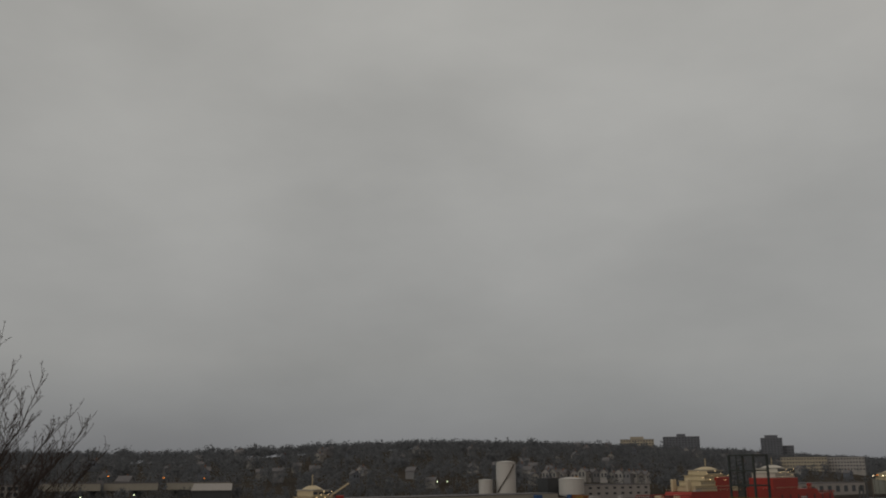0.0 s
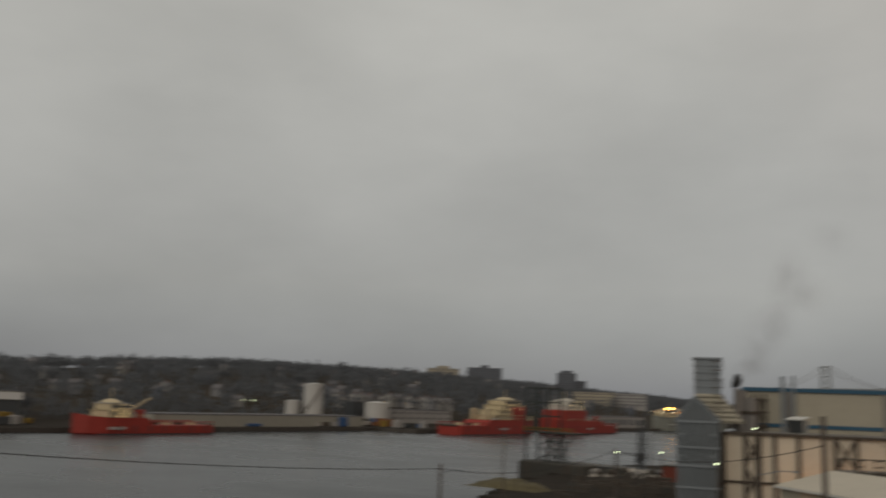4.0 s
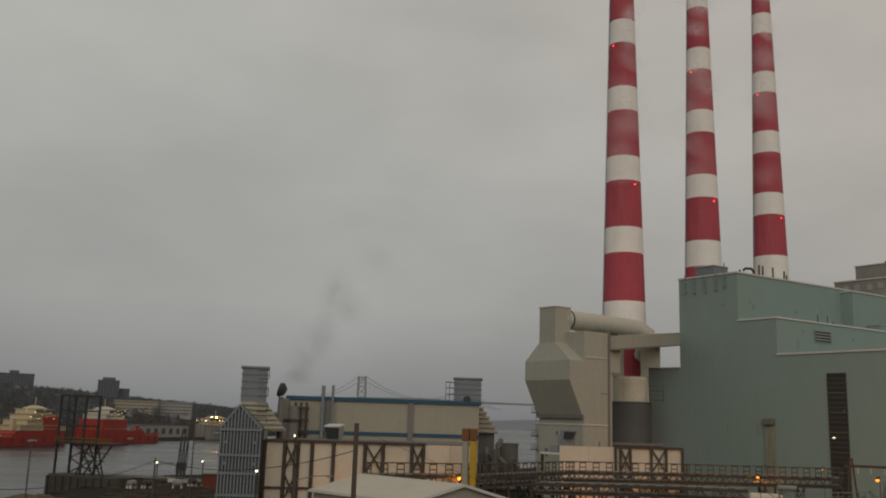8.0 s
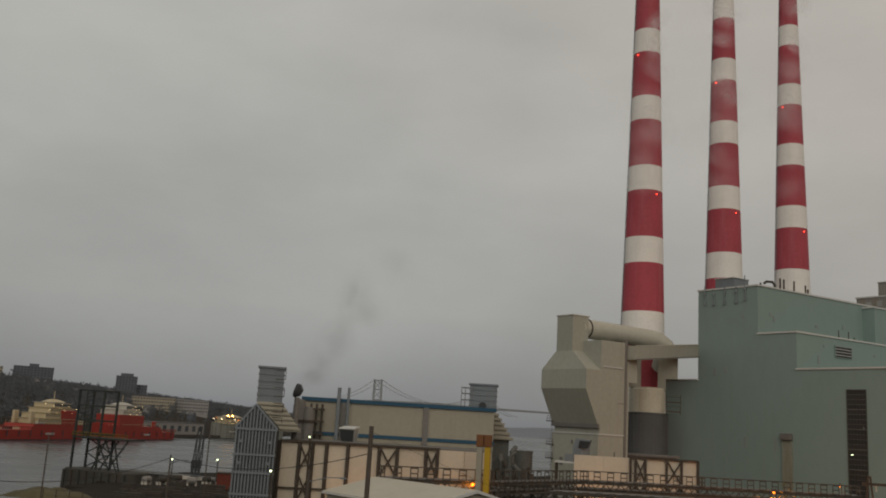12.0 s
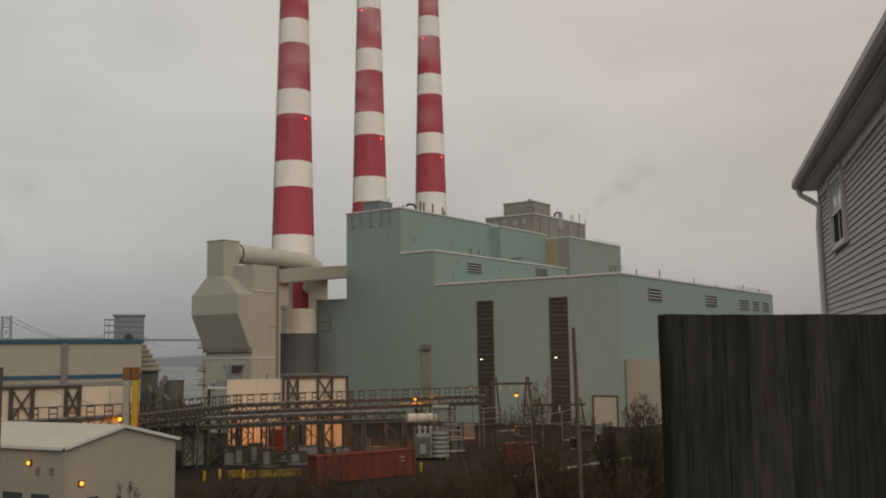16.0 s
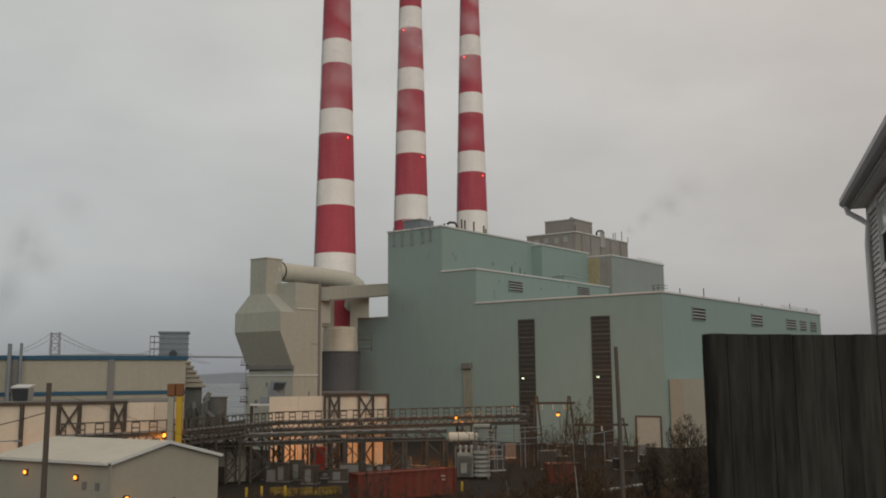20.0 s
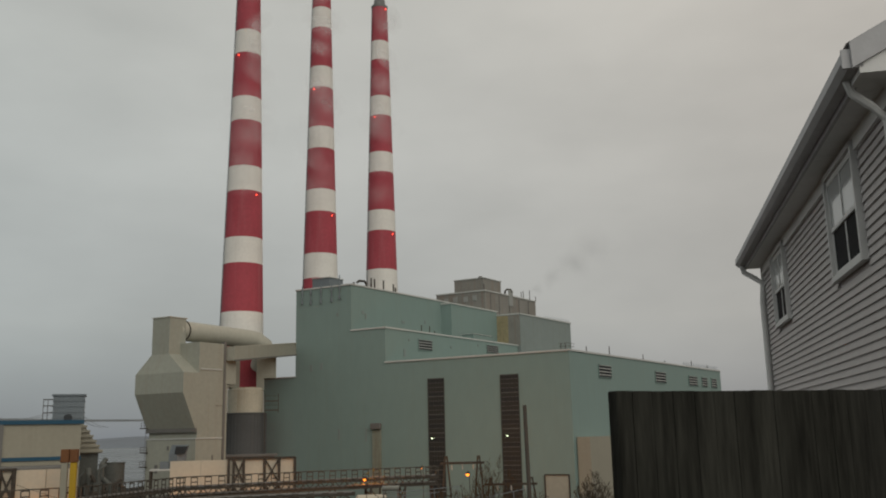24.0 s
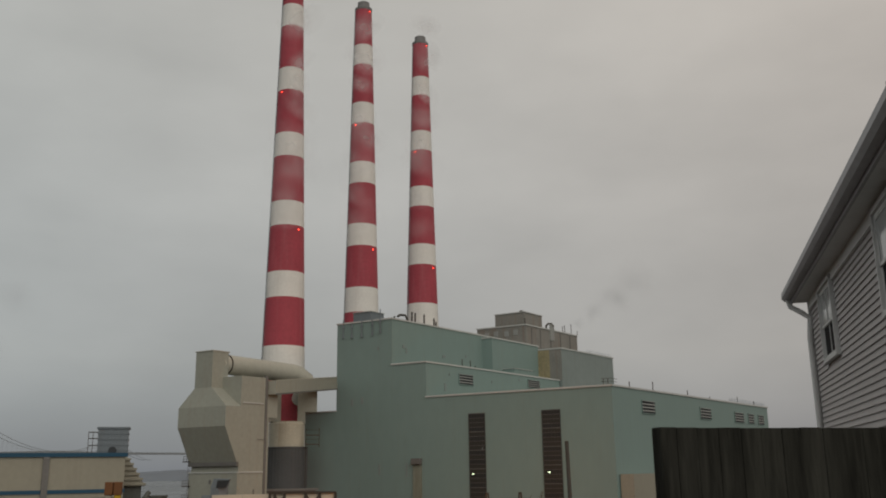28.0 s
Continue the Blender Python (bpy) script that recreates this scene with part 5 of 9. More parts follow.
loft(bm, [rect(-1.8, 1.8, -1.1, 1.1, 0), rect(-2.0, 2.0, -1.3, 1.3, 2.5)])
part("bin", bm, M_CONTAINER, con2, local=True)
part("rim", box(NEWBM(), -2.1, 2.1, -1.4, 1.4, 2.5, 2.65), M_CONTAINER, con2, local=True)

# transformer and vessel
M_TRAFO = material("weathered_transformer_paint", (0.2, 0.2, 0.175), 0.65, grain=4, vary=0.2, streak=0.4, streak_color=(0.1, 0.07, 0.045))
tr = thing("transformer", polar(8.35, 133), -8, label="grey oil transformer with cooling fins and bushings", category="transformer")
part("tank", box(NEWBM(), -1.7, 0.6, -1.2, 1.2, 0.3, 3.6), M_TRAFO, tr, local=True, bevel=0.08)
for k in range(6):
    part("cooling_drum", lathe(NEWBM(), 1.75, -0.6 + 0.02 * k, [(1.25, 0.4 + k * 0.62), (1.32, 0.5 + k * 0.62), (1.25, 0.8 + k * 0.62), (0.95, 0.92 + k * 0.62)], 14), M_TRAFO, tr, local=True)
for k in range(7):
    part("fin", box(NEWBM(), -1.6 + k * 0.32, -1.5 + k * 0.32, -1.75, -1.2, 0.6, 3.3), M_PIPE, tr, local=True)
for x, y in ((-1.2, 0), (-0.4, 0), (0.4, 0), (1.4, -0.4)):
    bm = NEWBM()
    prof = [(0.12, 3.6)]
    for k in range(6):
        prof += [(0.2, 3.7 + k * 0.18), (0.1, 3.8 + k * 0.18)]
    lathe(bm, x, y, prof, 10)
    part("bushing", bm, M_CONC, tr, local=True)
part("conservator", tube(NEWBM(), [(0.7, 0.8, 7.3), (3.1, 0.8, 7.3)], 0.36, 12), M_TRAFO, tr, local=True, smooth=True)
for x in (0.9, 2.9):
    part("conservator_leg", box(NEWBM(), x - 0.09, x + 0.09, 0.7, 0.9, 0, 7.0), M_PIPE, tr, local=True)
for k in range(9):
    z = 3.9 + 0.36 * k
    part("busbar", box(NEWBM(), 0.4 + 0.25 * (k % 3), 2.9 - 0.2 * (k % 4), -0.9 + 0.15 * k, -0.82 + 0.15 * k, z, z + 0.07), M_PIPE, tr, local=True)
for k in range(5):
    part("riser", box(NEWBM(), 0.7 + 0.5 * k, 0.78 + 0.5 * k, -0.6 + 0.2 * k, -0.52 + 0.2 * k, 3.4, 5.2 + 0.4 * (k % 3)), M_PIPE, tr, local=True)
bm = NEWBM()
for x in (-1.9, 2.7):
    for y in (-1.5, 1.5):
        beam(bm, (x, y, 0), (x, y, 4.4), 0.14)
for z in (2.2, 4.4):
    beam(bm, (-1.9, -1.5, z), (2.7, -1.5, z), 0.12)
    beam(bm, (-1.9, 1.5, z), (2.7, 1.5, z), 0.12)
part("guard_frame", bm, M_PIPE, tr, local=True)
rnd = random.Random(17)
for k in range(9):
    x, y = rnd.uniform(-1.9, 3.6), rnd.uniform(-0.8, 1.2)
    z0, z1 = rnd.uniform(3.2, 4.2), rnd.uniform(4.6, 6.6)
    part("cable_riser", tube(NEWBM(), [(x, y, z0), (x + rnd.uniform(-0.1, 0.1), y, z1), (x + rnd.uniform(-0.9, 0.9), y + 0.3, z1 + 0.25)], 0.05, 5), M_STEEL, tr, local=True)
for z, x0, x1 in ((5.0, 2.2, 4.6), (4.1, 2.0, 4.9), (3.2, 2.9, 5.0), (5.9, 0.9, 3.6)):
    part("bus_arm", beam(NEWBM(), (x0, -1.1, z), (x1, -0.9, z), 0.12, 0.18), M_TRAFO, tr, local=True)
part("control_box", box(NEWBM(), -1.2, -0.3, -1.95, -1.75, 0.9, 2.3), M_TRAFO, tr, local=True, bevel=0.04)
ves = thing("pressure_vessel", polar(7.98, 138), -6, label="pale horizontal pressure vessel lit orange by a lamp", category="tank")
part("shell", tube(NEWBM(), [(-2.25, 0, 5.5), (-2.0, 0, 5.5), (2.0, 0, 5.5), (2.25, 0, 5.5)], [0.45, 0.74, 0.74, 0.45], 18), M_PANEL, ves, smooth=True, local=True)
bm = NEWBM()
for x in (-1.3, 1.3):
    for y in (-0.5, 0.5):
        beam(bm, (x, y, 0), (x, y, 4.9), 0.2)
    beam(bm, (x, -0.6, 5.0), (x, 0.6, 5.0), 0.25)
beam(bm, (-1.3, -0.5, 0.4), (1.3, -0.5, 4.6), 0.12)
part("stand", bm, M_STEEL, ves, local=True)

# bus pipes from the transformer to the gantries
bus = thing("bus_pipe_run", polar(11.2, 147), label="grey bus pipes on thin posts from the transformer to the gantries", category="bus pipe")
for k, (e0, e1, a0, a1) in enumerate(((-3.35, -3.05, 9.4, 13.6), (-3.6, -3.3, 9.3, 13.2), (-3.9, -3.7, 9.6, 14.8), (-4.25, -4.05, 9.6, 14.4), (-3.75, -3.2, 15.0, 17.9))):
    p, q_ = polar(a0, 138 + k, 14.5 + (138 + k) * math.tan(radians(e0))), polar(a1, 156 + k, 14.5 + (156 + k) * math.tan(radians(e1)))
    part("bus_pipe", tube(NEWBM(), [p, p.lerp(q_, 0.5), q_], 0.06, 6), M_STEEL_GREY, bus)
    for t in (0.15, 0.55, 0.9):
        c = p.lerp(q_, t)
        part("post", beam(NEWBM(), (c.x, c.y, 0), (c.x, c.y, c.z), 0.1), M_STEEL_GREY, bus)

# substation A-frames
def a_frame(az0, az1, d, z, label):
    a, b = polar(az0, d), polar(az1, d)
    r = (b - a).normalized()
    o = thing("a_frame_gantry", (a + b) / 2, label=label, category="gantry", group="substation gantries")
    for p in (a, b):
        for off in (-1.1, 1.1):
            bm = NEWBM()
            beam(bm, p + r * off, p + r * off * 0.12 + Vector((0, 0, z)), 0.3)
            part("leg", bm, M_STEEL, o)
        bm = NEWBM()
        beam(bm, p + r * -0.7 + Vector((0, 0, z * 0.4)), p + r * 0.7 + Vector((0, 0, z * 0.4)), 0.2)
        part("tie", bm, M_STEEL, o)
    bm = NEWBM()
    beam(bm, a + Vector((0, 0, z - 1.2)) - r, b + Vector((0, 0, z - 1.2)) + r, 0.3, 0.4)
    part("crossbeam", bm, M_STEEL, o)
    for k in range(3):
        c = a.lerp(b, (k + 0.5) / 3) + Vector((0, 0, z - 1.4))
        prof = []
        for j in range(5):
            prof += [(0.07, -j * 0.2), (0.16, -j * 0.2 - 0.1)]
        bm = lathe(NEWBM(), 0, 0, prof[::-1], 8)
        bm.transform(Matrix.Translation(c))
        part("insulator", bm, M_CONC, o)
    return o


a_frame(12.6, 14.6, 160, 11.0, "dark steel A-frame gantry in the substation")
a_frame(15.3, 17.8, 166, 7.0, "low dark steel gantry behind the utility pole")
rng = random.Random(9)
for k in range(16):
    az, d = rng.uniform(9.6, 19.5), rng.uniform(140, 168)
    c = polar(az, d)
    o = thing("switchgear_cabinet", c, rng.uniform(-15, 15), label="grey steel switchgear cabinet in the substation", category="cabinet", group="switchgear")
    w, hh = rng.uniform(0.5, 1.2), rng.uniform(1.6, 3.2)
    part("body", box(NEWBM(), -w, w, -0.6, 0.6, 0.2, hh), rng.choice((M_PIPE, M_STEEL, M_STEEL)), o, local=True)
    part("roof", box(NEWBM(), -w - 0.1, w + 0.1, -0.7, 0.7, hh, hh + 0.1), M_PIPE, o, local=True)
    part("plinth", box(NEWBM(), -w, w, -0.6, 0.6, 0, 0.2), M_CONC, o, local=True)
for k in range(22):
    az, d = rng.uniform(-4.6, 7), rng.uniform(126, 146)
    c = polar(az, d)
    w, hh = rng.uniform(0.4, 1.3), rng.uniform(1.0, 2.8)
    o = thing("equipment_skid", c, rng.uniform(-20, 20), label="equipment cabinet and pump skid under the pipe racks", category="equipment", group="yard equipment")
    part("body", box(NEWBM(), -w, w, -0.7, 0.7, 0.25, hh), rng.choice((M_PIPE, M_STEEL, M_STEEL, M_PIPE)), o, local=True, bevel=0.05)
    part("base", box(NEWBM(), -w - 0.1, w + 0.1, -0.8, 0.8, 0, 0.25), M_PIPE, o, local=True)
    part("door", box(NEWBM(), -w * 0.6, w * 0.2, -0.74, -0.68, 0.4, hh * 0.85), M_PIPE, o, local=True)
    part("cap", box(NEWBM(), -w - 0.06, w + 0.06, -0.76, 0.76, hh, hh + 0.08), M_STEEL, o, local=True)
o = thing("red_cabinet", polar(-0.9, 140), label="tall red equipment cabinet under the pipe rack", category="cabinet")
part("body", box(NEWBM(), -1.0, 1.0, -0.6, 0.6, 0.1, 4.2), material("signal_red_paint", (0.3, 0.035, 0.02), 0.5), o, local=True, bevel=0.05)
part("plinth", box(NEWBM(), -1.05, 1.05, -0.65, 0.65, 0, 0.1), M_CONC, o, local=True)
# yellow barriers and bollards
for az, d in ((-2.55, 117.0), (-1.65, 117.3), (-0.75, 117.0), (0.1, 117.6), (-3.4, 118.2)):
    o = thing("yellow_barrier", polar(az, d), 4, label="low dirty yellow traffic barrier block in the yard", category="barrier", group="yard barriers")
    bm = NEWBM()
    loft(bm, [[(x, y * 0.32, 0), (x, -y * 0.32, 0), (x, -y * 0.3, 0.25), (x, -y * 0.12, 0.5), (x, -y * 0.1, 0.95), (x, y * 0.1, 0.95), (x, y * 0.12, 0.5), (x, y * 0.3, 0.25)] for x, y in ((-0.85, 1), (0.85, 1))])
    part("block", bm, M_DULL_YELLOW, o, local=True, bevel=0.03)
    part("lifting_lug", box(NEWBM(), -0.12, 0.12, -0.03, 0.03, 0.95, 1.05), M_STEEL, o, local=True)
for az, d in ((-5.2, 116), (-4.3, 117), (-2.9, 116.5), (7.9, 118)):
    bm = lathe(NEWBM(), 0, 0, [(0.16, 0), (0.16, 1.2), (0.08, 1.3)], 10)
    bm.transform(Matrix.Translation(polar(az, d)))
    solo("bollard", bm, M_YELLOW, "yellow painted steel bollard", "bollard", "yard bollards", smooth=True)
bm = NEWBM()
for a, d0, b_, d1 in ((13.6, 112, 21.6, 136),):
    p, q = polar(a, d0), polar(b_, d1)
    beam(bm, p + Vector((0, 0, 0.1)), q + Vector((0, 0, 0.1)), 0.3, 0.24)
tagged(new("kerb", finish("kerb", bm, M_DULL)), "pale concrete kerb round the yard", "kerb", kind="structure")


# ---- utility poles and overhead wires ----
def utility_pole(az, d, ztop, label, r=0.16, lean=0.0, light_arm=0):
    p = polar(az, d)
    zb = land(p.x, p.y) - 0.3
    o = thing("utility_pole", (p.x, p.y, zb), label=label, category="utility pole", group="wooden poles")
    part("shaft", tube(NEWBM(), [(lean, 0, 0), (0, 0, ztop - zb)], [r * 1.25, r], 10), M_POLE, o, smooth=True, local=True)
    if light_arm:
        bm = NEWBM()
        z = ztop - zb - 1.0
        tube(bm, [(0, 0, z), (light_arm * 0.6, 0, z + 0.5), (light_arm, 0, z + 0.55)], 0.05, 6)
        part("arm", bm, M_STEEL_GREY, o, local=True)
        part("lamp_head", box(NEWBM(), light_arm - 0.1, light_arm + 0.5, -0.12, 0.12, z + 0.45, z + 0.6), M_STEEL_GREY, o, local=True, bevel=0.03)
    return o


utility_pole(-16.5, 78, 14.25, "dark wooden pole before the cream turbine building", 0.2)
utility_pole(17.55, 56, 16.2, "leaning weathered wooden utility pole before the turbine hall", 0.115, lean=0.22)
utility_pole(-35.1, 120, 10.7, "thin dark pole at the water's edge", 0.08)
utility_pole(-28.3, 110, 9.6, "thin dark lamp pole on the dark bank", 0.09, light_arm=1.8)
utility_pole(-26.2, 150, 13.2, "thin dark pole by the loading arms", 0.09)
utility_pole(-20.1, 88, 9.8, "dark wooden pole with a street lamp arm before the white wall", 0.16, light_arm=3.2)
utility_pole(-38.95, 96, 7.9, "short dark pole with a lamp arm on the bank", 0.14, light_arm=2.4)


def wire(points, sag, r=0.02, label="sagging black overhead cable"):
    bm = NEWBM()
    for a, b in zip(points, points[1:]):
        a, b = Vector(a), Vector(b)
        pts = []
        for k in range(13):
            t = k / 12
            p = a.lerp(b, t)
            p.z -= sag * 4 * t * (1 - t)
            pts.append(p)
        tube(bm, pts, r, 4)
    return solo("overhead_cable", bm, M_WIRE, label, "cable", "overhead cables")


wire([polar(-100, 60, 14.6), polar(-38.95, 96, 7.4), polar(-28.3, 110, 9.3), polar(-16.5, 78, 12.0)], 1.3, 0.035)
wire([polar(-16.5, 78, 13.8), polar(17.55, 56, 3.0)], 0.3, 0.012)

# ---- the fence beside the camera ----
FA, FB = polar(24.1, 5.05), polar(44.5, 6.85)
FTOP = 14.5 + 5.0 * math.tan(radians(2.43))
fdir = (FB - FA).normalized()
fence = thing("board_fence", (*FA[:2], FTOP - 1.95), math.degrees(math.atan2(fdir.y, fdir.x)), label="dark weathered close-boarded wooden fence", category="fence")
FL = (FB - FA).length
rng = random.Random(21)
for layer, y in ((0, 0.0), (1, 0.024)):
    x = 0.0 if layer == 0 else -0.05
    while x < FL:
        w = rng.uniform(0.118, 0.142)
        top = 1.95 + rng.uniform(-0.0025, 0.0015) - 0.004 * layer
        yy = y + rng.uniform(-0.0015, 0.0015)
        bm = box(NEWBM(), max(x, 0) + 0.0008, min(x + w, FL) - 0.0008, yy - 0.010, yy + 0.010, -0.4, top)
        part("board", bm, M_WOOD, fence, local=True, bevel=0.002)
        x += w
for z in (0.35, 1.0, 1.72):
    part("rail", box(NEWBM(), 0, FL, 0.036, 0.076, z - 0.045, z + 0.045), M_WOOD, fence, local=True)
for x in (0.02, FL * 0.99):
    part("post", box(NEWBM(), x - 0.045, x + 0.045, 0.078, 0.168, -0.5, 1.93), M_WOOD, fence, local=True, bevel=0.006)
part("end_post", box(NEWBM(), -0.10, -0.005, -0.02, 0.08, -0.5, 1.952), M_WOOD, fence, local=True, bevel=0.006)

# ---- the neighbouring house ----
HE = 2.62                                                      # eaves above the eye
EN, EF = polar(38.26, 2.56 * HE), polar(30.85, 5.75 * HE)      # eaves line, near and far end
hd = (EF - EN).normalized()
hin = Vector((hd.y, -hd.x, 0))                                 # into the house
EN, EF = EN + hin * 0.11, EF + hin * 0.11
ZE = 14.5 + HE - 0.1
house = thing("house", (*(EN.lerp(EF, 0.5) + hin * 4)[:2], 10.4), math.degrees(math.atan2(hd.y, hd.x)), label="two-storey house with grey-mauve vinyl siding and white trim", category="house")
HL = (EF - EN).length
OV = 0.275                                                     # overhang of the eaves
H = lambda u, b, z: Vector(((EN + hd * u + hin * b).x, (EN + hd * u + hin * b).y, z))
U0, U1 = 0.35, HL - 0.18                                       # wall ends along the eaves line
hp = lambda u0, u1, b0, b1: [H(u0, b0, 0), H(u1, b0, 0), H(u1, b1, 0), H(u0, b1, 0)]
part("wall_core", prism(NEWBM(), hp(U0, U1, OV + 0.03, OV + 7.5), 10.0, ZE - 0.05), M_VINYL, house)

def wall_u(az):
    """Where a bearing meets the wall, along the eaves line."""
    k = math.tan(radians(az))
    o = EN + hin * OV
    return (k * o.y - o.x) / (hd.x - k * hd.y)


def wall_z(az, el):
    p = H(wall_u(az), OV, 0)
    return 14.5 + math.hypot(p.x, p.y) * math.tan(radians(el))


WINS = [(wall_u(33.75), wall_u(33.0), wall_z(33.3, 6.05), wall_z(33.3, 10.4)), (wall_u(38.22), wall_u(36.46), wall_z(36.28, 8.14), wall_z(36.28, 14.05))]
# lapped siding courses, cut round the windows
course, z = 0.078, 12.4
while z < ZE - 0.1:
    spans, u = [], U0
    for w0, w1, za, zb in sorted(WINS):
        if za - 0.1 < z + course / 2 < zb + 0.1:
            spans.append((u, w0 - 0.02))
            u = w1 + 0.02
    spans.append((u, U1))
    for a, b in spans:
        bm = NEWBM()
        v = [bm.verts.new(p) for p in (H(a, OV - 0.004, z), H(b, OV - 0.004, z), H(b, OV + 0.016, z + course + 0.004), H(a, OV + 0.016, z + course + 0.004),
                                       H(a, OV + 0.028, z), H(b, OV + 0.028, z), H(b, OV + 0.028, z + course + 0.004), H(a, OV + 0.028, z + course + 0.004))]
        for f in ((0, 1, 2, 3), (7, 6, 5, 4), (0, 4, 5, 1), (1, 5, 6, 2), (2, 6, 7, 3), (3, 7, 4, 0)):
            bm.faces.new([v[i] for i in f])
        part("siding_course", bm, M_VINYL, house)
    z += course
part("corner_trim", prism(NEWBM(), hp(U1 - 0.02, U1 + 0.07, OV - 0.03, OV + 0.12), 10.4, ZE - 0.04), M_WHITE_TRIM, house, "white corner board")
part("corner_trim", prism(NEWBM(), hp(U0 - 0.07, U0 + 0.02, OV - 0.03, OV + 0.12), 10.4, ZE - 0.04), M_WHITE_TRIM, house, "white corner board")
part("frieze", prism(NEWBM(), hp(U0, U1, OV - 0.02, OV + 0.03), ZE - 0.16, ZE - 0.02), M_SOFFIT, house)
n = 46
for k in range(n):
    a, b = max(HL * k / n, 0.12), max(HL * (k + 1) / n, 0.14)
    part("soffit_strip", prism(NEWBM(), hp(a + 0.004, b - 0.004, 0.05, OV + 0.05), ZE - 0.02, ZE - 0.005), M_SOFFIT, house)
part("fascia", prism(NEWBM(), hp(0.12, HL + 0.02, 0.02, 0.05), ZE - 0.03, ZE + 0.17), M_GUTTER, house, "grey fascia board")
bm = NEWBM()
prof = [(-0.10, ZE + 0.15), (-0.11, ZE + 0.06), (-0.07, ZE + 0.015), (0.0, ZE + 0.01), (0.018, ZE + 0.01), (0.018, ZE + 0.15), (0.0, ZE + 0.15), (-0.0, ZE + 0.03), (-0.065, ZE + 0.035), (-0.095, ZE + 0.07), (-0.085, ZE + 0.15)]
loft(bm, [[H(0.12, b, z) for b, z in prof], [H(HL + 0.03, b, z) for b, z in prof]])
part("gutter", bm, M_GUTTER, house, "grey metal gutter")
bm = NEWBM()
tube(bm, [H(HL - 0.1, -0.03, ZE + 0.03), H(HL - 0.1, 0.0, ZE - 0.09), H(HL - 0.15, OV * 0.55, ZE - 0.2), H(HL - 0.2, OV - 0.02, ZE - 0.3), H(HL - 0.2, OV - 0.05, ZE - 0.6), H(HL - 0.2, OV - 0.05, 10.5)], 0.042, 8)
part("downpipe", bm, M_WHITE_TRIM, house, "white downpipe with an elbow", smooth=True)
bm = NEWBM()
tube(bm, [H(0.4, -0.03, ZE + 0.03), H(0.4, 0.0, ZE - 0.08), H(0.42, OV * 0.5, ZE - 0.19), H(0.44, OV - 0.04, ZE - 0.3), H(0.44, OV - 0.04, 10.5)], 0.034, 8)
part("downpipe", bm, M_WHITE_TRIM, house, "white downpipe with an elbow", smooth=True)
bm = NEWBM()
loft(bm, [[H(0.1, -0.07, ZE + 0.17), H(HL + 0.1, -0.07, ZE + 0.17), H(HL + 0.1, -0.07, ZE + 0.2), H(0.1, -0.07, ZE + 0.2)],
          [H(0.1, 4.0, ZE + 2.3), H(HL + 0.1, 4.0, ZE + 2.3), H(HL + 0.1, 4.0, ZE + 2.33), H(0.1, 4.0, ZE + 2.33)]])
part("roof", bm, M_SHINGLE, house, "dark shingled roof slope")
bm = NEWBM()
loft(bm, [[H(0.07, -0.05, ZE + 0.0), H(0.1, -0.05, ZE + 0.0), H(0.1, -0.05, ZE + 0.2), H(0.07, -0.05, ZE + 0.2)],
          [H(0.07, 4.0, ZE + 2.1), H(0.1, 4.0, ZE + 2.1), H(0.1, 4.0, ZE + 2.32), H(0.07, 4.0, ZE + 2.32)]])
part("gutter_end_cap", prism(NEWBM(), hp(0.1, 0.125, -0.112, 0.03), ZE + 0.01, ZE + 0.155), M_GUTTER, house)
part("eaves_return", prism(NEWBM(), hp(0.1, 0.4, 0.0, OV + 0.15), ZE - 0.035, ZE + 0.16), M_SOFFIT, house)
part("bargeboard", bm, M_GUTTER, house, "grey-white sloping bargeboard")
M_PANE = material("dark_insect_screen", (0.02, 0.021, 0.023), 0.9, grain=60, vary=0.2, spec=0.15)
# upper panes: the sky's reflection is put into a pale tint
M_PANE_SKY = glass("painted_sky_reflection_glass", (0.46, 0.47, 0.47), 0.05)


def sash_window(w0, w1, za, zb):
    o = thing("window", H((w0 + w1) / 2, OV, za))
    o.parent = house
    o.matrix_parent_inverse = world_pose(house).inverted()
    o.matrix_basis = pose(*H((w0 + w1) / 2, OV, za), 0, 0, math.degrees(math.atan2(hd.y, hd.x)))
    W, T = w1 - w0, zb - za
    h = W / 2
    bm = NEWBM()
    for x0, x1, z0, z1 in ((-h, -h + 0.042, 0, T), (h - 0.042, h, 0, T), (-h, h, T - 0.05, T), (-h - 0.02, h + 0.02, -0.015, 0.04)):
        box(bm, x0, x1, -0.012, 0.05, z0, z1)
    part("casing", bm, M_WHITE_TRIM, o, "white window casing", local=True)
    mid = T * 0.47
    for z0, z1, y in ((0.05, mid + 0.02, 0.0), (mid - 0.02, T - 0.08, -0.018 + 0.03)):
        bm = NEWBM()
        for x0, x1, a, b in ((-h + 0.05, -h + 0.085, z0, z1), (h - 0.085, h - 0.05, z0, z1), (-h + 0.05, h - 0.05, z0, z0 + 0.035), (-h + 0.05, h - 0.05, z1 - 0.035, z1), (-0.015, 0.015, z0, z1)):
            box(bm, x0, x1, y - 0.012, y + 0.012, a, b)
        part("sash", bm, M_WHITE_TRIM, o, "white sash with one upright bar", local=True)
        for x0, x1 in ((-h + 0.085, -0.015), (0.015, h - 0.085)):
            part("pane", box(NEWBM(), x0, x1, y - 0.003, y + 0.003, z0 + 0.035, z1 - 0.035), M_PANE_SKY if z1 > mid + 0.1 else M_PANE, o, local=True)
    return o


for w in WINS:
    sash_window(*w)


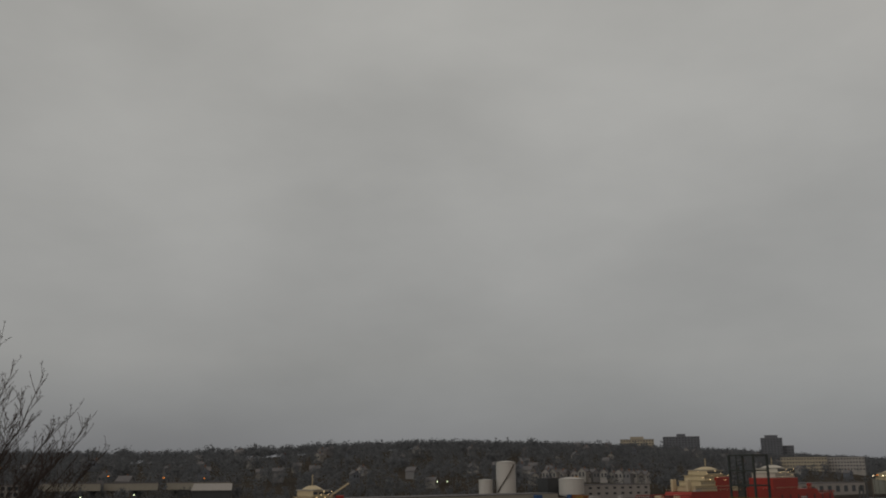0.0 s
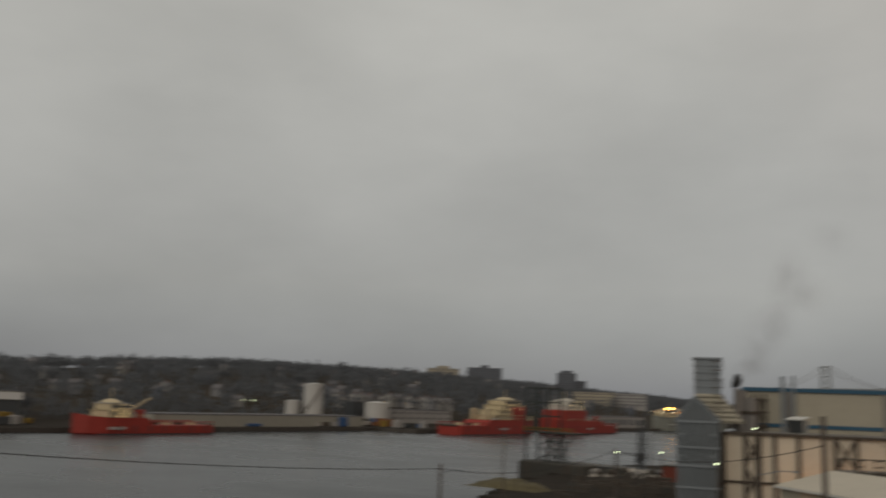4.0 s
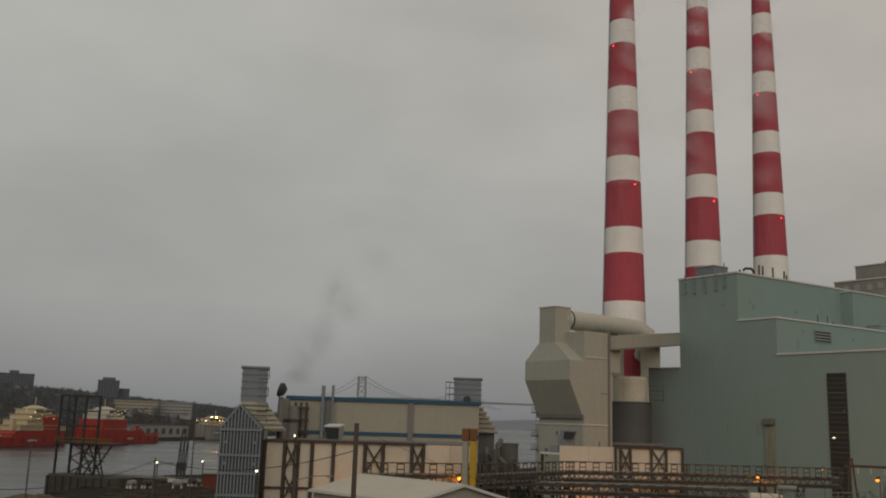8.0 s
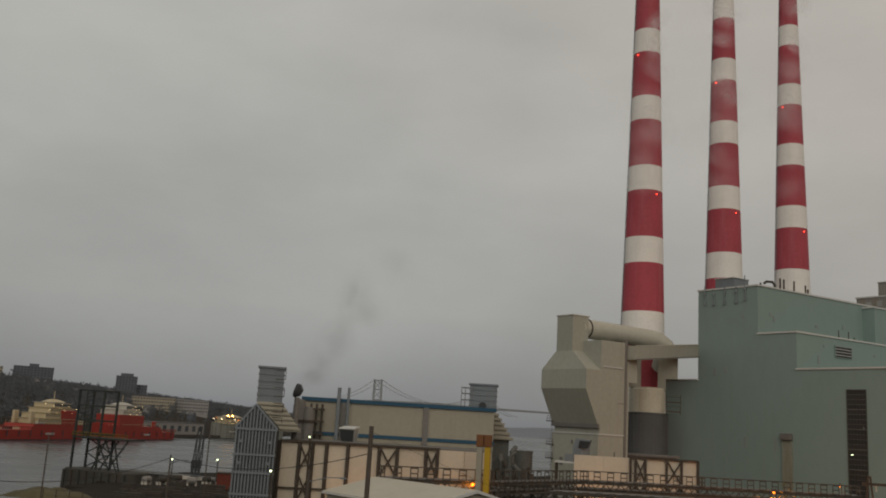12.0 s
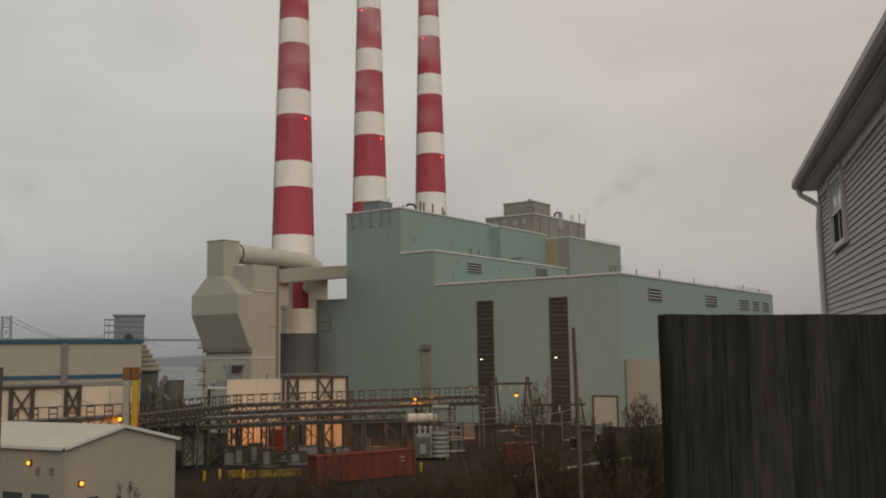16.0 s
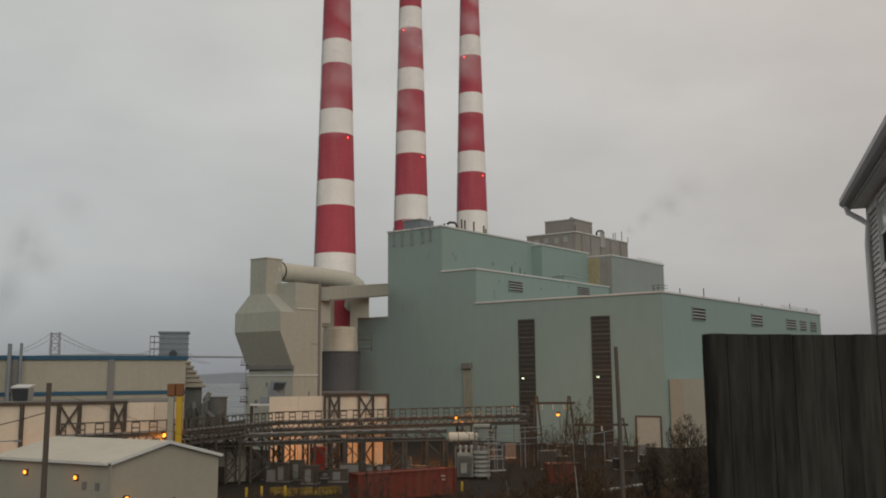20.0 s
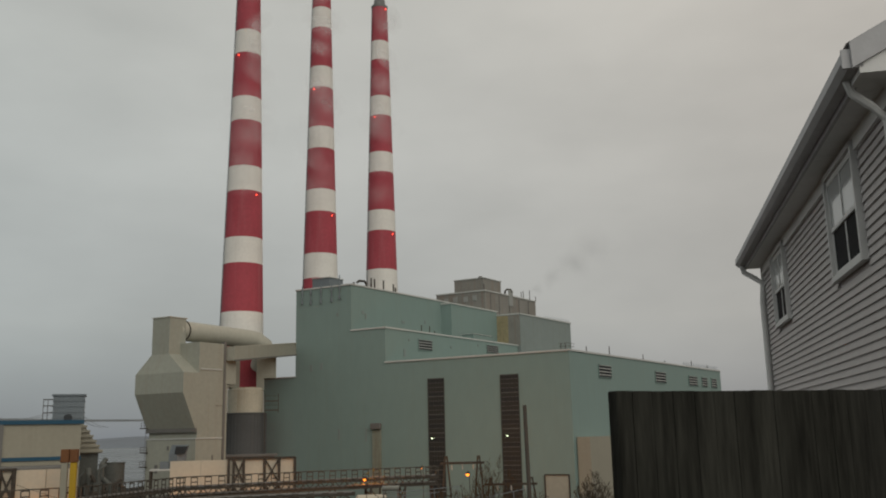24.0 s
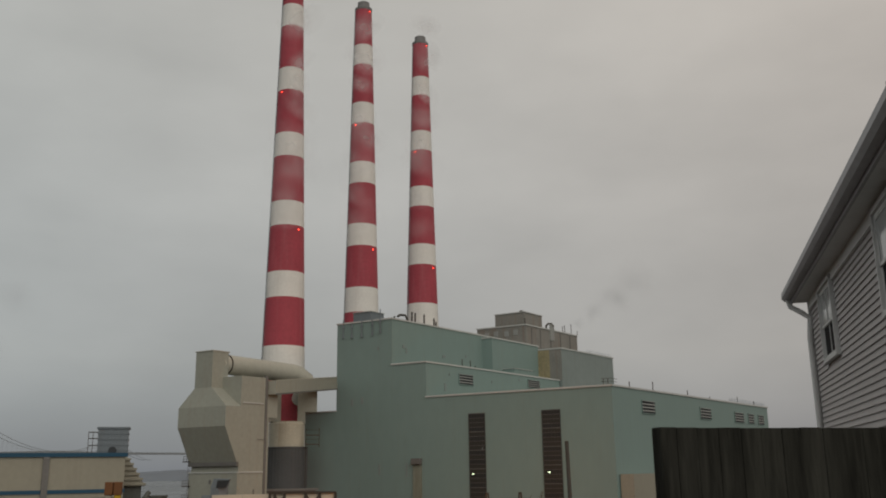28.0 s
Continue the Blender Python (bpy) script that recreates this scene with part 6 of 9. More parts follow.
# ---- bare trees and scrub ----
def grow(bm_big, bm_fine, p, d, length, r, depth, rnd, spread=0.55, rise=0.12, split=2.4, thin=0.012):
    """A limb that bends, throws side shoots and forks."""
    steps = 4 if depth > 1 else 3
    pts, rad = [p.copy()], [r]
    q, dd = p.copy(), d.copy()
    for k in range(steps):
        dd = (dd + Vector((rnd.gauss(0, 0.11), rnd.gauss(0, 0.11), rnd.gauss(rise * 0.5, 0.07)))).normalized()
        q = q + dd * length / steps
        pts.append(q.copy())
        rad.append(max(r * (1 - 0.3 * (k + 1) / steps), thin * 0.7))
    tube(bm_big if r > thin * 2.6 else bm_fine, pts, rad, 6 if r > 0.05 else 4 if r > 0.02 else 3)
    if depth <= 0:
        return
    kids = int(split + rnd.random() * 1.3)
    for k in range(kids):
        t = rnd.uniform(0.3, 1.0) if k else 1.0
        i = min(int(t * steps), steps - 1)
        base = pts[i].lerp(pts[i + 1], t * steps - i) if t < 1 else pts[-1]
        out = Vector((rnd.gauss(0, 1), rnd.gauss(0, 1), rnd.gauss(0, 0.5)))
        out = (out - dd * out.dot(dd)).normalized()
        nd = (dd + out * rnd.uniform(0.6, 1.3) * spread * (1.0 if k else 0.5) + Vector((0, 0, rise))).normalized()
        grow(bm_big, bm_fine, base, nd, length * (rnd.uniform(0.74, 0.86) if k == 0 else rnd.uniform(0.6, 0.82)), max(rad[-1] * rnd.uniform(0.6, 0.85), thin), depth - 1, rnd, spread, rise, split, thin)


def bare_tree(name, at, stems, length, r, depth, seed, label, group="", spread=0.5, rise=0.14, split=2.4, lean=(), mats=None, thin=0.012):
    rnd = random.Random(seed)
    o = thing(name, at, label=label, category="tree" if "tree" in name else "shrub", group=group)
    big, fine = NEWBM(), NEWBM()
    for k in range(stems):
        if lean:
            d = Vector(lean[k % len(lean)]).normalized()
        else:
            a = 2 * math.pi * (k + rnd.random() * 0.6) / stems
            t = rnd.uniform(0.15, 0.5) if stems > 1 else 0.05
            d = Vector((math.cos(a) * t, math.sin(a) * t, 1)).normalized()
        grow(big, fine, Vector((rnd.uniform(-r, r), rnd.uniform(-r, r), -0.3)), d, length, r * rnd.uniform(0.8, 1.1), depth, rnd, spread, rise, split, thin)
    part("trunk", big, (mats or (M_BARK, M_TWIG))[0], o, local=True, smooth=True)
    if fine.verts:
        part("crown", fine, (mats or (M_BARK, M_TWIG))[1], o, local=True)
    return o



def twig(bm, p, d, L, r, rnd, bend):
    """One slender shoot that turns upwards."""
    pts, q, dd = [p.copy()], p.copy(), d.copy()
    for k in range(3):
        dd = (dd + Vector((rnd.gauss(0, 0.09), rnd.gauss(0, 0.09), bend + rnd.gauss(0, 0.06)))).normalized()
        q = q + dd * L / 3
        pts.append(q.copy())
    tube(bm, pts, [r, r * 0.85, r * 0.7, r * 0.45], 3)
    return pts, dd


def limb(big, fine, p, d, L, r, rnd, shoots, bend=0.05, sub_len=0.3, fork=2, thin=0.006):
    """A long limb with shoots along it, each shoot carrying twigs of its own."""
    n = 8
    pts, dirs, q, dd = [p.copy()], [d.copy()], p.copy(), d.copy()
    for k in range(n):
        dd = (dd + Vector((rnd.gauss(0, 0.08), rnd.gauss(0, 0.08), bend + rnd.gauss(0, 0.06)))).normalized()
        q = q + dd * L / n
        pts.append(q.copy())
        dirs.append(dd.copy())
    tube(big, pts, [max(r * (1 - 0.9 * k / n), thin) for k in range(n + 1)], 6)
    for k in range(shoots):
        t = 0.34 + 0.66 * (k + rnd.random()) / shoots
        i = min(int(t * n), n - 1)
        base, ax = pts[i].lerp(pts[i + 1], t * n - i), dirs[i + 1]
        out = Vector((rnd.gauss(0, 1), rnd.gauss(0, 1), rnd.gauss(0.25, 0.8)))
        out = (out - ax * out.dot(ax)).normalized()
        sl = L * sub_len * (1.15 - 0.75 * t) * rnd.uniform(0.7, 1.3)
        sp, sd = twig(fine, base, (ax + out * rnd.uniform(0.45, 0.85)).normalized(), sl, max(r * (1 - 0.85 * t) * 0.5, thin), rnd, bend * 1.5)
        for m in range(fork + int(rnd.random() * 2)):
            o2 = Vector((rnd.gauss(0, 1), rnd.gauss(0, 1), rnd.gauss(0.3, 0.8)))
            o2 = (o2 - sd * o2.dot(sd)).normalized()
            j = rnd.choice((1, 2, 2, 3))
            tp, td = twig(fine, sp[j], (sd + o2 * rnd.uniform(0.4, 0.8)).normalized(), sl * rnd.uniform(0.4, 0.7), thin, rnd, bend * 2)
            o3 = Vector((rnd.gauss(0, 1), rnd.gauss(0, 1), rnd.gauss(0.3, 0.8)))
            twig(fine, tp[2], (td + (o3 - td * o3.dot(td)).normalized() * 0.6).normalized(), sl * rnd.uniform(0.2, 0.35), thin * 0.8, rnd, bend * 2)


def place_tree(az, d, label):
    p = polar(az, d)
    return thing("maple_tree", (p.x, p.y, land(p.x, p.y)), -az, label=label, category="tree", group="bare trees"), land(p.x, p.y)


def cane(out, pts, radii, seg=3):
    """Adds a slender tapering stick to the lists of vertices and faces."""
    V, F = out
    d = (pts[-1] - pts[0]).normalized()
    side = d.cross(Vector((0.31, 0.22, 0.92)))
    side = side.normalized() if side.length > 1e-3 else Vector((1, 0, 0))
    up = side.cross(d)
    b = len(V)
    for p, r in zip(pts, radii):
        for j in range(seg):
            a = 2 * math.pi * j / seg
            q = p + (side * math.cos(a) + up * math.sin(a)) * r
            V.append((q.x, q.y, q.z))
    for k in range(len(pts) - 1):
        for j in range(seg):
            i, n = b + k * seg, (j + 1) % seg
            F.append((i + j, i + n, i + seg + n, i + seg + j))


def sticks(name, out, mat, parent):
    me = bpy.data.meshes.new(name)
    me.from_pydata(out[0], [], out[1])
    me.materials.append(mat)
    ob = new(name, me)
    ob.parent = parent
    return ob


def shoot(out, p, d, L, r, rnd, lift, level, thin, steps=4):
    """A shoot that turns upwards, with pairs of finer shoots and knobbly buds."""
    pts, dirs, q, dd = [p.copy()], [d.copy()], p.copy(), d.copy()
    for k in range(steps):
        dd = (dd + Vector((rnd.gauss(0, 0.075), rnd.gauss(0, 0.075), lift * (1.1 - dd.z) + rnd.gauss(0, 0.05)))).normalized()
        q = q + dd * (L / steps)
        pts.append(q.copy())
        dirs.append(dd.copy())
    cane(out, pts, [max(r * (1 - 0.62 * k / steps), thin * 0.75) for k in range(steps + 1)], 4 if r > thin * 2.5 else 3)
    if level == 0:
        for k in range(2 + int(rnd.random() * 3)):
            t = rnd.uniform(0.3, 1.0) * steps
            i = min(int(t), steps - 1)
            b = pts[i].lerp(pts[i + 1], t - i)
            o = Vector((rnd.gauss(0, 1), rnd.gauss(0, 1), rnd.gauss(0.6, 0.5))).normalized()
            e = (dirs[i] * 0.7 + o).normalized()
            l = thin * rnd.uniform(5, 11)
            cane(out, [b, b + e * l * 0.6, b + e * l], [thin * 0.7, thin * 0.7, thin * 1.25], 3)
        return
    count = 4 + int(rnd.random() * 3) if level == 1 else 7 + int(rnd.random() * 4)
    turn = rnd.uniform(0, 6.28)
    for k in range(count):
        t = (0.22 + 0.76 * (k + rnd.random() * 0.7) / count) * steps
        i = min(int(t), steps - 1)
        b, ax = pts[i].lerp(pts[i + 1], t - i), dirs[i + 1]
        turn += 2.4 + rnd.gauss(0, 0.4)
        u = ax.cross(Vector((0.1, 0.2, 1))).normalized()
        v = ax.cross(u)
        o = u * math.cos(turn) + v * math.sin(turn)
        o.z = abs(o.z) * 0.7 + 0.1
        e = (ax + o * rnd.uniform(0.55, 1.15)).normalized()
        frac = t / steps
        shoot(out, b, e, L * rnd.uniform(0.42, 0.74) * (1.1 - 0.5 * frac), max(r * 0.55 * (1 - 0.5 * frac), thin), rnd, lift * 1.3, level - 1, thin, 3 if level == 1 else 4)


def bough(big, fine, a, m, c, r0, r1, rnd, count, sub, thin, lift, first=0.3):
    """A limb bent from a past m to c, set with shoots that all turn up."""
    a, m, c = Vector(a), Vector(m), Vector(c)
    ctrl = m * 2 - (a + c) * 0.5
    n = 14
    pts = []
    for k in range(n + 1):
        t = k / n
        p = a * (1 - t) ** 2 + ctrl * (2 * t * (1 - t)) + c * t * t
        w = 0.012 * (c - a).length * min(1.0, 4 * t * (1 - t) + 0.2)
        pts.append(p + Vector((rnd.gauss(0, w), rnd.gauss(0, w), rnd.gauss(0, w))))
    cane(big, pts, [max(r0 + (r1 - r0) * (k / n) ** 0.8, thin) for k in range(n + 1)], 7)
    L = (c - a).length
    turn = rnd.uniform(0, 6.28)
    for k in range(count):
        t = (first + (1 - first) * (k + rnd.random() * 0.8) / count) * n
        i = min(int(t), n - 1)
        b, ax = pts[i].lerp(pts[i + 1], t - i), (pts[i + 1] - pts[i]).normalized()
        turn += 2.3 + rnd.gauss(0, 0.5)
        u = ax.cross(Vector((0.1, 0.2, 1))).normalized()
        v = ax.cross(u)
        o = u * math.cos(turn) + v * math.sin(turn)
        o.z = o.z * 0.6 + 0.22
        frac = t / n
        e = (ax + o * rnd.uniform(0.5, 0.95)).normalized()
        shoot(fine, b, e, sub * rnd.uniform(0.55, 1.15) * (1.12 - 0.55 * frac), max((r0 + (r1 - r0) * frac) * 0.3, thin * 1.2), rnd, lift, 1, thin)
    shoot(fine, pts[-1], (pts[-1] - pts[-2]).normalized(), sub * 0.6, r1, rnd, lift, 1, thin)


# the many-stemmed maple: stems fan out from one foot into a lobed round head
ta, ga = place_tree(-81.9, 28, "bare many-stemmed maple tree on the slope above the harbour")
big, fine = ([], []), ([], [])
rnd = random.Random(14)
FOOT = 14.5 - ga
for az, el, y in ((-81.0, 9.3, 0.2), (-79.9, 8.9, -0.9), (-78.8, 8.5, 0.6), (-77.3, 7.8, -0.3), (-76.0, 6.4, 0.8), (-74.7, 5.5, -0.5), (-73.2, 4.0, 0.3), (-72.3, 3.3, -0.2), (-77.6, 4.9, -1.6),
                  (-81.8, 8.0, -1.2), (-82.9, 7.5, 0.9), (-84.1, 7.8, -0.2), (-85.0, 7.2, 1.0), (-86.1, 6.9, -0.8), (-87.3, 6.1, 0.4), (-88.9, 6.1, -0.4), (-89.2, 4.2, 0.6), (-83.4, 5.4, 2.0), (-80.3, 5.9, -2.0),
                  (-85.6, 4.6, -1.8), (-79.0, 6.2, 1.9), (-75.2, 3.2, 1.2), (-87.7, 3.3, 1.3), (-82.0, 6.4, 1.6), (-90.3, 2.6, 0.0), (-71.4, 1.6, 0.2)):
    x, z = 28 * 0.97 * math.tan(radians(az + 81.9)), FOOT + 28 * math.tan(radians(el - 1.75))
    bough(big, fine, (x * 0.06 + rnd.uniform(-0.2, 0.2), y * 0.15, -0.3), (x * 0.5 + rnd.uniform(-0.15, 0.15), y * 0.6, z * 0.5), (x - 0.15, y, z), rnd.uniform(0.07, 0.1), 0.014, rnd, 25, 1.7, 0.0086, 0.24, 0.3)
    x, y, z = x * rnd.uniform(0.75, 0.98) + rnd.uniform(-0.4, 0.4), rnd.uniform(-2, 2), z * rnd.uniform(0.8, 0.97)
    bough(big, fine, (x * 0.1, y * 0.2, -0.3), (x * 0.45, y * 0.6, z * 0.5), (x - 0.15, y, z), rnd.uniform(0.05, 0.075), 0.012, rnd, 21, 1.6, 0.0086, 0.26, 0.3)
sticks("trunk", big, M_BARK, ta)
sticks("crown", fine, M_TWIG, ta)
# the large maple whose long limbs sweep out and turn up
tb, gb = place_tree(-109.6, 12.5, "large bare maple tree with long sweeping limbs")
big, fine = ([], []), ([], [])
rnd = random.Random(12)
cane(big, [Vector(p) for p in ((0, 0, -0.3), (0.05, 0, 1.5), (0, 0.1, 3.2), (0, 0.2, 4.6), (-0.1, 0.2, 6.2))], [0.26, 0.22, 0.2, 0.13, 0.05], 10)
for z0, m, c, r in ((2.9, (1.9, 0.1, 3.32), (4.55, 0.4, 4.3), 0.085), (3.1, (1.9, -0.5, 3.75), (4.2, -0.9, 4.85), 0.07), (3.3, (1.8, 0.6, 3.95), (4.0, 1.1, 4.85), 0.065), (3.6, (1.8, -0.2, 4.3), (3.7, -0.4, 5.3), 0.065), (3.8, (1.7, 0.5, 4.75), (3.3, 0.7, 5.55), 0.055),
                    (4.2, (1.6, -0.4, 5.2), (2.8, -0.5, 6.15), 0.055), (4.6, (1.4, 0.3, 5.75), (2.2, 0.3, 6.4), 0.045), (4.9, (1.2, -0.2, 6.0), (1.9, -0.3, 6.65), 0.045), (5.2, (0.9, 0.2, 6.2), (1.35, 0.2, 7.0), 0.04), (2.6, (2.0, 0.8, 2.9), (4.3, 1.4, 3.6), 0.06),
                    (3.0, (1.7, -1.1, 3.4), (3.4, -2.0, 4.3), 0.055), (3.4, (1.6, 1.3, 3.9), (3.2, 2.2, 4.6), 0.055), (3.2, (-1.6, 0.5, 3.9), (-3.4, 0.9, 4.9), 0.07), (4.0, (-1.2, -0.7, 4.9), (-2.6, -1.2, 6.0), 0.055), (5.4, (-0.4, 0.3, 6.2), (-0.7, 0.4, 7.1), 0.04)):
    c = Vector(m).lerp(Vector(c), 0.86)
    bough(big, fine, (0, 0.1, z0 - 0.12), Vector(m) - Vector((0, 0, 0.14)), c - Vector((0, 0, 0.16)), r * 0.6, 0.008, rnd, 25, 1.15, 0.004, 0.24, 0.25)
    y = rnd.choice((-1, 1)) * rnd.uniform(0.5, 1.1)
    e = Vector(m).lerp(c, rnd.uniform(0.35, 0.75)) + Vector((-0.2, y * 1.5, -0.2))
    bough(big, fine, (0, 0.1, z0 - 0.3), (Vector((0, 0, z0)) + e) * 0.5 + Vector((0, 0, -0.2)), e, r * 0.45, 0.007, rnd, 18, 1.0, 0.004, 0.26, 0.3)
sticks("trunk", big, M_BARK, tb)
sticks("crown", fine, M_TWIG, tb)

# scrub on the slope below the camera
rng = random.Random(33)
shrub_kinds = []
for k in range(4):
    o = thing("shrub", (0, 0, -500), label="leafless reddish scrub bush on the slope", category="shrub", group="scrub bushes")
    rnd = random.Random(70 + k)
    big, fine = ([], []), ([], [])
    for j in range(11):
        a, w = 2 * math.pi * (j + rnd.random()) / 11, rnd.uniform(0.2, 1.2)
        tip = Vector((math.cos(a) * w, math.sin(a) * w, rnd.uniform(1.6, 2.6) - 0.45 * w))
        bough(big, fine, (tip.x * 0.1, tip.y * 0.1, -0.15), tip * 0.5 + Vector((tip.x * 0.12, tip.y * 0.12, 0)), tip, 0.024, 0.009, rnd, 9, 0.75, 0.0085, 0.14, 0.25)
    sticks("trunk", big, M_BARK, o)
    sticks("crown", fine, M_SCRUB, o)
    shrub_kinds.append(o)
SHRUB_H = [max(v.co.z for c in o.children for v in c.data.vertices) for o in shrub_kinds]


def scrub(az, d, height, k):
    p = polar(az, d)
    src = shrub_kinds[k % 4]
    o = copy_thing(src, pose(p.x, p.y, land(p.x, p.y) - 0.1, 0, 0, rng.uniform(0, 360)))
    o.scale = [height / SHRUB_H[k % 4]] * 3
    return o


for k in range(46):
    az = rng.uniform(-7, 23) if k < 34 else rng.uniform(6, 23)
    d = rng.uniform(45, 88)
    p = polar(az, d)
    top = 14.5 - d * math.tan(radians(rng.uniform(6.0, 7.6) if az < 12 else rng.uniform(6.0, 7.8)))
    hh = top - land(p.x, p.y)
    if hh > 0.8:
        scrub(az, d, min(hh, 5.5), k)
for k in range(14):
    az, d = rng.uniform(9, 23), rng.uniform(84, 126)
    scrub(az, d, rng.uniform(1.0, 2.2), k)
for az, d, hh in ((14.3, 70, 7.6), (15.3, 74, 8.0), (16.1, 78, 6.4), (12.4, 80, 4.6), (18.2, 72, 4.6)):
    scrub(az, d, hh, int(az * 10))
for k in range(16):
    az, d = 15.8 + 7.4 * (k + rng.random()) / 16, rng.uniform(66, 92)
    p = polar(az, d)
    scrub(az, d, max(14.5 - d * math.tan(radians(rng.uniform(5.1, 6.3))) - land(p.x, p.y), 1.2), k)
for k in range(12):
    scrub(17.6 + 5.4 * (k + rng.random()) / 12, rng.uniform(128, 140), rng.uniform(1.8, 3.0), k)
for o in shrub_kinds:
    for c in list(o.children_recursive):
        bpy.data.objects.remove(c)
    bpy.data.objects.remove(o)
def round_head(name, az, d, el, half, stems, shoots, seed, label, group, low=0.45, mats=None, thin=0.0095):
    """A dense leafless crown whose many stems end on a dome."""
    p = polar(az, d)
    g = land(p.x, p.y)
    o = thing(name, (p.x, p.y, g), -az, label=label, category="tree" if "tree" in name else "shrub", group=group)
    top = 14.5 + d * math.tan(radians(el)) - g
    rnd = random.Random(seed)
    big, fine = ([], []), ([], [])
    for k in range(stems):
        a = -1 + 2 * (k + rnd.random()) / stems
        tip = Vector((a * half, rnd.uniform(-half, half) * 0.6, top * (low + (1 - low) * math.sqrt(max(0.0, 1 - a * a))) * rnd.uniform(0.85, 0.97)))
        base = Vector((a * half * 0.12, 0, -0.2))
        bough(big, fine, base, (base + tip) * 0.5 + Vector((tip.x * 0.1, tip.y * 0.1, 0)), tip, rnd.uniform(0.03, 0.055), 0.014, rnd, shoots, max(half * 0.75, 0.6), thin, 0.16, 0.4)
    sticks("trunk", big, mats[0], o)
    sticks("crown", fine, mats[1], o)
    return o


M_HEAD_TWIG = material("brown_grey_twigs", (0.085, 0.07, 0.052), 0.9, grain=12, vary=0.3, spec=0.05)
for az, d, el, half, seed in ((21.5, 60, -2.6, 1.35, 301), (19.5, 64, -4.1, 0.8, 302), (23.1, 57, -3.5, 0.8, 303)):
    round_head("small_tree", az, d, el, half, 22, 17, seed, "small dense round-headed bare tree beside the fence", "small bare trees", 0.62, (M_BARK, M_HEAD_TWIG), 0.013)
for az, d, el, half, seed in ((14.9, 74, -2.2, 1.2, 311), (13.6, 78, -3.6, 1.3, 312), (15.9, 80, -3.4, 1.1, 313), (12.4, 82, -4.6, 1.3, 314)):
    round_head("tall_shrub", az, d, el, half, 10, 10, seed, "tall leafless reddish-brown shrub in the scrub", "tall shrubs", 0.55, (M_BARK, M_SCRUB))
for az, d, el, half, seed in ((12.6, 150, -3.3, 2.2, 322), (14.9, 154, -1.9, 2.4, 323), (15.7, 156, -1.5, 2.6, 324), (16.6, 154, -2.9, 2.2, 325), (13.9, 148, -3.3, 2.6, 326), (17.9, 142, -3.6, 2.2, 327)):
    round_head("tall_shrub", az, d, el, half, 7, 8, seed, "tall leafless shrub lit orange among the switchgear", "tall shrubs", 0.5, (M_BARK, M_SCRUB), 0.017)
p = polar(14.95, 57)
bt = thing("birch_tree", (p.x, p.y, land(p.x, p.y)), -15, label="slim pale-barked bare birch among the scrub", category="tree", group="birches")
rnd = random.Random(91)
big, fine = NEWBM(), NEWBM()
zt = 14.5 + 57 * math.tan(radians(-2.6)) - land(p.x, p.y)
tube(big, [(0.15, 0, -0.3), (0.1, 0, zt * 0.25), (-0.02, 0, zt * 0.5), (-0.15, 0, zt * 0.72), (-0.2, 0, zt)], [0.07, 0.06, 0.04, 0.022, 0.008], 8)
for k in range(18):
    t = 0.35 + 0.6 * k / 18
    a = rnd.uniform(0, 6.28)
    limb(fine, fine, Vector((0.05 - 0.25 * t, 0, zt * t)), Vector((math.cos(a) * 0.7, math.sin(a) * 0.7, 1)).normalized(), zt * 0.34 * (1.15 - t), 0.02, rnd, 7, 0.02, 0.3, 2, 0.009)
part("trunk", big, M_BIRCH, bt, "pale birch bark", local=True, smooth=True)
part("crown", fine, M_SCRUB, bt, local=True)
p = polar(10.6, 100)
bare_tree("birch_tree", (p.x, p.y, 0), 1, 2.4, 0.09, 4, 92, "thin bare sapling at the yard edge", "", spread=0.35, rise=0.25, mats=(M_BIRCH, M_TWIG))

for az, d, el, half, seed in ((-4.2, 46, -7.0, 0.9, 331), (-1.6, 50, -5.5, 0.9, 332), (1.2, 44, -6.3, 0.8, 333), (2.6, 52, -4.9, 0.9, 334), (4.6, 48, -6.9, 0.9, 335), (6.4, 52, -6.6, 1.0, 336), (-9.5, 42, -7.2, 0.6, 337), (8.8, 55, -6.4, 1.0, 338)):
    round_head("bare_sapling", az, d, el, half, 5, 9, seed, "thin bare sapling on the slope below the camera", "saplings", 0.6, (M_BARK, M_TWIG))

# ---- loading berth ----
M_HULL_DARK = material("dark_dock_hull", (0.05, 0.05, 0.044), 0.8, vary=0.3, streak=0.3, streak_color=(0.14, 0.07, 0.04))
M_GRAVEL = material("yellow_gravel", (0.085, 0.075, 0.042), 0.95, grain=3, vary=0.3, bump=0.5)
dolphin = thing("mooring_platform", polar(-32.4, 205, -4), -14, label="dark rusty mooring platform standing in the harbour", category="platform")
bm = NEWBM()
prism(bm, [(-6, -2.5), (-5, -3.4), (11.5, -3.4), (13, -2), (13, 2), (11.5, 3.4), (-5, 3.4), (-6, 2.5)], -2, 5.9)
part("deck_block", bm, M_HULL_DARK, dolphin, local=True, bevel=0.2)
for k in range(9):
    x = -5 + 16.5 * k / 8
    bm = NEWBM()
    tube(bm, [(x, -3.6, -1), (x, -3.6, 5.6)], 0.3, 8)
    part("fender_post", bm, M_HULL_DARK, dolphin, local=True)
M_TOWER = material("greenish_black_steel", (0.032, 0.039, 0.037), 0.75, grain=5, vary=0.3, streak=0.2, streak_color=(0.09, 0.06, 0.03))
tower = thing("loading_tower", polar(-32.7, 205, -0.8), -10, label="dark open steel loading tower with a yellow-railed landing", category="tower")
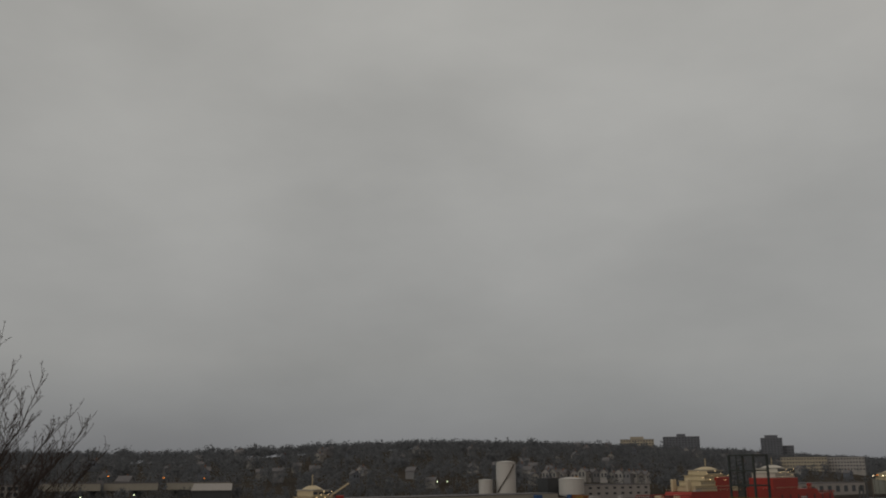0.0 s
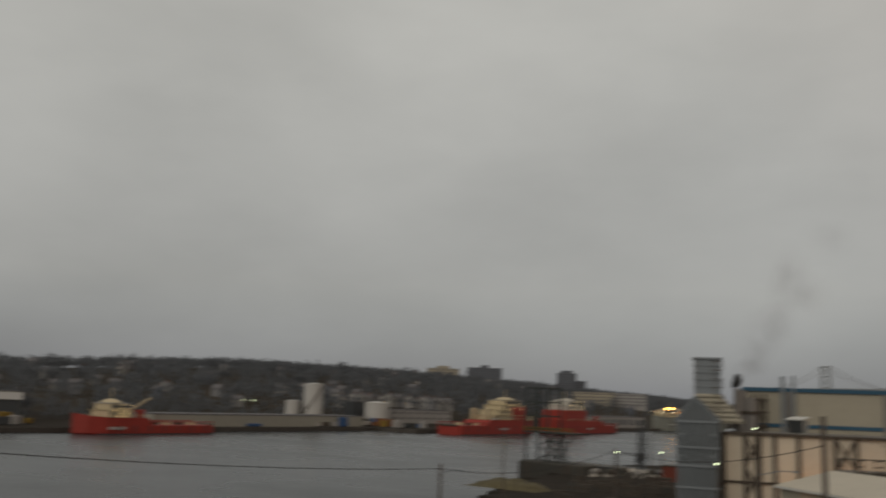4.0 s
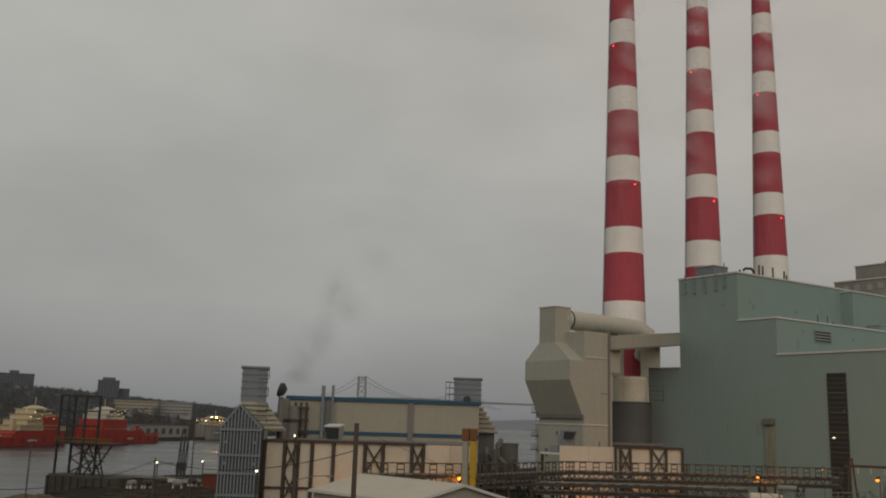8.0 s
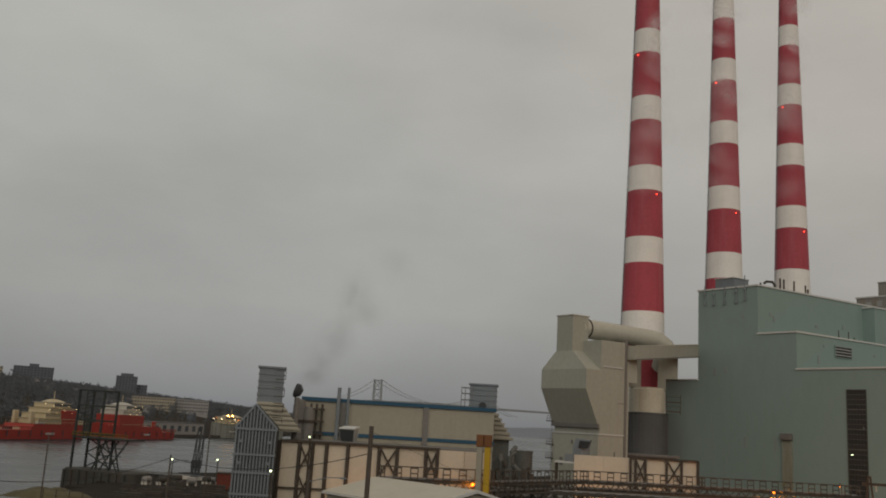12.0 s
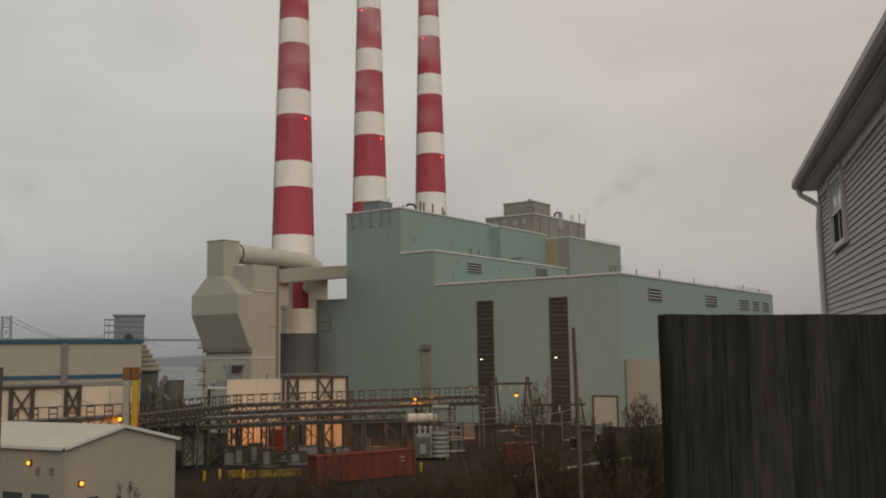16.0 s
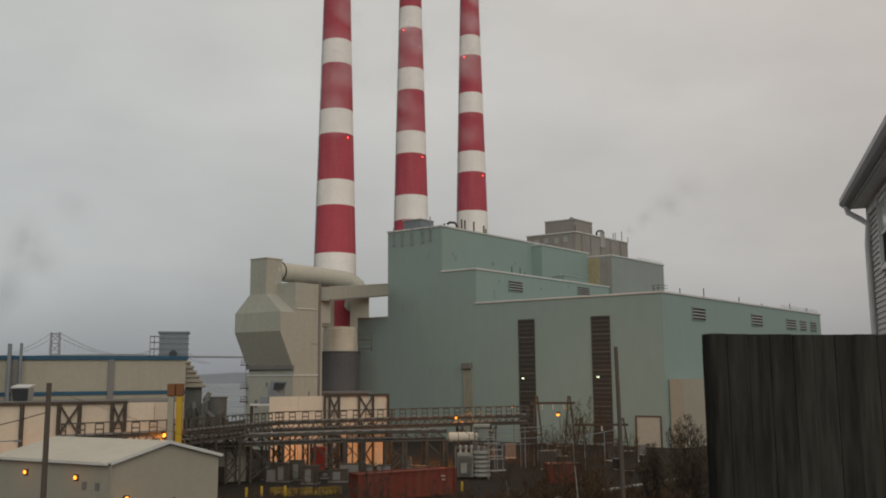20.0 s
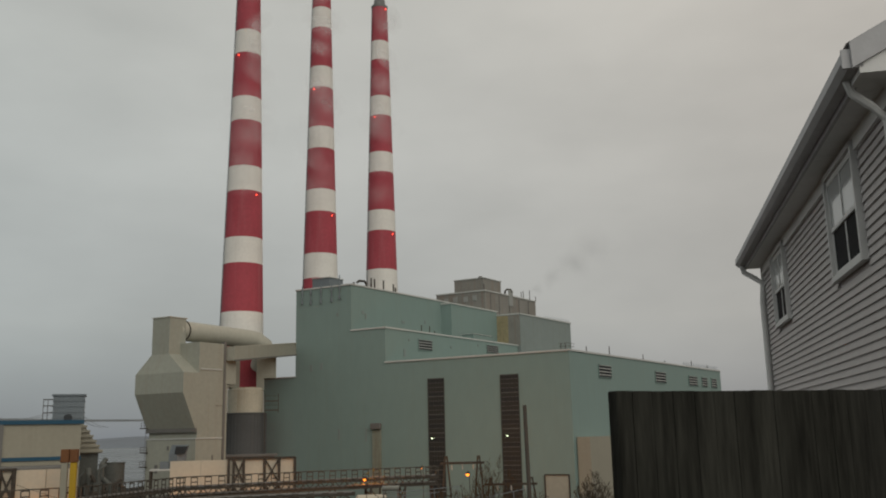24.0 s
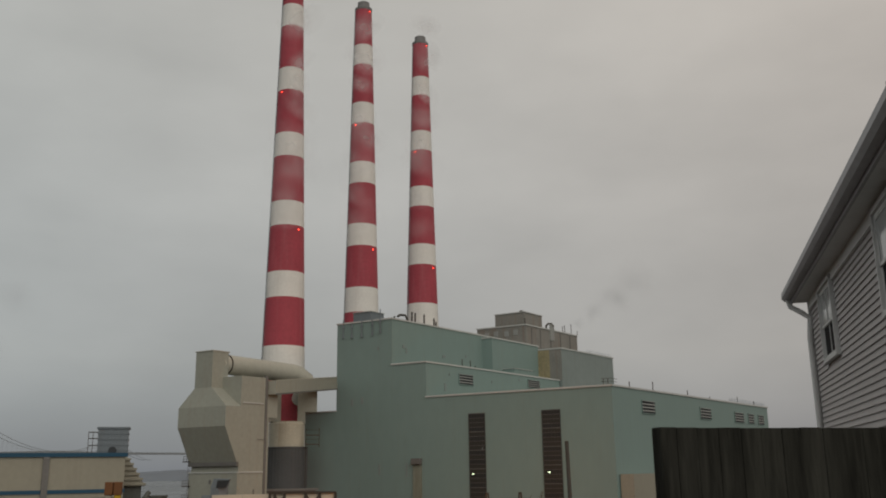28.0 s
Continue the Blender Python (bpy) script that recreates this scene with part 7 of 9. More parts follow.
for x in (-3.3, 3.3):
    for y in (-2, 2):
        bm = NEWBM()
        beam(bm, (x, y, 2.7), (x, y, 18.6), 0.38)
        part("leg", bm, M_TOWER, tower, local=True)
for z in (9.6, 12.4, 15.4, 18.5):
    for a, b in (((-3.3, -2), (3.3, -2)), ((3.3, -2), (3.3, 2)), ((3.3, 2), (-3.3, 2)), ((-3.3, 2), (-3.3, -2))):
        bm = NEWBM()
        beam(bm, (*a, z), (*b, z), 0.28)
        part("ring_beam", bm, M_TOWER, tower, local=True)
for z0, z1 in ((2.8, 5.8), (5.8, 8.8)):
    for y in (2,):
        bm = NEWBM()
        beam(bm, (-3.3, y, z0), (3.3, y, z1), 0.2)
        beam(bm, (3.3, y, z0), (-3.3, y, z1), 0.2)
        part("cross_brace", bm, M_TOWER, tower, local=True)
bm = NEWBM()
for k in range(12):
    beam(bm, (-1.2 + 0.02 * k, -2.1, 9.6 + k * 0.75), (0.4, -2.1, 9.9 + k * 0.75), 0.12)
beam(bm, (0.5, -2.1, 9.6), (0.5, -2.1, 18.4), 0.16)
beam(bm, (-1.2, -2.1, 9.6), (-1.2, -2.1, 18.4), 0.16)
part("stair", bm, M_TOWER, tower, local=True)
part("landing", box(NEWBM(), -3.4, 11.0, -2.6, 2.6, 8.8, 9.1), M_TOWER, tower, local=True)
bm = NEWBM()
for z in (9.5, 10.0):
    beam(bm, (-3.4, -2.6, z), (11.0, -2.6, z), 0.12)
for k in range(13):
    beam(bm, (-3.4 + 14.4 * k / 12, -2.6, 9.1), (-3.4 + 14.4 * k / 12, -2.6, 10.05), 0.1)
part("landing_rail", bm, M_DULL_YELLOW, tower, "dull yellow handrail", local=True)
for x0, x1 in ((4.0, 8.2), (8.4, 4.6), (2.0, 5.0), (6.5, 2.5), (6.0, 10.6), (9.0, 7.0)):
    part("strut", beam(NEWBM(), (x0, -1.8, 2.7), (x1, -1.8, 8.8), 0.25), M_TOWER, tower, local=True)
for z in (4.2, 5.6, 7.2):
    part("strut_tie", beam(NEWBM(), (3.2, -1.8, z), (7 + z * 0.4, -1.8, z), 0.16), M_TOWER, tower, local=True)
arms = thing("marine_loading_arm", polar(-26.8, 212, 0), 10, label="group of folded black marine loading arms on a pier", category="loading arm")
for k in range(3):
    bm = NEWBM()
    x = -0.8 + 0.75 * k
    beam(bm, (x, 0, 0), (x, 0, 4.2), 0.5)
    beam(bm, (x, 0, 4.2), (x + 0.5, 0, 11.2 + k * 0.3), 0.24)
    beam(bm, (x + 0.5, 0, 11.2 + k * 0.3), (x + 0.6, -0.6, 3.0), 0.2)
    box(bm, x - 0.3, x + 0.3, -0.4, 0.4, 2.4, 4.0)
    part("arm", bm, M_DARK, arms, local=True)
part("base", box(NEWBM(), -3, 3, -1.4, 1.4, 0, 0.6), M_CONC, arms, local=True)
pier = thing("pier", polar(-28, 218, -3), -12, label="low dark timber and concrete pier with railings", category="pier")
part("deck", box(NEWBM(), -15, 17, -3, 3, 2.0, 3.0), M_HULL_DARK, pier, local=True)
for k in range(12):
    x = -14.5 + 31 * k / 11
    for y in (-2.6, 2.6):
        bm = NEWBM()
        tube(bm, [(x, y, -4), (x, y, 2.1)], 0.25, 8)
        part("pile", bm, M_HULL_DARK, pier, local=True)
bm = NEWBM()
for z in (3.5, 4.0):
    beam(bm, (-15, -2.9, z), (17, -2.9, z), 0.09)
for k in range(20):
    beam(bm, (-15 + 32 * k / 19, -2.9, 3), (-15 + 32 * k / 19, -2.9, 4.05), 0.09)
part("railing", bm, M_STEEL_GREY, pier, local=True)
bm = NEWBM()
for y, r in ((-1.6, 0.3), (-0.7, 0.25), (0.2, 0.35)):
    tube(bm, [(-14, y, 3.4), (16, y, 3.4)], r, 8)
part("pipe_run", bm, M_PIPE, pier, local=True)
M_PALE_DRUM = material("dull_white_drum", (0.2, 0.195, 0.18), 0.6)
rng = random.Random(55)
for k in range(7):
    az, d = -29.5 + 0.85 * k, 196 + rng.uniform(-6, 6)
    o = thing("storage_drum", polar(az, d, land(*polar(az, d)[:2])), rng.uniform(0, 90), label="horizontal drum on concrete saddles at the berth", category="drum", group="berth drums")
    part("shell", tube(NEWBM(), [(-1.0, 0, 1.0), (-0.85, 0, 1.0), (0.85, 0, 1.0), (1.0, 0, 1.0)], [0.4, 0.62, 0.62, 0.4], 12), M_PALE_DRUM if k % 3 == 0 else M_HULL_DARK, o, local=True, smooth=True)
    for x in (-0.8, 0.8):
        part("saddle", box(NEWBM(), x - 0.15, x + 0.15, -0.6, 0.6, 0, 0.6), M_CONC, o, local=True)
bm = NEWBM()
rnd = random.Random(3)
bmesh.ops.create_grid(bm, x_segments=26, y_segments=16, size=1)
for v in bm.verts:
    x, y = v.co.x * 7.5, v.co.y * 4
    h = max(0.0, 1 - (v.co.x ** 2 + v.co.y ** 2)) ** 0.7
    v.co = Vector((x, y, 1.7 * h * (0.85 + 0.3 * noise.noise((x * 0.5, y * 0.5, 0))) - 0.2))
bm.transform(Matrix.Translation(polar(-34.6, 160, 0.2)))
solo("gravel_mound", bm, M_GRAVEL, "long low mound of yellowish gravel at the water's edge", "mound", smooth=True)
o = thing("rusty_hut", polar(-24.9, 190, 0), 12, label="small rust-orange hut near the ribbed filter house", category="hut")
part("body", box(NEWBM(), -1.8, 1.8, -1.4, 1.4, 0, 3.0), M_CONTAINER, o, local=True)
part("roof", box(NEWBM(), -2.0, 2.0, -1.6, 1.6, 3.0, 3.2), M_STEEL, o, local=True)


rng = random.Random(81)
for k in range(26):
    az, d = rng.uniform(-31.5, -23.2), rng.uniform(128, 186)
    p = polar(az, d)
    o = thing("pipe_stack", (p.x, p.y, land(p.x, p.y)), rng.uniform(-30, 30), label="dark low stack of pipes and timbers on the bank", category="pipe stack", group="berth clutter")
    w, hh = rng.uniform(0.8, 3.0), rng.uniform(0.4, 1.4)
    part("bearer", box(NEWBM(), -w, w, -0.7, 0.7, -0.2, 0.15), M_HULL_DARK, o, local=True)
    for j in range(int(hh / 0.3) + 1):
        part("pipe", tube(NEWBM(), [(-w, -0.4 + 0.1 * (j % 2), 0.3 + j * 0.3), (w, -0.4 + 0.1 * (j % 2), 0.3 + j * 0.3)], 0.15, 6), rng.choice((M_STEEL, M_HULL_DARK, M_STEEL)), o, local=True)
for az0, az1, d0, d1 in ((-35.0, -23.0, 150, 138), (-30.5, -23.4, 176, 166)):
    a, b = polar(az0, d0, 0), polar(az1, d1, 0)
    o = thing("yard_fence", a, label="thin chain-link fence on posts along the bank", category="fence", group="bank fences")
    n = 16
    for k in range(n + 1):
        p = a.lerp(b, k / n)
        g = land(p.x, p.y)
        bm = NEWBM()
        beam(bm, (p.x, p.y, g - 0.2), (p.x, p.y, g + 2.2), 0.09)
        part("post", bm, M_STEEL, o)
    for h in (0.4, 1.3, 2.15):
        line = [a.lerp(b, k / n) for k in range(n + 1)]
        part("rail", tube(NEWBM(), [Vector((p.x, p.y, land(p.x, p.y) + h)) for p in line], 0.022, 5), M_STEEL, o)


M_DECK = material("warm_white_deck_lamp", (1.0, 0.85, 0.55), emit=6.0)


def area_lamp(az, el, d, mat, r, label):
    p = polar(az, d, 14.5 + d * math.tan(radians(el)))
    g = max(land(p.x, p.y), -4)
    o = thing("lamp_post", (p.x, p.y, g), label=label, category="lamp", group="far lamps")
    bm = NEWBM()
    bmesh.ops.create_icosphere(bm, subdivisions=1, radius=r, matrix=Matrix.Translation((0, 0, p.z - g)))
    part("bulb", bm, mat, o, local=True)
    bm = NEWBM()
    tube(bm, [(r * 0.6, 0.1, 0), (r * 0.6, 0.1, p.z - g)], 0.12, 5)
    part("pole", bm, M_STEEL, o, local=True)


for az, el, d, mat, r in ((-28.2, -2.8, 200, M_COOL_LAMP, 0.2), (-25.6, -2.7, 200, M_COOL_LAMP, 0.2), (-22.4, -3.2, 112, M_COOL_LAMP, 0.15), (-20.25, -1.05, 119, M_COOL_LAMP, 0.13)):
    area_lamp(az, el, d, mat, r, "small bright white lamp on a thin pole at the berth")
for az, el, d, mat, r in ((-70.6, -0.05, 470, M_SODIUM, 0.3), (-67.5, -0.15, 480, M_SODIUM, 0.25), (-72.0, -1.2, 400, M_COOL_LAMP, 0.24), (-69.1, -1.1, 400, M_COOL_LAMP, 0.26), (-65.1, -0.75, 440, M_COOL_LAMP, 0.3), (-64.1, -0.65, 440, M_COOL_LAMP, 0.28),
                          (-65.2, -0.2, 470, M_SODIUM, 0.25), (-51.2, -0.5, 560, M_COOL_LAMP, 0.3), (-50.6, -0.5, 560, M_COOL_LAMP, 0.3), (-25.25, -0.08, 640, M_FLOOD, 0.42), (-24.98, -0.08, 640, M_FLOOD, 0.42), (-25.9, -0.25, 655, M_SODIUM, 0.3), (-24.6, -0.3, 655, M_SODIUM, 0.3), (-25.6, -0.3, 655, M_DECK, 0.3), (-24.8, -0.3, 655, M_DECK, 0.25), (-26.1, -0.3, 655, M_DECK, 0.25)):
    area_lamp(az, el, d, mat, r, "far lamp post glowing over the opposite shore")

# ---- opposite shore ----
M_QUAY = material("dark_quay_timber", (0.055, 0.05, 0.045), 0.85, grain=1, vary=0.3, streak=0.3, streak_color=(0.13, 0.12, 0.1))
M_WHITE_WALL = material("off_white_render", (0.31, 0.30, 0.27), 0.8, grain=1, vary=0.1, streak=0.2, large=0.05)
M_PALE_WALL = material("pale_grey_sheeting", (0.26, 0.257, 0.246), 0.7, grain=1, vary=0.1, streak=0.2, large=0.05)
M_TANK = material("white_tank_paint", (0.385, 0.385, 0.365), 0.6, grain=0.8, vary=0.06, streak=0.15, large=0.05)
M_KHAKI_WALL = material("khaki_sheeting", (0.245, 0.24, 0.205), 0.75, grain=0.6, vary=0.08, streak=0.2, large=0.05)
M_BEIGE_WALL = material("beige_masonry", (0.29, 0.265, 0.205), 0.85, grain=1, vary=0.1, large=0.05)
M_BROWN_WALL = material("brown_brick", (0.15, 0.085, 0.06), 0.85, grain=2, vary=0.2)
# concrete made lighter and bluer to carry the haze before the ridge towers
M_SLATE_WALL = material("dark_concrete_tower", (0.1, 0.11, 0.126), 0.85, grain=1, vary=0.15, streak=0.2)
M_ROOF_GREY = material("grey_felt_roof", (0.11, 0.11, 0.115), 0.9, grain=1, vary=0.2)
M_SHIP_RED = material("red_ship_paint", (0.24, 0.032, 0.024), 0.5, grain=0.8, vary=0.1, streak=0.2, streak_color=(0.2, 0.05, 0.03))
M_SHIP_CREAM = material("cream_ship_paint", (0.42, 0.36, 0.235), 0.55, grain=1, vary=0.08, streak=0.15)
M_SHIP_WHITE = material("white_ship_paint", (0.4, 0.385, 0.335), 0.55, grain=1, vary=0.08, streak=0.15)
M_SHIP_GREY = material("grey_ship_paint", (0.15, 0.16, 0.14), 0.6, grain=1, vary=0.1, streak=0.2)
M_BLUE_DOOR = material("blue_door_paint", (0.03, 0.07, 0.16), 0.6, vary=0.1)
# bare twigs lightened and blued: the hillside's haze is in the base colour
M_WOODS = material("haze_tinted_woods", (0.128, 0.139, 0.15), 0.95, grain=0.3, vary=0.08, per=0.1, island=True, bump=0.0)
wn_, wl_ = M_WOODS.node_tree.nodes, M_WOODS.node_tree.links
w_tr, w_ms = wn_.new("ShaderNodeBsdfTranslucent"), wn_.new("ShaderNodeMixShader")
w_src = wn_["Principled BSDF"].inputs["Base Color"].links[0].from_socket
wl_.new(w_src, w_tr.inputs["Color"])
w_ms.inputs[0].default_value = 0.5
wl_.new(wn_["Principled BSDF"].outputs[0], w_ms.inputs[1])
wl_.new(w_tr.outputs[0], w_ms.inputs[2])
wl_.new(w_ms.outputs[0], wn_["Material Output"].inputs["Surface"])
M_BRIDGE = material("pale_bridge_steel", (0.26, 0.28, 0.29), 0.6, vary=0.08, bump=0.0)

M_DECK_LIGHT = material("warm_deck_light", (1.0, 0.74, 0.36), emit=3.0)
WIN_MESH = {}


def window_mesh(w, h, mat):
    key = (round(w, 2), round(h, 2), mat.name)
    if key not in WIN_MESH:
        WIN_MESH[key] = finish("window", box(NEWBM(), -w / 2, w / 2, -0.12, 0.06, -h / 2, h / 2), mat)
    return WIN_MESH[key]


def building(name, at, rz, w, d, h, wall, label, rows=0, cols=0, win=(1.4, 1.5), roof=M_ROOF_GREY, parapet=0.4, category="building", group="", z0=2.0, strip=False, side=True):
    """A flat-roofed block whose local -y side faces the water; windows are pieces of their own."""
    o = thing(name, at, rz, label=label, category=category, group=group)
    body = part("wall_block", box(NEWBM(), -w / 2, w / 2, 0, d, -3, h), wall, o, local=True)
    part("roof", box(NEWBM(), -w / 2 - 0.15, w / 2 + 0.15, -0.15, d + 0.15, h, h + parapet), roof, o, local=True)
    for r in range(rows):
        z = z0 + (h - z0) * (r + 0.5) / rows
        for c in range(cols):
            x = -w / 2 + w * (c + 0.5) / cols
            piece("window", window_mesh(*win, M_GLASS), body, pose(x, 0, z))
        if side:
            for x, s in ((-w / 2, -90), (w / 2, 90)):
                n = max(1, int(d / (w / max(cols, 1))))
                for c in range(n):
                    piece("window", window_mesh(*win, M_GLASS), body, pose(x, d * (c + 0.5) / n, z, 0, 0, s))
    return o


# quay front
bm = NEWBM()
for (xa, ya), (xb, yb) in (((-345.5, -160), (-345.5, 371)), ((-345.5, 371), (-319.5, 373)), ((-319.5, 373), (-319.5, 700))):
    beam(bm, (xa, ya, -4.0), (xb, yb, -4.0), 1.5, 4.2)
q_ob = tagged(new("quay_wall", finish("quay_wall", bm, M_QUAY)), "dark timber-faced quay along the opposite shore", "quay", kind="structure")
fend = finish("fender", box(NEWBM(), -0.3, 0.3, -0.3, 0.3, -2.5, 2.2), M_QUAY)
for k in range(60):
    piece("fender", fend, q_ob, Matrix.Translation((-344.5, -155 + k * 8.9, -3.8)))

# long white research building and its low wing
lab = building("office_block", (-352, 26, -1.5), 90, 66, 16, 25, M_WHITE_WALL, "long off-white office block with dark horizontal window bands", category="office building")
for r in range(6):
    z = 4.2 + r * 3.55
    for c in range(9):
        if r == 5 and c > 7:
            continue
        piece("window_band", window_mesh(6.4 if c else 2.0, 1.2, M_GLASS), lab, pose(-24 + c * 6.9, 0, z))
part("end_tower", box(NEWBM(), -33.5, -27.5, -1.2, 6, -2, 27), M_WHITE_WALL, lab, local=True)
# dark strip in place of the shadow below the roof edge
part("cornice", box(NEWBM(), -27, 33, -0.5, 0.2, 22.8, 23.9), M_DARK, lab, "dark strip painted as the shadow under the roof", local=True)
for k in range(4):
    part("roof_plant", box(NEWBM(), -20 + k * 13, -12 + k * 13, 4, 10, 25.4, 27.2), M_ROOF_GREY, lab, local=True)
wing = building("low_wing_building", (-352, -34, -1.5), 90, 54, 20, 13, M_WHITE_WALL, "low off-white building with a blue door beside the office block", category="building")
for a, b, z in ((-26.5, -18, 8.6), (-7.5, 17, 8.6), (-20, 18, 4.0)):
    part("window_band", box(NEWBM(), a, b, -0.15, 0.1, z, z + 1.0), M_GLASS, wing, local=True)
part("door_surround", box(NEWBM(), 17.6, 27.0, -0.4, 0, 0, 11.4), M_WHITE_WALL, wing, local=True)
part("blue_door", box(NEWBM(), 18.6, 26.2, -0.55, -0.3, 0, 9.0), M_BLUE_DOOR, wing, "tall dark blue door", local=True)
for k in range(2):
    part("sign_bar", box(NEWBM(), -17.4 + k * 1.2, -16.5 + k * 1.2, -0.2, 0, 8.5, 9.6), M_DARK, wing, "dark sign lettering", local=True)
text = bpy.data.curves.new("sign_word", "FONT")
text.body, text.size, text.extrude = "HALL", 1.75, 0.05
text.materials.append(M_DARK)
word = tagged(new("sign_word", text), "dark capital letters on the wall")
word.parent = wing
word.matrix_basis = pose(-14.7, -0.06, 8.45, 90)
building("dark_tower", (-351, 51.5, -1.5), 90, 10.5, 9, 18, M_SLATE_WALL, "dark blue-grey windowless tower before the office block", category="tower")
building("brick_building", (-440, 84, 3), 90, 16, 20, 21, M_BROWN_WALL, "orange-brown brick building behind the trees", rows=4, cols=5)
building("small_apartment_block", (-385, 98, 0), 85, 7, 10, 11, M_PALE_WALL, "small pale block with stacked windows", rows=4, cols=3)
for az, d, L, h, mat in ((-72.6, 455, 26, 0.2, M_KHAKI_WALL), (-69.3, 460, 24, 0.2, M_KHAKI_WALL), (-65.5, 470, 30, 0.2, M_KHAKI_WALL)):
    p = polar(az, d)
    building("long_low_shed", (p.x, p.y, 14.5 + d * math.tan(radians(-0.45)) - h), -az, L, 9, h, mat, "long low beige shed on the slope", category="shed", group="sheds on the slope")
p = polar(-64.75, 432)
o = thing("white_roofed_shed", (p.x, p.y, 14.5 - 432 * math.tan(radians(0.9)) - 4.4), 62, label="low dark shed with a pale sloping roof on the shore", category="shed")
part("wall_block", box(NEWBM(), -8.4, 8.4, 0, 9, -4, 4.4), M_DARK, o, local=True)
part("roof_slope", loft(NEWBM(), [[(-8.9, -0.6, 4.3), (8.9, -0.6, 4.3), (8.9, -0.6, 4.5), (-8.9, -0.6, 4.5)], [(-8.0, 4.6, 7.2), (8.9, 4.6, 7.2), (8.9, 4.6, 7.4), (-8.0, 4.6, 7.4)]]), M_PALE_WALL, o, "pale metal roof slope", local=True)
part("roof_slope", loft(NEWBM(), [[(-8.0, 4.6, 7.2), (8.9, 4.6, 7.2), (8.9, 4.6, 7.4), (-8.0, 4.6, 7.4)], [(-8.9, 9.6, 4.3), (8.9, 9.6, 4.3), (8.9, 9.6, 4.5), (-8.9, 9.6, 4.5)]]), M_ROOF_GREY, o, local=True)
for x in (-5, 0.5, 5.5):
    part("door", box(NEWBM(), x - 1.4, x + 1.4, -0.12, 0.05, 0.2, 3.4), M_DARK, o, local=True)

# tanks and sheds by the quay
def tank(az, d, r, h, label, z=0.0, stair=False):
    p = polar(az, d)
    o = thing("storage_tank", (p.x, p.y, z), label=label, category="tank", group="white tanks")
    part("shell", lathe(NEWBM(), 0, 0, [(r, -2), (r, h)], 40), M_TANK, o, local=True, smooth=True)
    part("roof", lathe(NEWBM(), 0, 0, [(r + 0.15, h), (r + 0.15, h + 0.25), (r * 0.3, h + r * 0.16)], 40), M_TANK, o, local=True, smooth=True)
    if stair:
        bm = NEWBM()
        a0 = math.atan2(-p.y, -p.x)
        pts = []
        for k in range(17):
            t = k / 16
            a = a0 + 0.9 - 1.8 * t
            pts.append(Vector(((r + 0.4) * math.cos(a), (r + 0.4) * math.sin(a), 1 + (h - 2) * (1 - t))))
        for q, s in zip(pts, pts[1:]):
            beam(bm, q, s, 0.8, 0.35)
        part("stair", bm, M_STEEL, o, "dark spiral stair", local=True)
    return o


tank(-47.0, 520, 5.4, 17.0, "tall white cylindrical tank with a dark spiral stair", 3.0, True)
tank(-48.25, 516, 3.8, 6.5, "small white tank beside the tall one", 4.0)
tank(-43.05, 545, 7.2, 6.4, "wide low white storage tank", 4.2)
building("waterfront_warehouse", (-352, 300, -1.8), 90, 132, 20, 5.2, M_KHAKI_WALL, "long low blank khaki warehouse along the quay", rows=0, cols=0, category="warehouse", side=False)
building("waterfront_warehouse", (-372, 436, -1.5), 81, 56, 18, 8.4, M_PALE_WALL, "pale warehouse behind the moored red ship", rows=2, cols=9, win=(2.2, 1.2), category="warehouse", side=False)
building("waterfront_warehouse", (-330, 610, -1.5), 87, 90, 18, 7.5, M_PALE_WALL, "pale long quay shed with dark doors", rows=1, cols=9, win=(4.5, 4.0), category="warehouse", side=False, z0=0)
building("green_shed", (-395, 410, 2), 84, 14, 10, 9, M_DARK, "dark green sheet-metal shed beside the tanks", category="shed")
rng = random.Random(77)
for k in range(26):
    y = rng.uniform(90, 380)
    x = -350 - rng.uniform(0, 22)
    o = thing("quay_clutter_box", (x, y, land(x, y)), rng.uniform(60, 110), label="small container or vehicle parked on the quay", category="container", group="quay clutter")
    w, hh = rng.uniform(1.5, 5), rng.uniform(1.4, 2.8)
    mat = rng.choice((M_PALE_WALL, M_CONTAINER, M_BLUE_DOOR, M_WHITE_WALL, M_STEEL, M_YELLOW, M_CONTAINER))
    part("body", box(NEWBM(), -w, w, -1.2, 1.2, 0.3, hh), mat, o, local=True, bevel=0.15)
    part("chassis", box(NEWBM(), -w * 0.9, w * 0.9, -1, 1, 0, 0.4), M_DARK, o, local=True)

rng = random.Random(78)
for k in range(36):
    az, d = (rng.uniform(-45.6, -39.5), rng.uniform(486, 520)) if k < 22 else (rng.uniform(-67, -62.5), rng.uniform(402, 420))
    p = polar(az, d)
    o = thing("quay_clutter_box", (p.x, p.y, land(p.x, p.y)), rng.uniform(20, 110), label="brightly painted container or machine on the working quay", category="container", group="quay clutter")
    w, hh = rng.uniform(1.0, 3.2), rng.uniform(1.8, 5.4)
    part("body", box(NEWBM(), -w, w, -1.2, 1.2, 0.3, hh), rng.choice((M_DULL_YELLOW, M_BLUE_DOOR, M_ORANGE_RUST, M_DULL_YELLOW, M_DARK, M_PALE_WALL)), o, local=True, bevel=0.15)
    part("chassis", box(NEWBM(), -w * 0.9, w * 0.9, -1, 1, 0, 0.4), M_DARK, o, local=True)

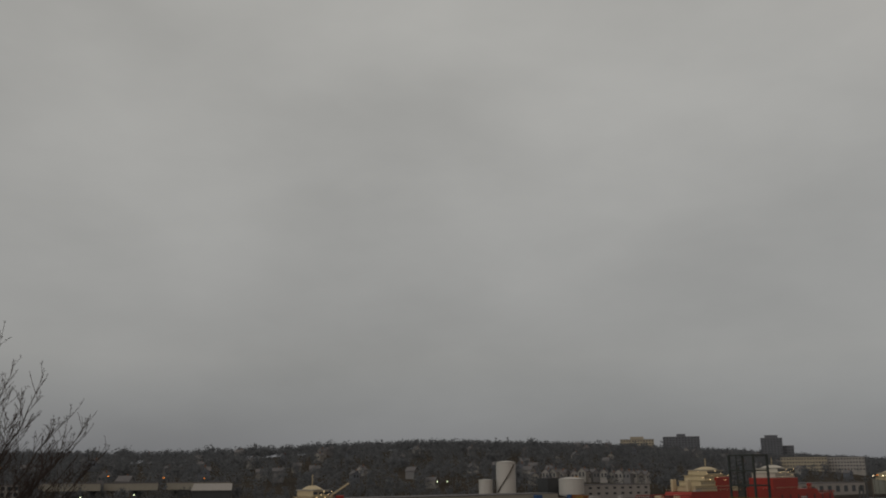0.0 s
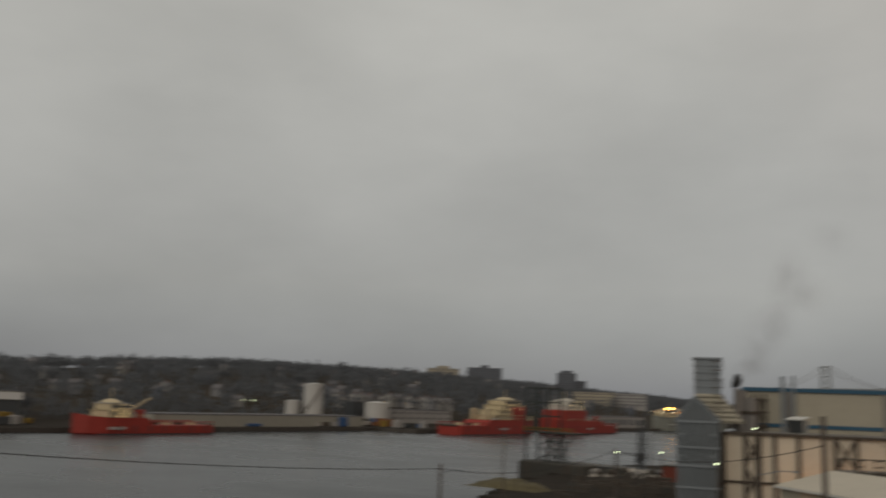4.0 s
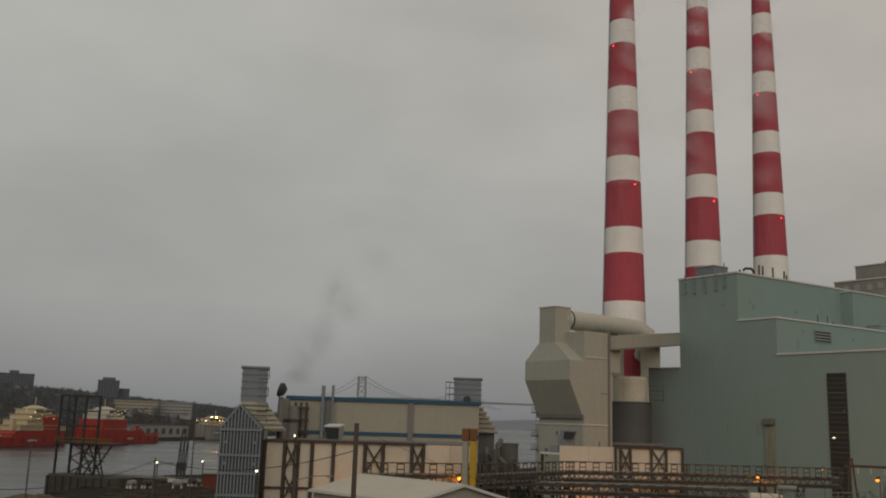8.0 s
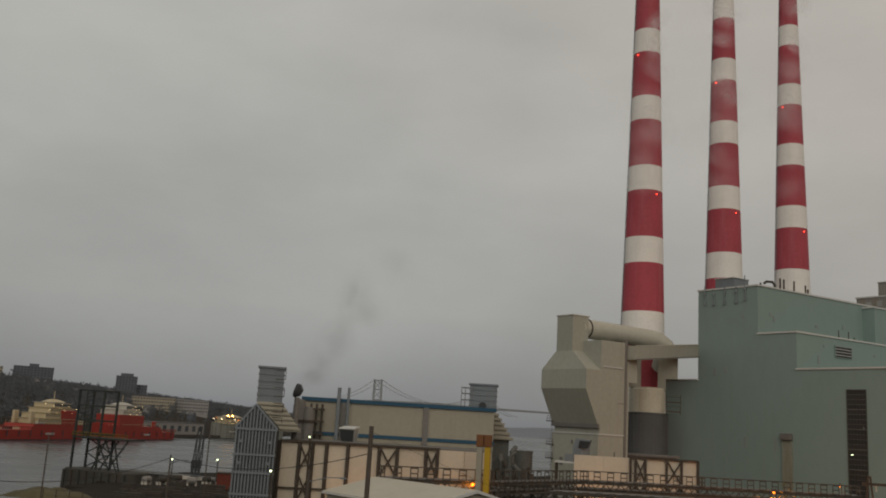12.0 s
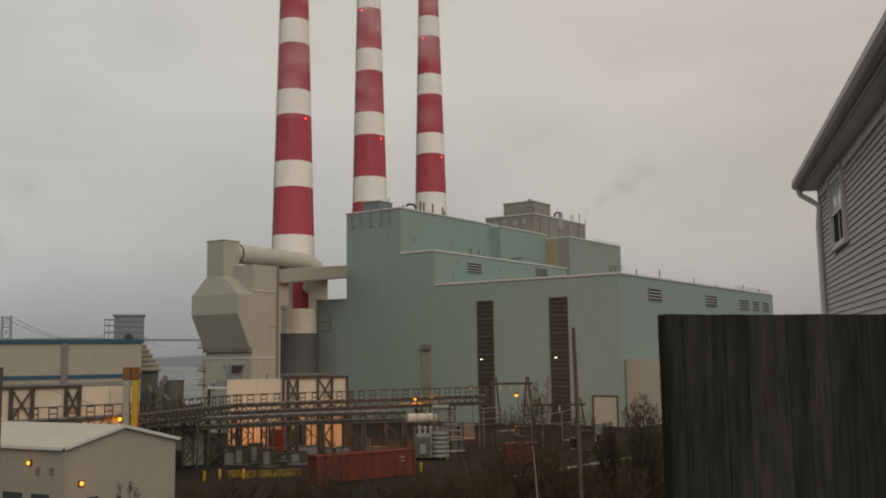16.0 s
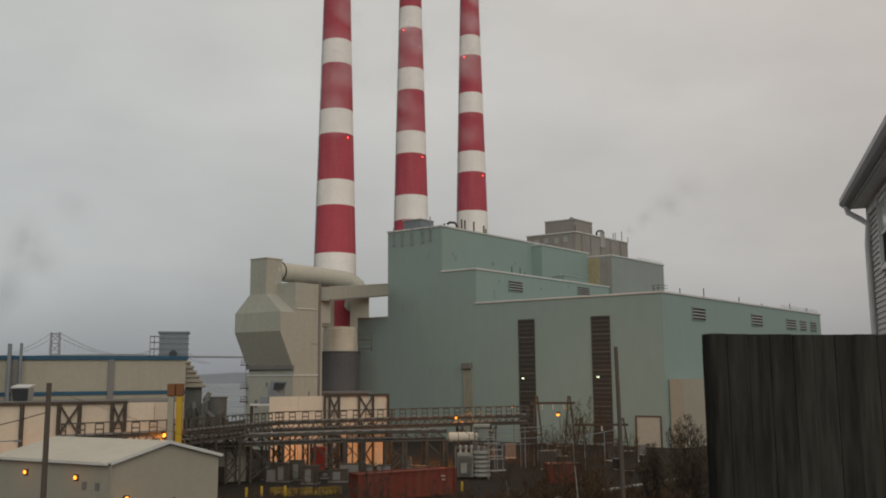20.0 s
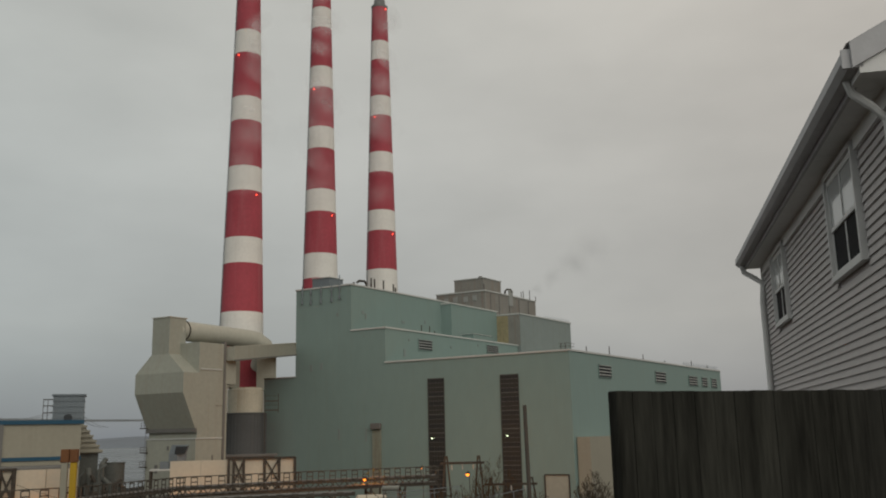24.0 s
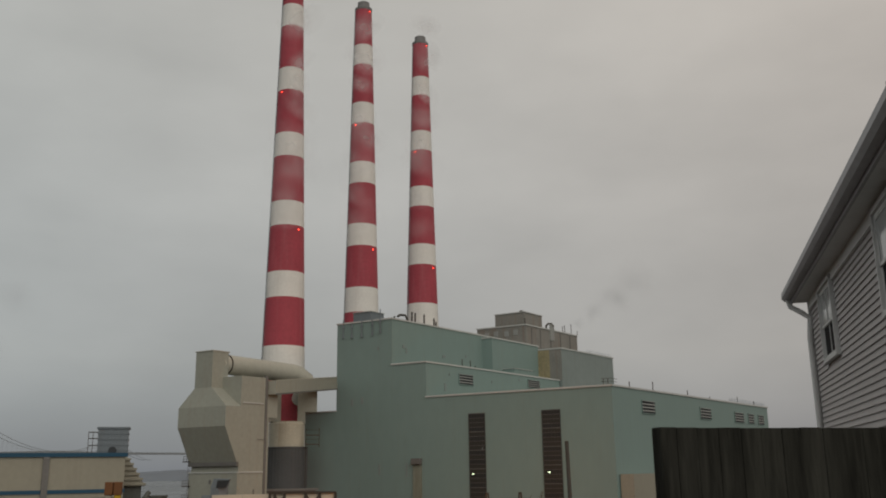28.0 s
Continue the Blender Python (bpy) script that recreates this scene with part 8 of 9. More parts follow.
# tower blocks on the ridge
def flats(az, d, wdeg, z0, z1, mat, label, rows, cols, pent=None):
    p = polar(az, d)
    w = d * radians(wdeg)
    o = building("apartment_tower", (p.x, p.y, z0), -az, w, 16, z1 - z0, mat, label, rows=rows, cols=cols, win=(w / cols * 0.55, 1.4), category="apartment building", group="tower blocks on the ridge", side=False)
    if pent:
        part("lift_house", box(NEWBM(), -w * pent, w * pent, 3, 10, z1 - z0, z1 - z0 + 4), mat, o, local=True)
    return o


flats(-36.4, 1300, 2.14, 30, 60.3, M_SLATE_WALL, "dark concrete apartment tower on the wooded ridge", 9, 12, 0.12)
flats(-31.3, 1300, 1.2, 30, 56.6, M_SLATE_WALL, "dark square apartment tower on the wooded ridge", 8, 7, 0.3)
flats(-39.0, 1330, 2.0, 34, 58.5, M_BEIGE_WALL, "low beige apartment block among the trees", 6, 12, 0.2)
flats(-30.45, 1310, 0.7, 30, 46.5, M_SLATE_WALL, "low dark wing beside the square apartment tower", 4, 4)
flats(-29.65, 1050, 2.5, 12, 28.2, M_BEIGE_WALL, "long beige four-storey apartment block", 4, 16)
flats(-27.4, 1070, 1.9, 12, 28.0, M_PALE_WALL, "long pale four-storey apartment block", 4, 12)

# houses on the slope
def gable_house(at, rz, w, d, h, wall, roof, label, group):
    o = thing("house", at, rz, label=label, category="house", group=group)
    body = part("wall_shell", loft(NEWBM(), [[(x, 0, z) for x, z in ((-w / 2, -3), (w / 2, -3), (w / 2, h), (0, h + w * 0.42), (-w / 2, h))],
                                      [(x, d, z) for x, z in ((-w / 2, -3), (w / 2, -3), (w / 2, h), (0, h + w * 0.42), (-w / 2, h))]]), wall, o, local=True)
    for s in (-1, 1):
        bm = NEWBM()
        loft(bm, [[(s * (w / 2 + 0.4), y, h - 0.3), (0, y, h + w * 0.42 + 0.05), (0, y, h + w * 0.42 + 0.35), (s * (w / 2 + 0.4), y, h)] for y in (-0.4, d + 0.4)])
        part("roof_slope", bm, roof, o, local=True)
    for x, z in ((-w * 0.22, 1.6), (w * 0.22, 1.6), (-w * 0.22, h - 1.2), (w * 0.22, h - 1.2)):
        piece("window", window_mesh(1.1, 1.4, M_GLASS), body, pose(x, 0, z))
    part("chimney", box(NEWBM(), w * 0.15, w * 0.25, d * 0.4, d * 0.48, h, h + w * 0.42 + 1.2), M_BROWN_WALL, o, local=True)
    return o


HOUSE_WALLS = [material("house_paint_" + n, c, 0.75, grain=1, vary=0.1) for n, c in (("white", (0.26, 0.26, 0.25)), ("grey", (0.15, 0.155, 0.16)), ("stone", (0.23, 0.23, 0.215)), ("blue", (0.11, 0.125, 0.15)), ("slate", (0.13, 0.13, 0.135)))]
rng = random.Random(101)
HOUSE_AT = []
for k in range(15):
    az = -44.6 + k * 0.44
    d = 640 + 3 * k + rng.uniform(-4, 4)
    p = polar(az, d)
    HOUSE_AT.append((p.x, p.y))
    gable_house((p.x, p.y, 14.5 + d * math.tan(radians(-0.30 - 0.012 * k)) + rng.uniform(-1.0, 0.6)), -az + rng.choice((6, 28, -20, 55)), rng.uniform(4.6, 6.2), 8, rng.uniform(3.0, 4.4), HOUSE_WALLS[(0, 2, 0, 1)[k % 4]], M_ROOF_GREY, "pale gabled row house with a grey roof on the slope", "row houses")
tries = 0
while len(HOUSE_AT) < 105 and tries < 4000:
    tries += 1
    az = rng.uniform(-93, -26)
    d = rng.uniform(430, 1000) / max(math.sin(radians(-az)), 0.45)
    p = polar(az, d)
    k = far_edge(p.y) - p.x
    if k < 70 or k > 440 or any((p.x - a) ** 2 + (p.y - b) ** 2 < 18 ** 2 for a, b in HOUSE_AT):
        continue
    if -49.5 < az < -41.5 and d < 590:
        continue
    HOUSE_AT.append((p.x, p.y))
    gable_house((p.x, p.y, land(p.x, p.y) + rng.uniform(1.5, 4)), -az + rng.choice((0, 90, 20, -25, 60)), rng.uniform(4.4, 6.2), rng.uniform(6, 8), rng.uniform(2.6, 4.0), rng.choice(HOUSE_WALLS), M_ROOF_GREY,
                "small gabled timber house among bare trees", "houses on the slope")

# bare woods on the slope: each tree a round head of many small twig tufts
def woods(name, n, region, label, seed, hmin, hmax, tufts):
    g = np.random.default_rng(seed)
    spots = []
    while len(spots) < n:
        x, y = region(g)
        bear, dist = math.degrees(math.atan2(x, y)), math.hypot(x, y)
        if (-31.2 < bear < -26.3 and 600 < dist < 1065) or (-45 < bear < -38 and 540 < dist < 640):
            if g.uniform() < 0.8:
                continue
        if any((x - a) ** 2 + (y - b) ** 2 < 36 for a, b in HOUSE_AT):
            continue
        h = g.uniform(hmin, hmax) * (1.25 if g.uniform() < 0.06 else 1.0)
        spots.append((x, y, land(x, y), h))
    spots = np.array(spots)
    c, h = spots[:, None, :3], spots[:, None, 3]
    d = g.normal(size=(n, tufts, 3))
    d /= np.linalg.norm(d, axis=2, keepdims=True)
    d *= g.uniform(0.02, 1.0, (n, tufts, 1)) ** 0.5
    wide = g.uniform(0.32, 0.46, (n, 1)) * h
    at = c + d * np.stack([wide, wide, h * 0.42], axis=2) + np.stack([h * 0, h * 0, h * 0.56], axis=2)
    size = g.uniform(0.9, 1.7, (n, tufts, 1)) * (h[..., None] / 11) * (1.25 - 0.6 * np.linalg.norm(d, axis=2, keepdims=True))
    tri = [at + g.uniform(-1, 1, (n, tufts, 3)) * size for _ in range(3)]
    tufty = np.stack(tri, axis=2).reshape(-1, 3)
    b = spots[:, :3]
    trunk = np.stack([b + (-0.3, 0, -0.5), b + (0.3, 0, -0.5), b + np.stack([b[:, 0] * 0, b[:, 0] * 0, spots[:, 3] * 0.8], axis=1)], axis=1).reshape(-1, 3)
    vs = np.concatenate([tufty, trunk])
    me = bpy.data.meshes.new(name)
    me.vertices.add(len(vs))
    me.vertices.foreach_set("co", vs.astype(np.float32).ravel())
    k = len(vs) // 3
    me.loops.add(3 * k)
    me.loops.foreach_set("vertex_index", np.arange(3 * k, dtype=np.int32))
    me.polygons.add(k)
    me.polygons.foreach_set("loop_start", np.arange(0, 3 * k, 3, dtype=np.int32))
    me.update(calc_edges=True)
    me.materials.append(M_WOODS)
    return tagged(new(name, me), label, "woods", kind="stuff")


def slope(g):
    y = g.uniform(-260, 1900)
    k = g.uniform(70, 560) if g.uniform() < 0.8 else g.uniform(430, 560)
    return far_edge(y) - k, y


def bank(g):
    y = g.uniform(60, 360)
    return far_edge(y) - g.uniform(50, 110), y


woods("hillside_woods", 9400, slope, "dense bare trees covering the far hillside, haze put into their blue-grey", 5, 7, 13, 56)
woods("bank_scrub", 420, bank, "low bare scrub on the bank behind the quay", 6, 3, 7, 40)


# the haze over this shore is put into its pale blue-grey
M_DISTANCE = material("haze_tinted_shore", (0.17, 0.19, 0.215), 0.95, grain=0.02, vary=0.1, bump=0.0, large=0.004)
bm = NEWBM()
vs = []
for k in range(121):
    x = -1800 + 3600 * k / 120
    h = 33 + 9 * noise.noise((x * 0.004, 3.1, 0)) + 3 * noise.noise((x * 0.03, 7.7, 0)) - 0.006 * max(x, 0)
    vs.append([bm.verts.new((x, y, z)) for y, z in ((3480, -6), (3560, h * 0.35), (3760, h * 0.85), (3900, h), (4300, h * 0.8))])
for a, b in zip(vs, vs[1:]):
    for i in range(4):
        bm.faces.new((a[i], b[i], b[i + 1], a[i + 1]))
tagged(new("backdrop", finish("backdrop", bm, M_DISTANCE, smooth=True)), "wooded shore far beyond the bridge, haze put into its pale colour", "distant shore", kind="structure")


# ---- moored ships ----
def ship(at, rz, L, B, label, hull, house_x, house_len, house_mat, bow_h, deck_h, levels, group="moored ships", crane=True, step=None, block=None, shrink=0.84, house_z=None, name_x=None):
    """An offshore supply ship: bow towards local +x, high forecastle, house forward, low working deck aft."""
    o = thing("ship", at, rz, label=label, category="ship", group=group)
    step = house_x - house_len * 0.55 if step is None else step
    xs = [-L / 2, -L / 2 + 2, -L * 0.35, step - 2, step, L * 0.32, L * 0.43, L / 2]
    half = [0.86, 0.96, 1, 1, 1, 0.9, 0.55, 0.04]
    tops = [deck_h, deck_h, deck_h, deck_h, bow_h, bow_h, bow_h + 0.7, bow_h + 1.5]
    rings = []
    for x, hb, zt in zip(xs, half, tops):
        b = B / 2 * hb
        rings.append([(x, -b, zt), (x, -b * 0.98, 0.5), (x - (2.5 if x > L * 0.4 else 0), -b * 0.75, -1.5), (x - (2.5 if x > L * 0.4 else 0), b * 0.75, -1.5), (x, b * 0.98, 0.5), (x, b, zt)])
    part("hull", loft(NEWBM(), rings), hull, o, local=True)
    part("boot_stripe", box(NEWBM(), -L / 2 + 0.5, L * 0.36, -B / 2 - 0.04, B / 2 + 0.04, -0.4, 0.35), M_DARK, o, local=True)
    z = house_z or bow_h
    near = -1 if math.cos(radians(rz + 90)) * at[0] + math.sin(radians(rz + 90)) * at[1] > 0 else 1
    w, l, x0 = B * 0.9, house_len, house_x
    for k in range(levels):
        level = part("deckhouse_level", box(NEWBM(), x0 - l / 2, x0 + l / 2, -w / 2, w / 2, z, z + 2.7), house_mat, o, local=True, bevel=0.25)
        part("deck_edge", box(NEWBM(), x0 - l / 2 - 0.5, x0 + l / 2 + 0.4, -w / 2 - 0.4, w / 2 + 0.4, z + 2.6, z + 2.8), M_TANK if k == levels - 1 else house_mat, o, local=True)
        n = max(3, int(l / 2))
        for c in range(n):
            x = x0 - l / 2 + l * (c + 0.5) / n
            for s in (-1, 1):
                piece("porthole" if k < levels - 1 else "bridge_window", window_mesh(0.7 if k < levels - 1 else l / n * 0.8, 0.7 if k < levels - 1 else 1.2, M_GLASS), level, pose(x, s * w / 2, z + 1.5, 0, 0, 0 if s < 0 else 180))
        z += 2.8
        l *= shrink
        w *= 0.93
        x0 += 0.3
    part("mast", tube(NEWBM(), [(x0, 0, z), (x0, 0, z + 6)], 0.25, 6), M_SHIP_CREAM, o, local=True)
    bm = NEWBM()
    for q in (2.0, 3.6, 5.0):
        beam(bm, (x0, -1.6, z + q), (x0, 1.6, z + q), 0.2)
    box(bm, x0 - 1.2, x0 + 1.2, -0.3, 0.3, z + 1.6, z + 2.0)
    part("radar_yard", bm, M_DARK, o, local=True)
    for s in (-1, 1):
        part("funnel", box(NEWBM(), step + 0.5, step + 4, s * B * 0.28 - 0.8, s * B * 0.28 + 0.8, bow_h, bow_h + levels * 1.6), house_mat if levels > 3 else hull, o, local=True, bevel=0.3)
    for s in (-1, 1):
        y = s * (B / 2 - 0.15)
        bm = NEWBM()
        for k in range(14):
            x = -L / 2 + 1 + (step + L / 2 - 1) * k / 14
            beam(bm, (x, y, deck_h), (x, y, deck_h + 1.5), 0.2)
        beam(bm, (-L / 2 + 1, y, deck_h + 1.5), (step, y, deck_h + 1.5), 0.35)
        part("cargo_rail", bm, hull, o, local=True)
    part("stern_roller", tube(NEWBM(), [(-L / 2, -B * 0.35, deck_h), (-L / 2, B * 0.35, deck_h)], 0.6, 8), M_STEEL, o, local=True)
    for s in (-1, 1):
        bm = NEWBM()
        for k in range(5):
            x = (L * 0.2 if name_x is None else name_x) + k * 1.5
            box(bm, x, x + 1.1, s * B / 2 * 1.01 - 0.06, s * B / 2 * 1.01 + 0.06, deck_h * 0.55, deck_h * 0.55 + 1.0)
        part("name_bar", bm, M_TANK, o, "white unreadable lettering on the hull", local=True)
        for k in range(7):
            x = -L * 0.42 + k * L * 0.11
            part("rubbing_strake", tube(NEWBM(), [(x, s * (B / 2 + 0.1), deck_h * 0.4), (x, s * (B / 2 + 0.1), deck_h)], 0.25, 6), M_DARK, o, local=True)
    for k in range(3):
        part("life_raft", tube(NEWBM(), [(step + 3 + 2.2 * k, -B * 0.44, bow_h + 0.6), (step + 4.6 + 2.2 * k, -B * 0.44, bow_h + 0.6)], 0.5, 10), M_TANK, o, "white life raft drum", local=True, smooth=True)
    bm = NEWBM()
    for s in (-1, 1):
        for k in range(16):
            x = step + (L * 0.42 - step) * k / 15
            y = s * B / 2 * (0.97 if x < L * 0.3 else 0.7)
            beam(bm, (x, y, bow_h), (x, y, bow_h + 1.1), 0.1)
        beam(bm, (step, s * B * 0.485, bow_h + 1.1), (L * 0.3, s * B * 0.485, bow_h + 1.1), 0.12)
    part("bulwark_rail", bm, M_SHIP_CREAM, o, local=True)
    if block:
        part("forecastle_block", box(NEWBM(), block[0], block[1], -B * 0.46, B * 0.46, bow_h - 1, block[2]), hull, o, local=True, bevel=0.4)
    bm = NEWBM()
    lathe(bm, 0, 0, [(1.0, 0), (1.12, 0.25), (0.9, 0.8), (0.55, 1.5), (0.2, 1.9)], 20)
    bm.transform(Matrix.Translation((x0, 0, z - 0.1)) @ Matrix.Diagonal((l * 0.52, w * 0.5, 1, 1)))
    part("bridge_roof", bm, house_mat, o, local=True, smooth=True)
    for k in range(10):
        bm = NEWBM()
        bmesh.ops.create_icosphere(bm, subdivisions=1, radius=0.15, matrix=Matrix.Translation((house_x + house_len * (-0.42 + 0.075 * k + 0.03 * math.sin(7 * k)), near * (B * 0.45 + 0.5), z - 0.7 - 1.1 * ((k * 3) % 5))))
        part("deck_light", bm, M_DECK_LIGHT, o, local=True)
    if crane:
        bm = NEWBM()
        xc = house_x - house_len * 0.8
        beam(bm, (xc, 0, deck_h), (xc, 0, deck_h + 6), 0.9)
        beam(bm, (xc, 0, deck_h + 6), (xc - 9, 0, deck_h + 11), 0.6)
        part("deck_crane", bm, M_SHIP_CREAM, o, "cream deck crane", local=True)
    for k in range(4):
        part("deck_winch", box(NEWBM(), -L * 0.4 + k * L * 0.1, -L * 0.4 + k * L * 0.1 + 2.4, -2, 2, deck_h, deck_h + 1.4), M_STEEL if k % 2 else M_SHIP_CREAM, o, local=True)
    return o


ship((-336, 218.5, -4), -90, 62, 15, "red supply ship with a cream deckhouse moored at the far quay", M_SHIP_RED, 14.5, 10.5, M_SHIP_CREAM, 6.6, 3.6, 2, step=2, shrink=0.74)
ship((-306, 424, -4), 90, 80, 17, "large red supply ship with a lit cream bridge at the pier", M_SHIP_RED, 10, 40, M_SHIP_CREAM, 8.0, 5.0, 4, crane=False, block=(9, 22, 15.5), shrink=0.72, step=-14, name_x=-4)
ship((-306, 515, -4), -90, 82, 17, "large red supply ship with a white-topped bridge at the pier", M_SHIP_RED, 13, 21, M_SHIP_WHITE, 8.0, 5.0, 2, crane=False, step=-20, block=(-0.5, 27, 14.5), house_z=14.5, shrink=0.62, name_x=-8)
ship((-309, 690, -4), -122, 64, 15, "grey ship with orange deck lights at the far pier", M_SHIP_GREY, 14, 22, M_SHIP_CREAM, 11.0, 9.0, 2, crane=False)

# ---- suspension bridge ----
bridge = thing("suspension_bridge", (-400, 1770, -4), label="pale distant suspension bridge with latticed towers", category="bridge")
T1, T2 = polar(-16.3, 1640, -4), polar(-9.7, 1985, -4)
bd = (T2 - T1).normalized()
bs = Vector((-bd.y, bd.x, 0))
for T in (T1, T2):
    tw = part("tower", loft(NEWBM(), [[T + bs * (9 + s) + bd * q for s, q in ((-1.8, -1.8), (1.8, -1.8), (1.8, 1.8), (-1.8, 1.8))], [T + bs * (7.5 + s) + bd * q + Vector((0, 0, 96)) for s, q in ((-1.3, -1.3), (1.3, -1.3), (1.3, 1.3), (-1.3, 1.3))]]), M_BRIDGE, bridge)
    part("tower_leg", loft(NEWBM(), [[T - bs * (9 + s) + bd * q for s, q in ((-1.8, -1.8), (1.8, -1.8), (1.8, 1.8), (-1.8, 1.8))], [T - bs * (7.5 + s) + bd * q + Vector((0, 0, 96)) for s, q in ((-1.3, -1.3), (1.3, -1.3), (1.3, 1.3), (-1.3, 1.3))]]), M_BRIDGE, bridge)
    for z in (20, 40, 60, 78, 94):
        bm = NEWBM()
        beam(bm, T + bs * 8 + Vector((0, 0, z)), T - bs * 8 + Vector((0, 0, z)), 1.6, 2.2)
        part("portal_beam", bm, M_BRIDGE, bridge)
    for z0, z1 in ((62, 77), (79, 93)):
        bm = NEWBM()
        beam(bm, T + bs * 8 + Vector((0, 0, z0)), T - bs * 8 + Vector((0, 0, z1)), 0.9)
        beam(bm, T - bs * 8 + Vector((0, 0, z0)), T + bs * 8 + Vector((0, 0, z1)), 0.9)
        part("tower_brace", bm, M_BRIDGE, bridge)
bm = NEWBM()
pts = [T1 - bd * 170 + Vector((0, 0, 50)), T1 + Vector((0, 0, 57)), (T1 + T2) / 2 + Vector((0, 0, 63)), T2 + Vector((0, 0, 64)), T2 + bd * 400 + Vector((0, 0, 70)), T2 + bd * 700 + Vector((0, 0, 60))]
for p, q in zip(pts, pts[1:]):
    beam(bm, p, q, 16, 4.2)
part("deck", bm, M_BRIDGE, bridge)
for s in (-7.5, 7.5):
    bm = NEWBM()
    for p, q, sag in ((T1, T2, 33), (T1 - bd * 160 + Vector((0, 0, -44)), T1, 10), (T2, T2 + bd * 160 + Vector((0, 0, -44)), 10)):
        cps = []
        for k in range(25):
            t = k / 24
            c = p.lerp(q, t) + bs * s + Vector((0, 0, 96))
            c.z -= sag * 4 * t * (1 - t)
            cps.append(c)
        tube(bm, cps, 0.45, 5)
    part("main_cable", bm, M_BRIDGE, bridge)
    for k in range(1, 30):
        t = k / 30
        c = T1.lerp(T2, t) + bs * s
        zt = 92 - 33 * 4 * t * (1 - t)
        if zt > 58:
            part("hanger", beam(NEWBM(), Vector((c.x, c.y, 58)), Vector((c.x, c.y, zt)), 0.25), M_BRIDGE, bridge)
for k in range(4):
    p = T1.lerp(T1 - bd * 170, (k + 1) / 4)
    bm = NEWBM()
    for s in (-6, 6):
        beam(bm, Vector((*(p + bs * s)[:2], -5)), Vector((*(p + bs * s)[:2], 50 - k)), 2.2)
    part("pier", bm, M_CONC, bridge)


# ---- steam and smoke: drifting clouds of soft thin puffs ----
def vapour(name, color, dense):
    """Thin vapour: lit droplets that let most of what is behind them through, thinning out to the rim of each puff."""
    m = bpy.data.materials.new(name)
    m.use_nodes = True
    n, l = m.node_tree.nodes, m.node_tree.links
    n.remove(n["Principled BSDF"])
    dif, tra, half, clear, mix = (n.new("ShaderNode" + k) for k in ("BsdfDiffuse", "BsdfTranslucent", "MixShader", "BsdfTransparent", "MixShader"))
    for k in (dif, tra):
        k.inputs["Color"].default_value = (*color, 1)
    l.new(dif.outputs[0], half.inputs[1])
    l.new(tra.outputs[0], half.inputs[2])
    rim, tc, no, mu = n.new("ShaderNodeAttribute"), n.new("ShaderNodeTexCoord"), n.new("ShaderNodeTexNoise"), n.new("ShaderNodeMath")
    rim.attribute_name = "thickness"
    no.inputs["Scale"].default_value, no.inputs["Detail"].default_value = 0.22, 2
    l.new(tc.outputs["Object"], no.inputs["Vector"])
    mr = n.new("ShaderNodeMapRange")
    mr.inputs["From Min"].default_value, mr.inputs["From Max"].default_value, mr.inputs["To Max"].default_value = 0.05, 0.95, dense
    l.new(no.outputs["Fac"], mr.inputs[0])
    mu.operation = "MULTIPLY"
    l.new(rim.outputs["Fac"], mu.inputs[0])
    l.new(mr.outputs[0], mu.inputs[1])
    l.new(mu.outputs[0], mix.inputs[0])
    l.new(clear.outputs[0], mix.inputs[1])
    l.new(half.outputs[0], mix.inputs[2])
    l.new(mix.outputs[0], n["Material Output"].inputs["Surface"])
    return m


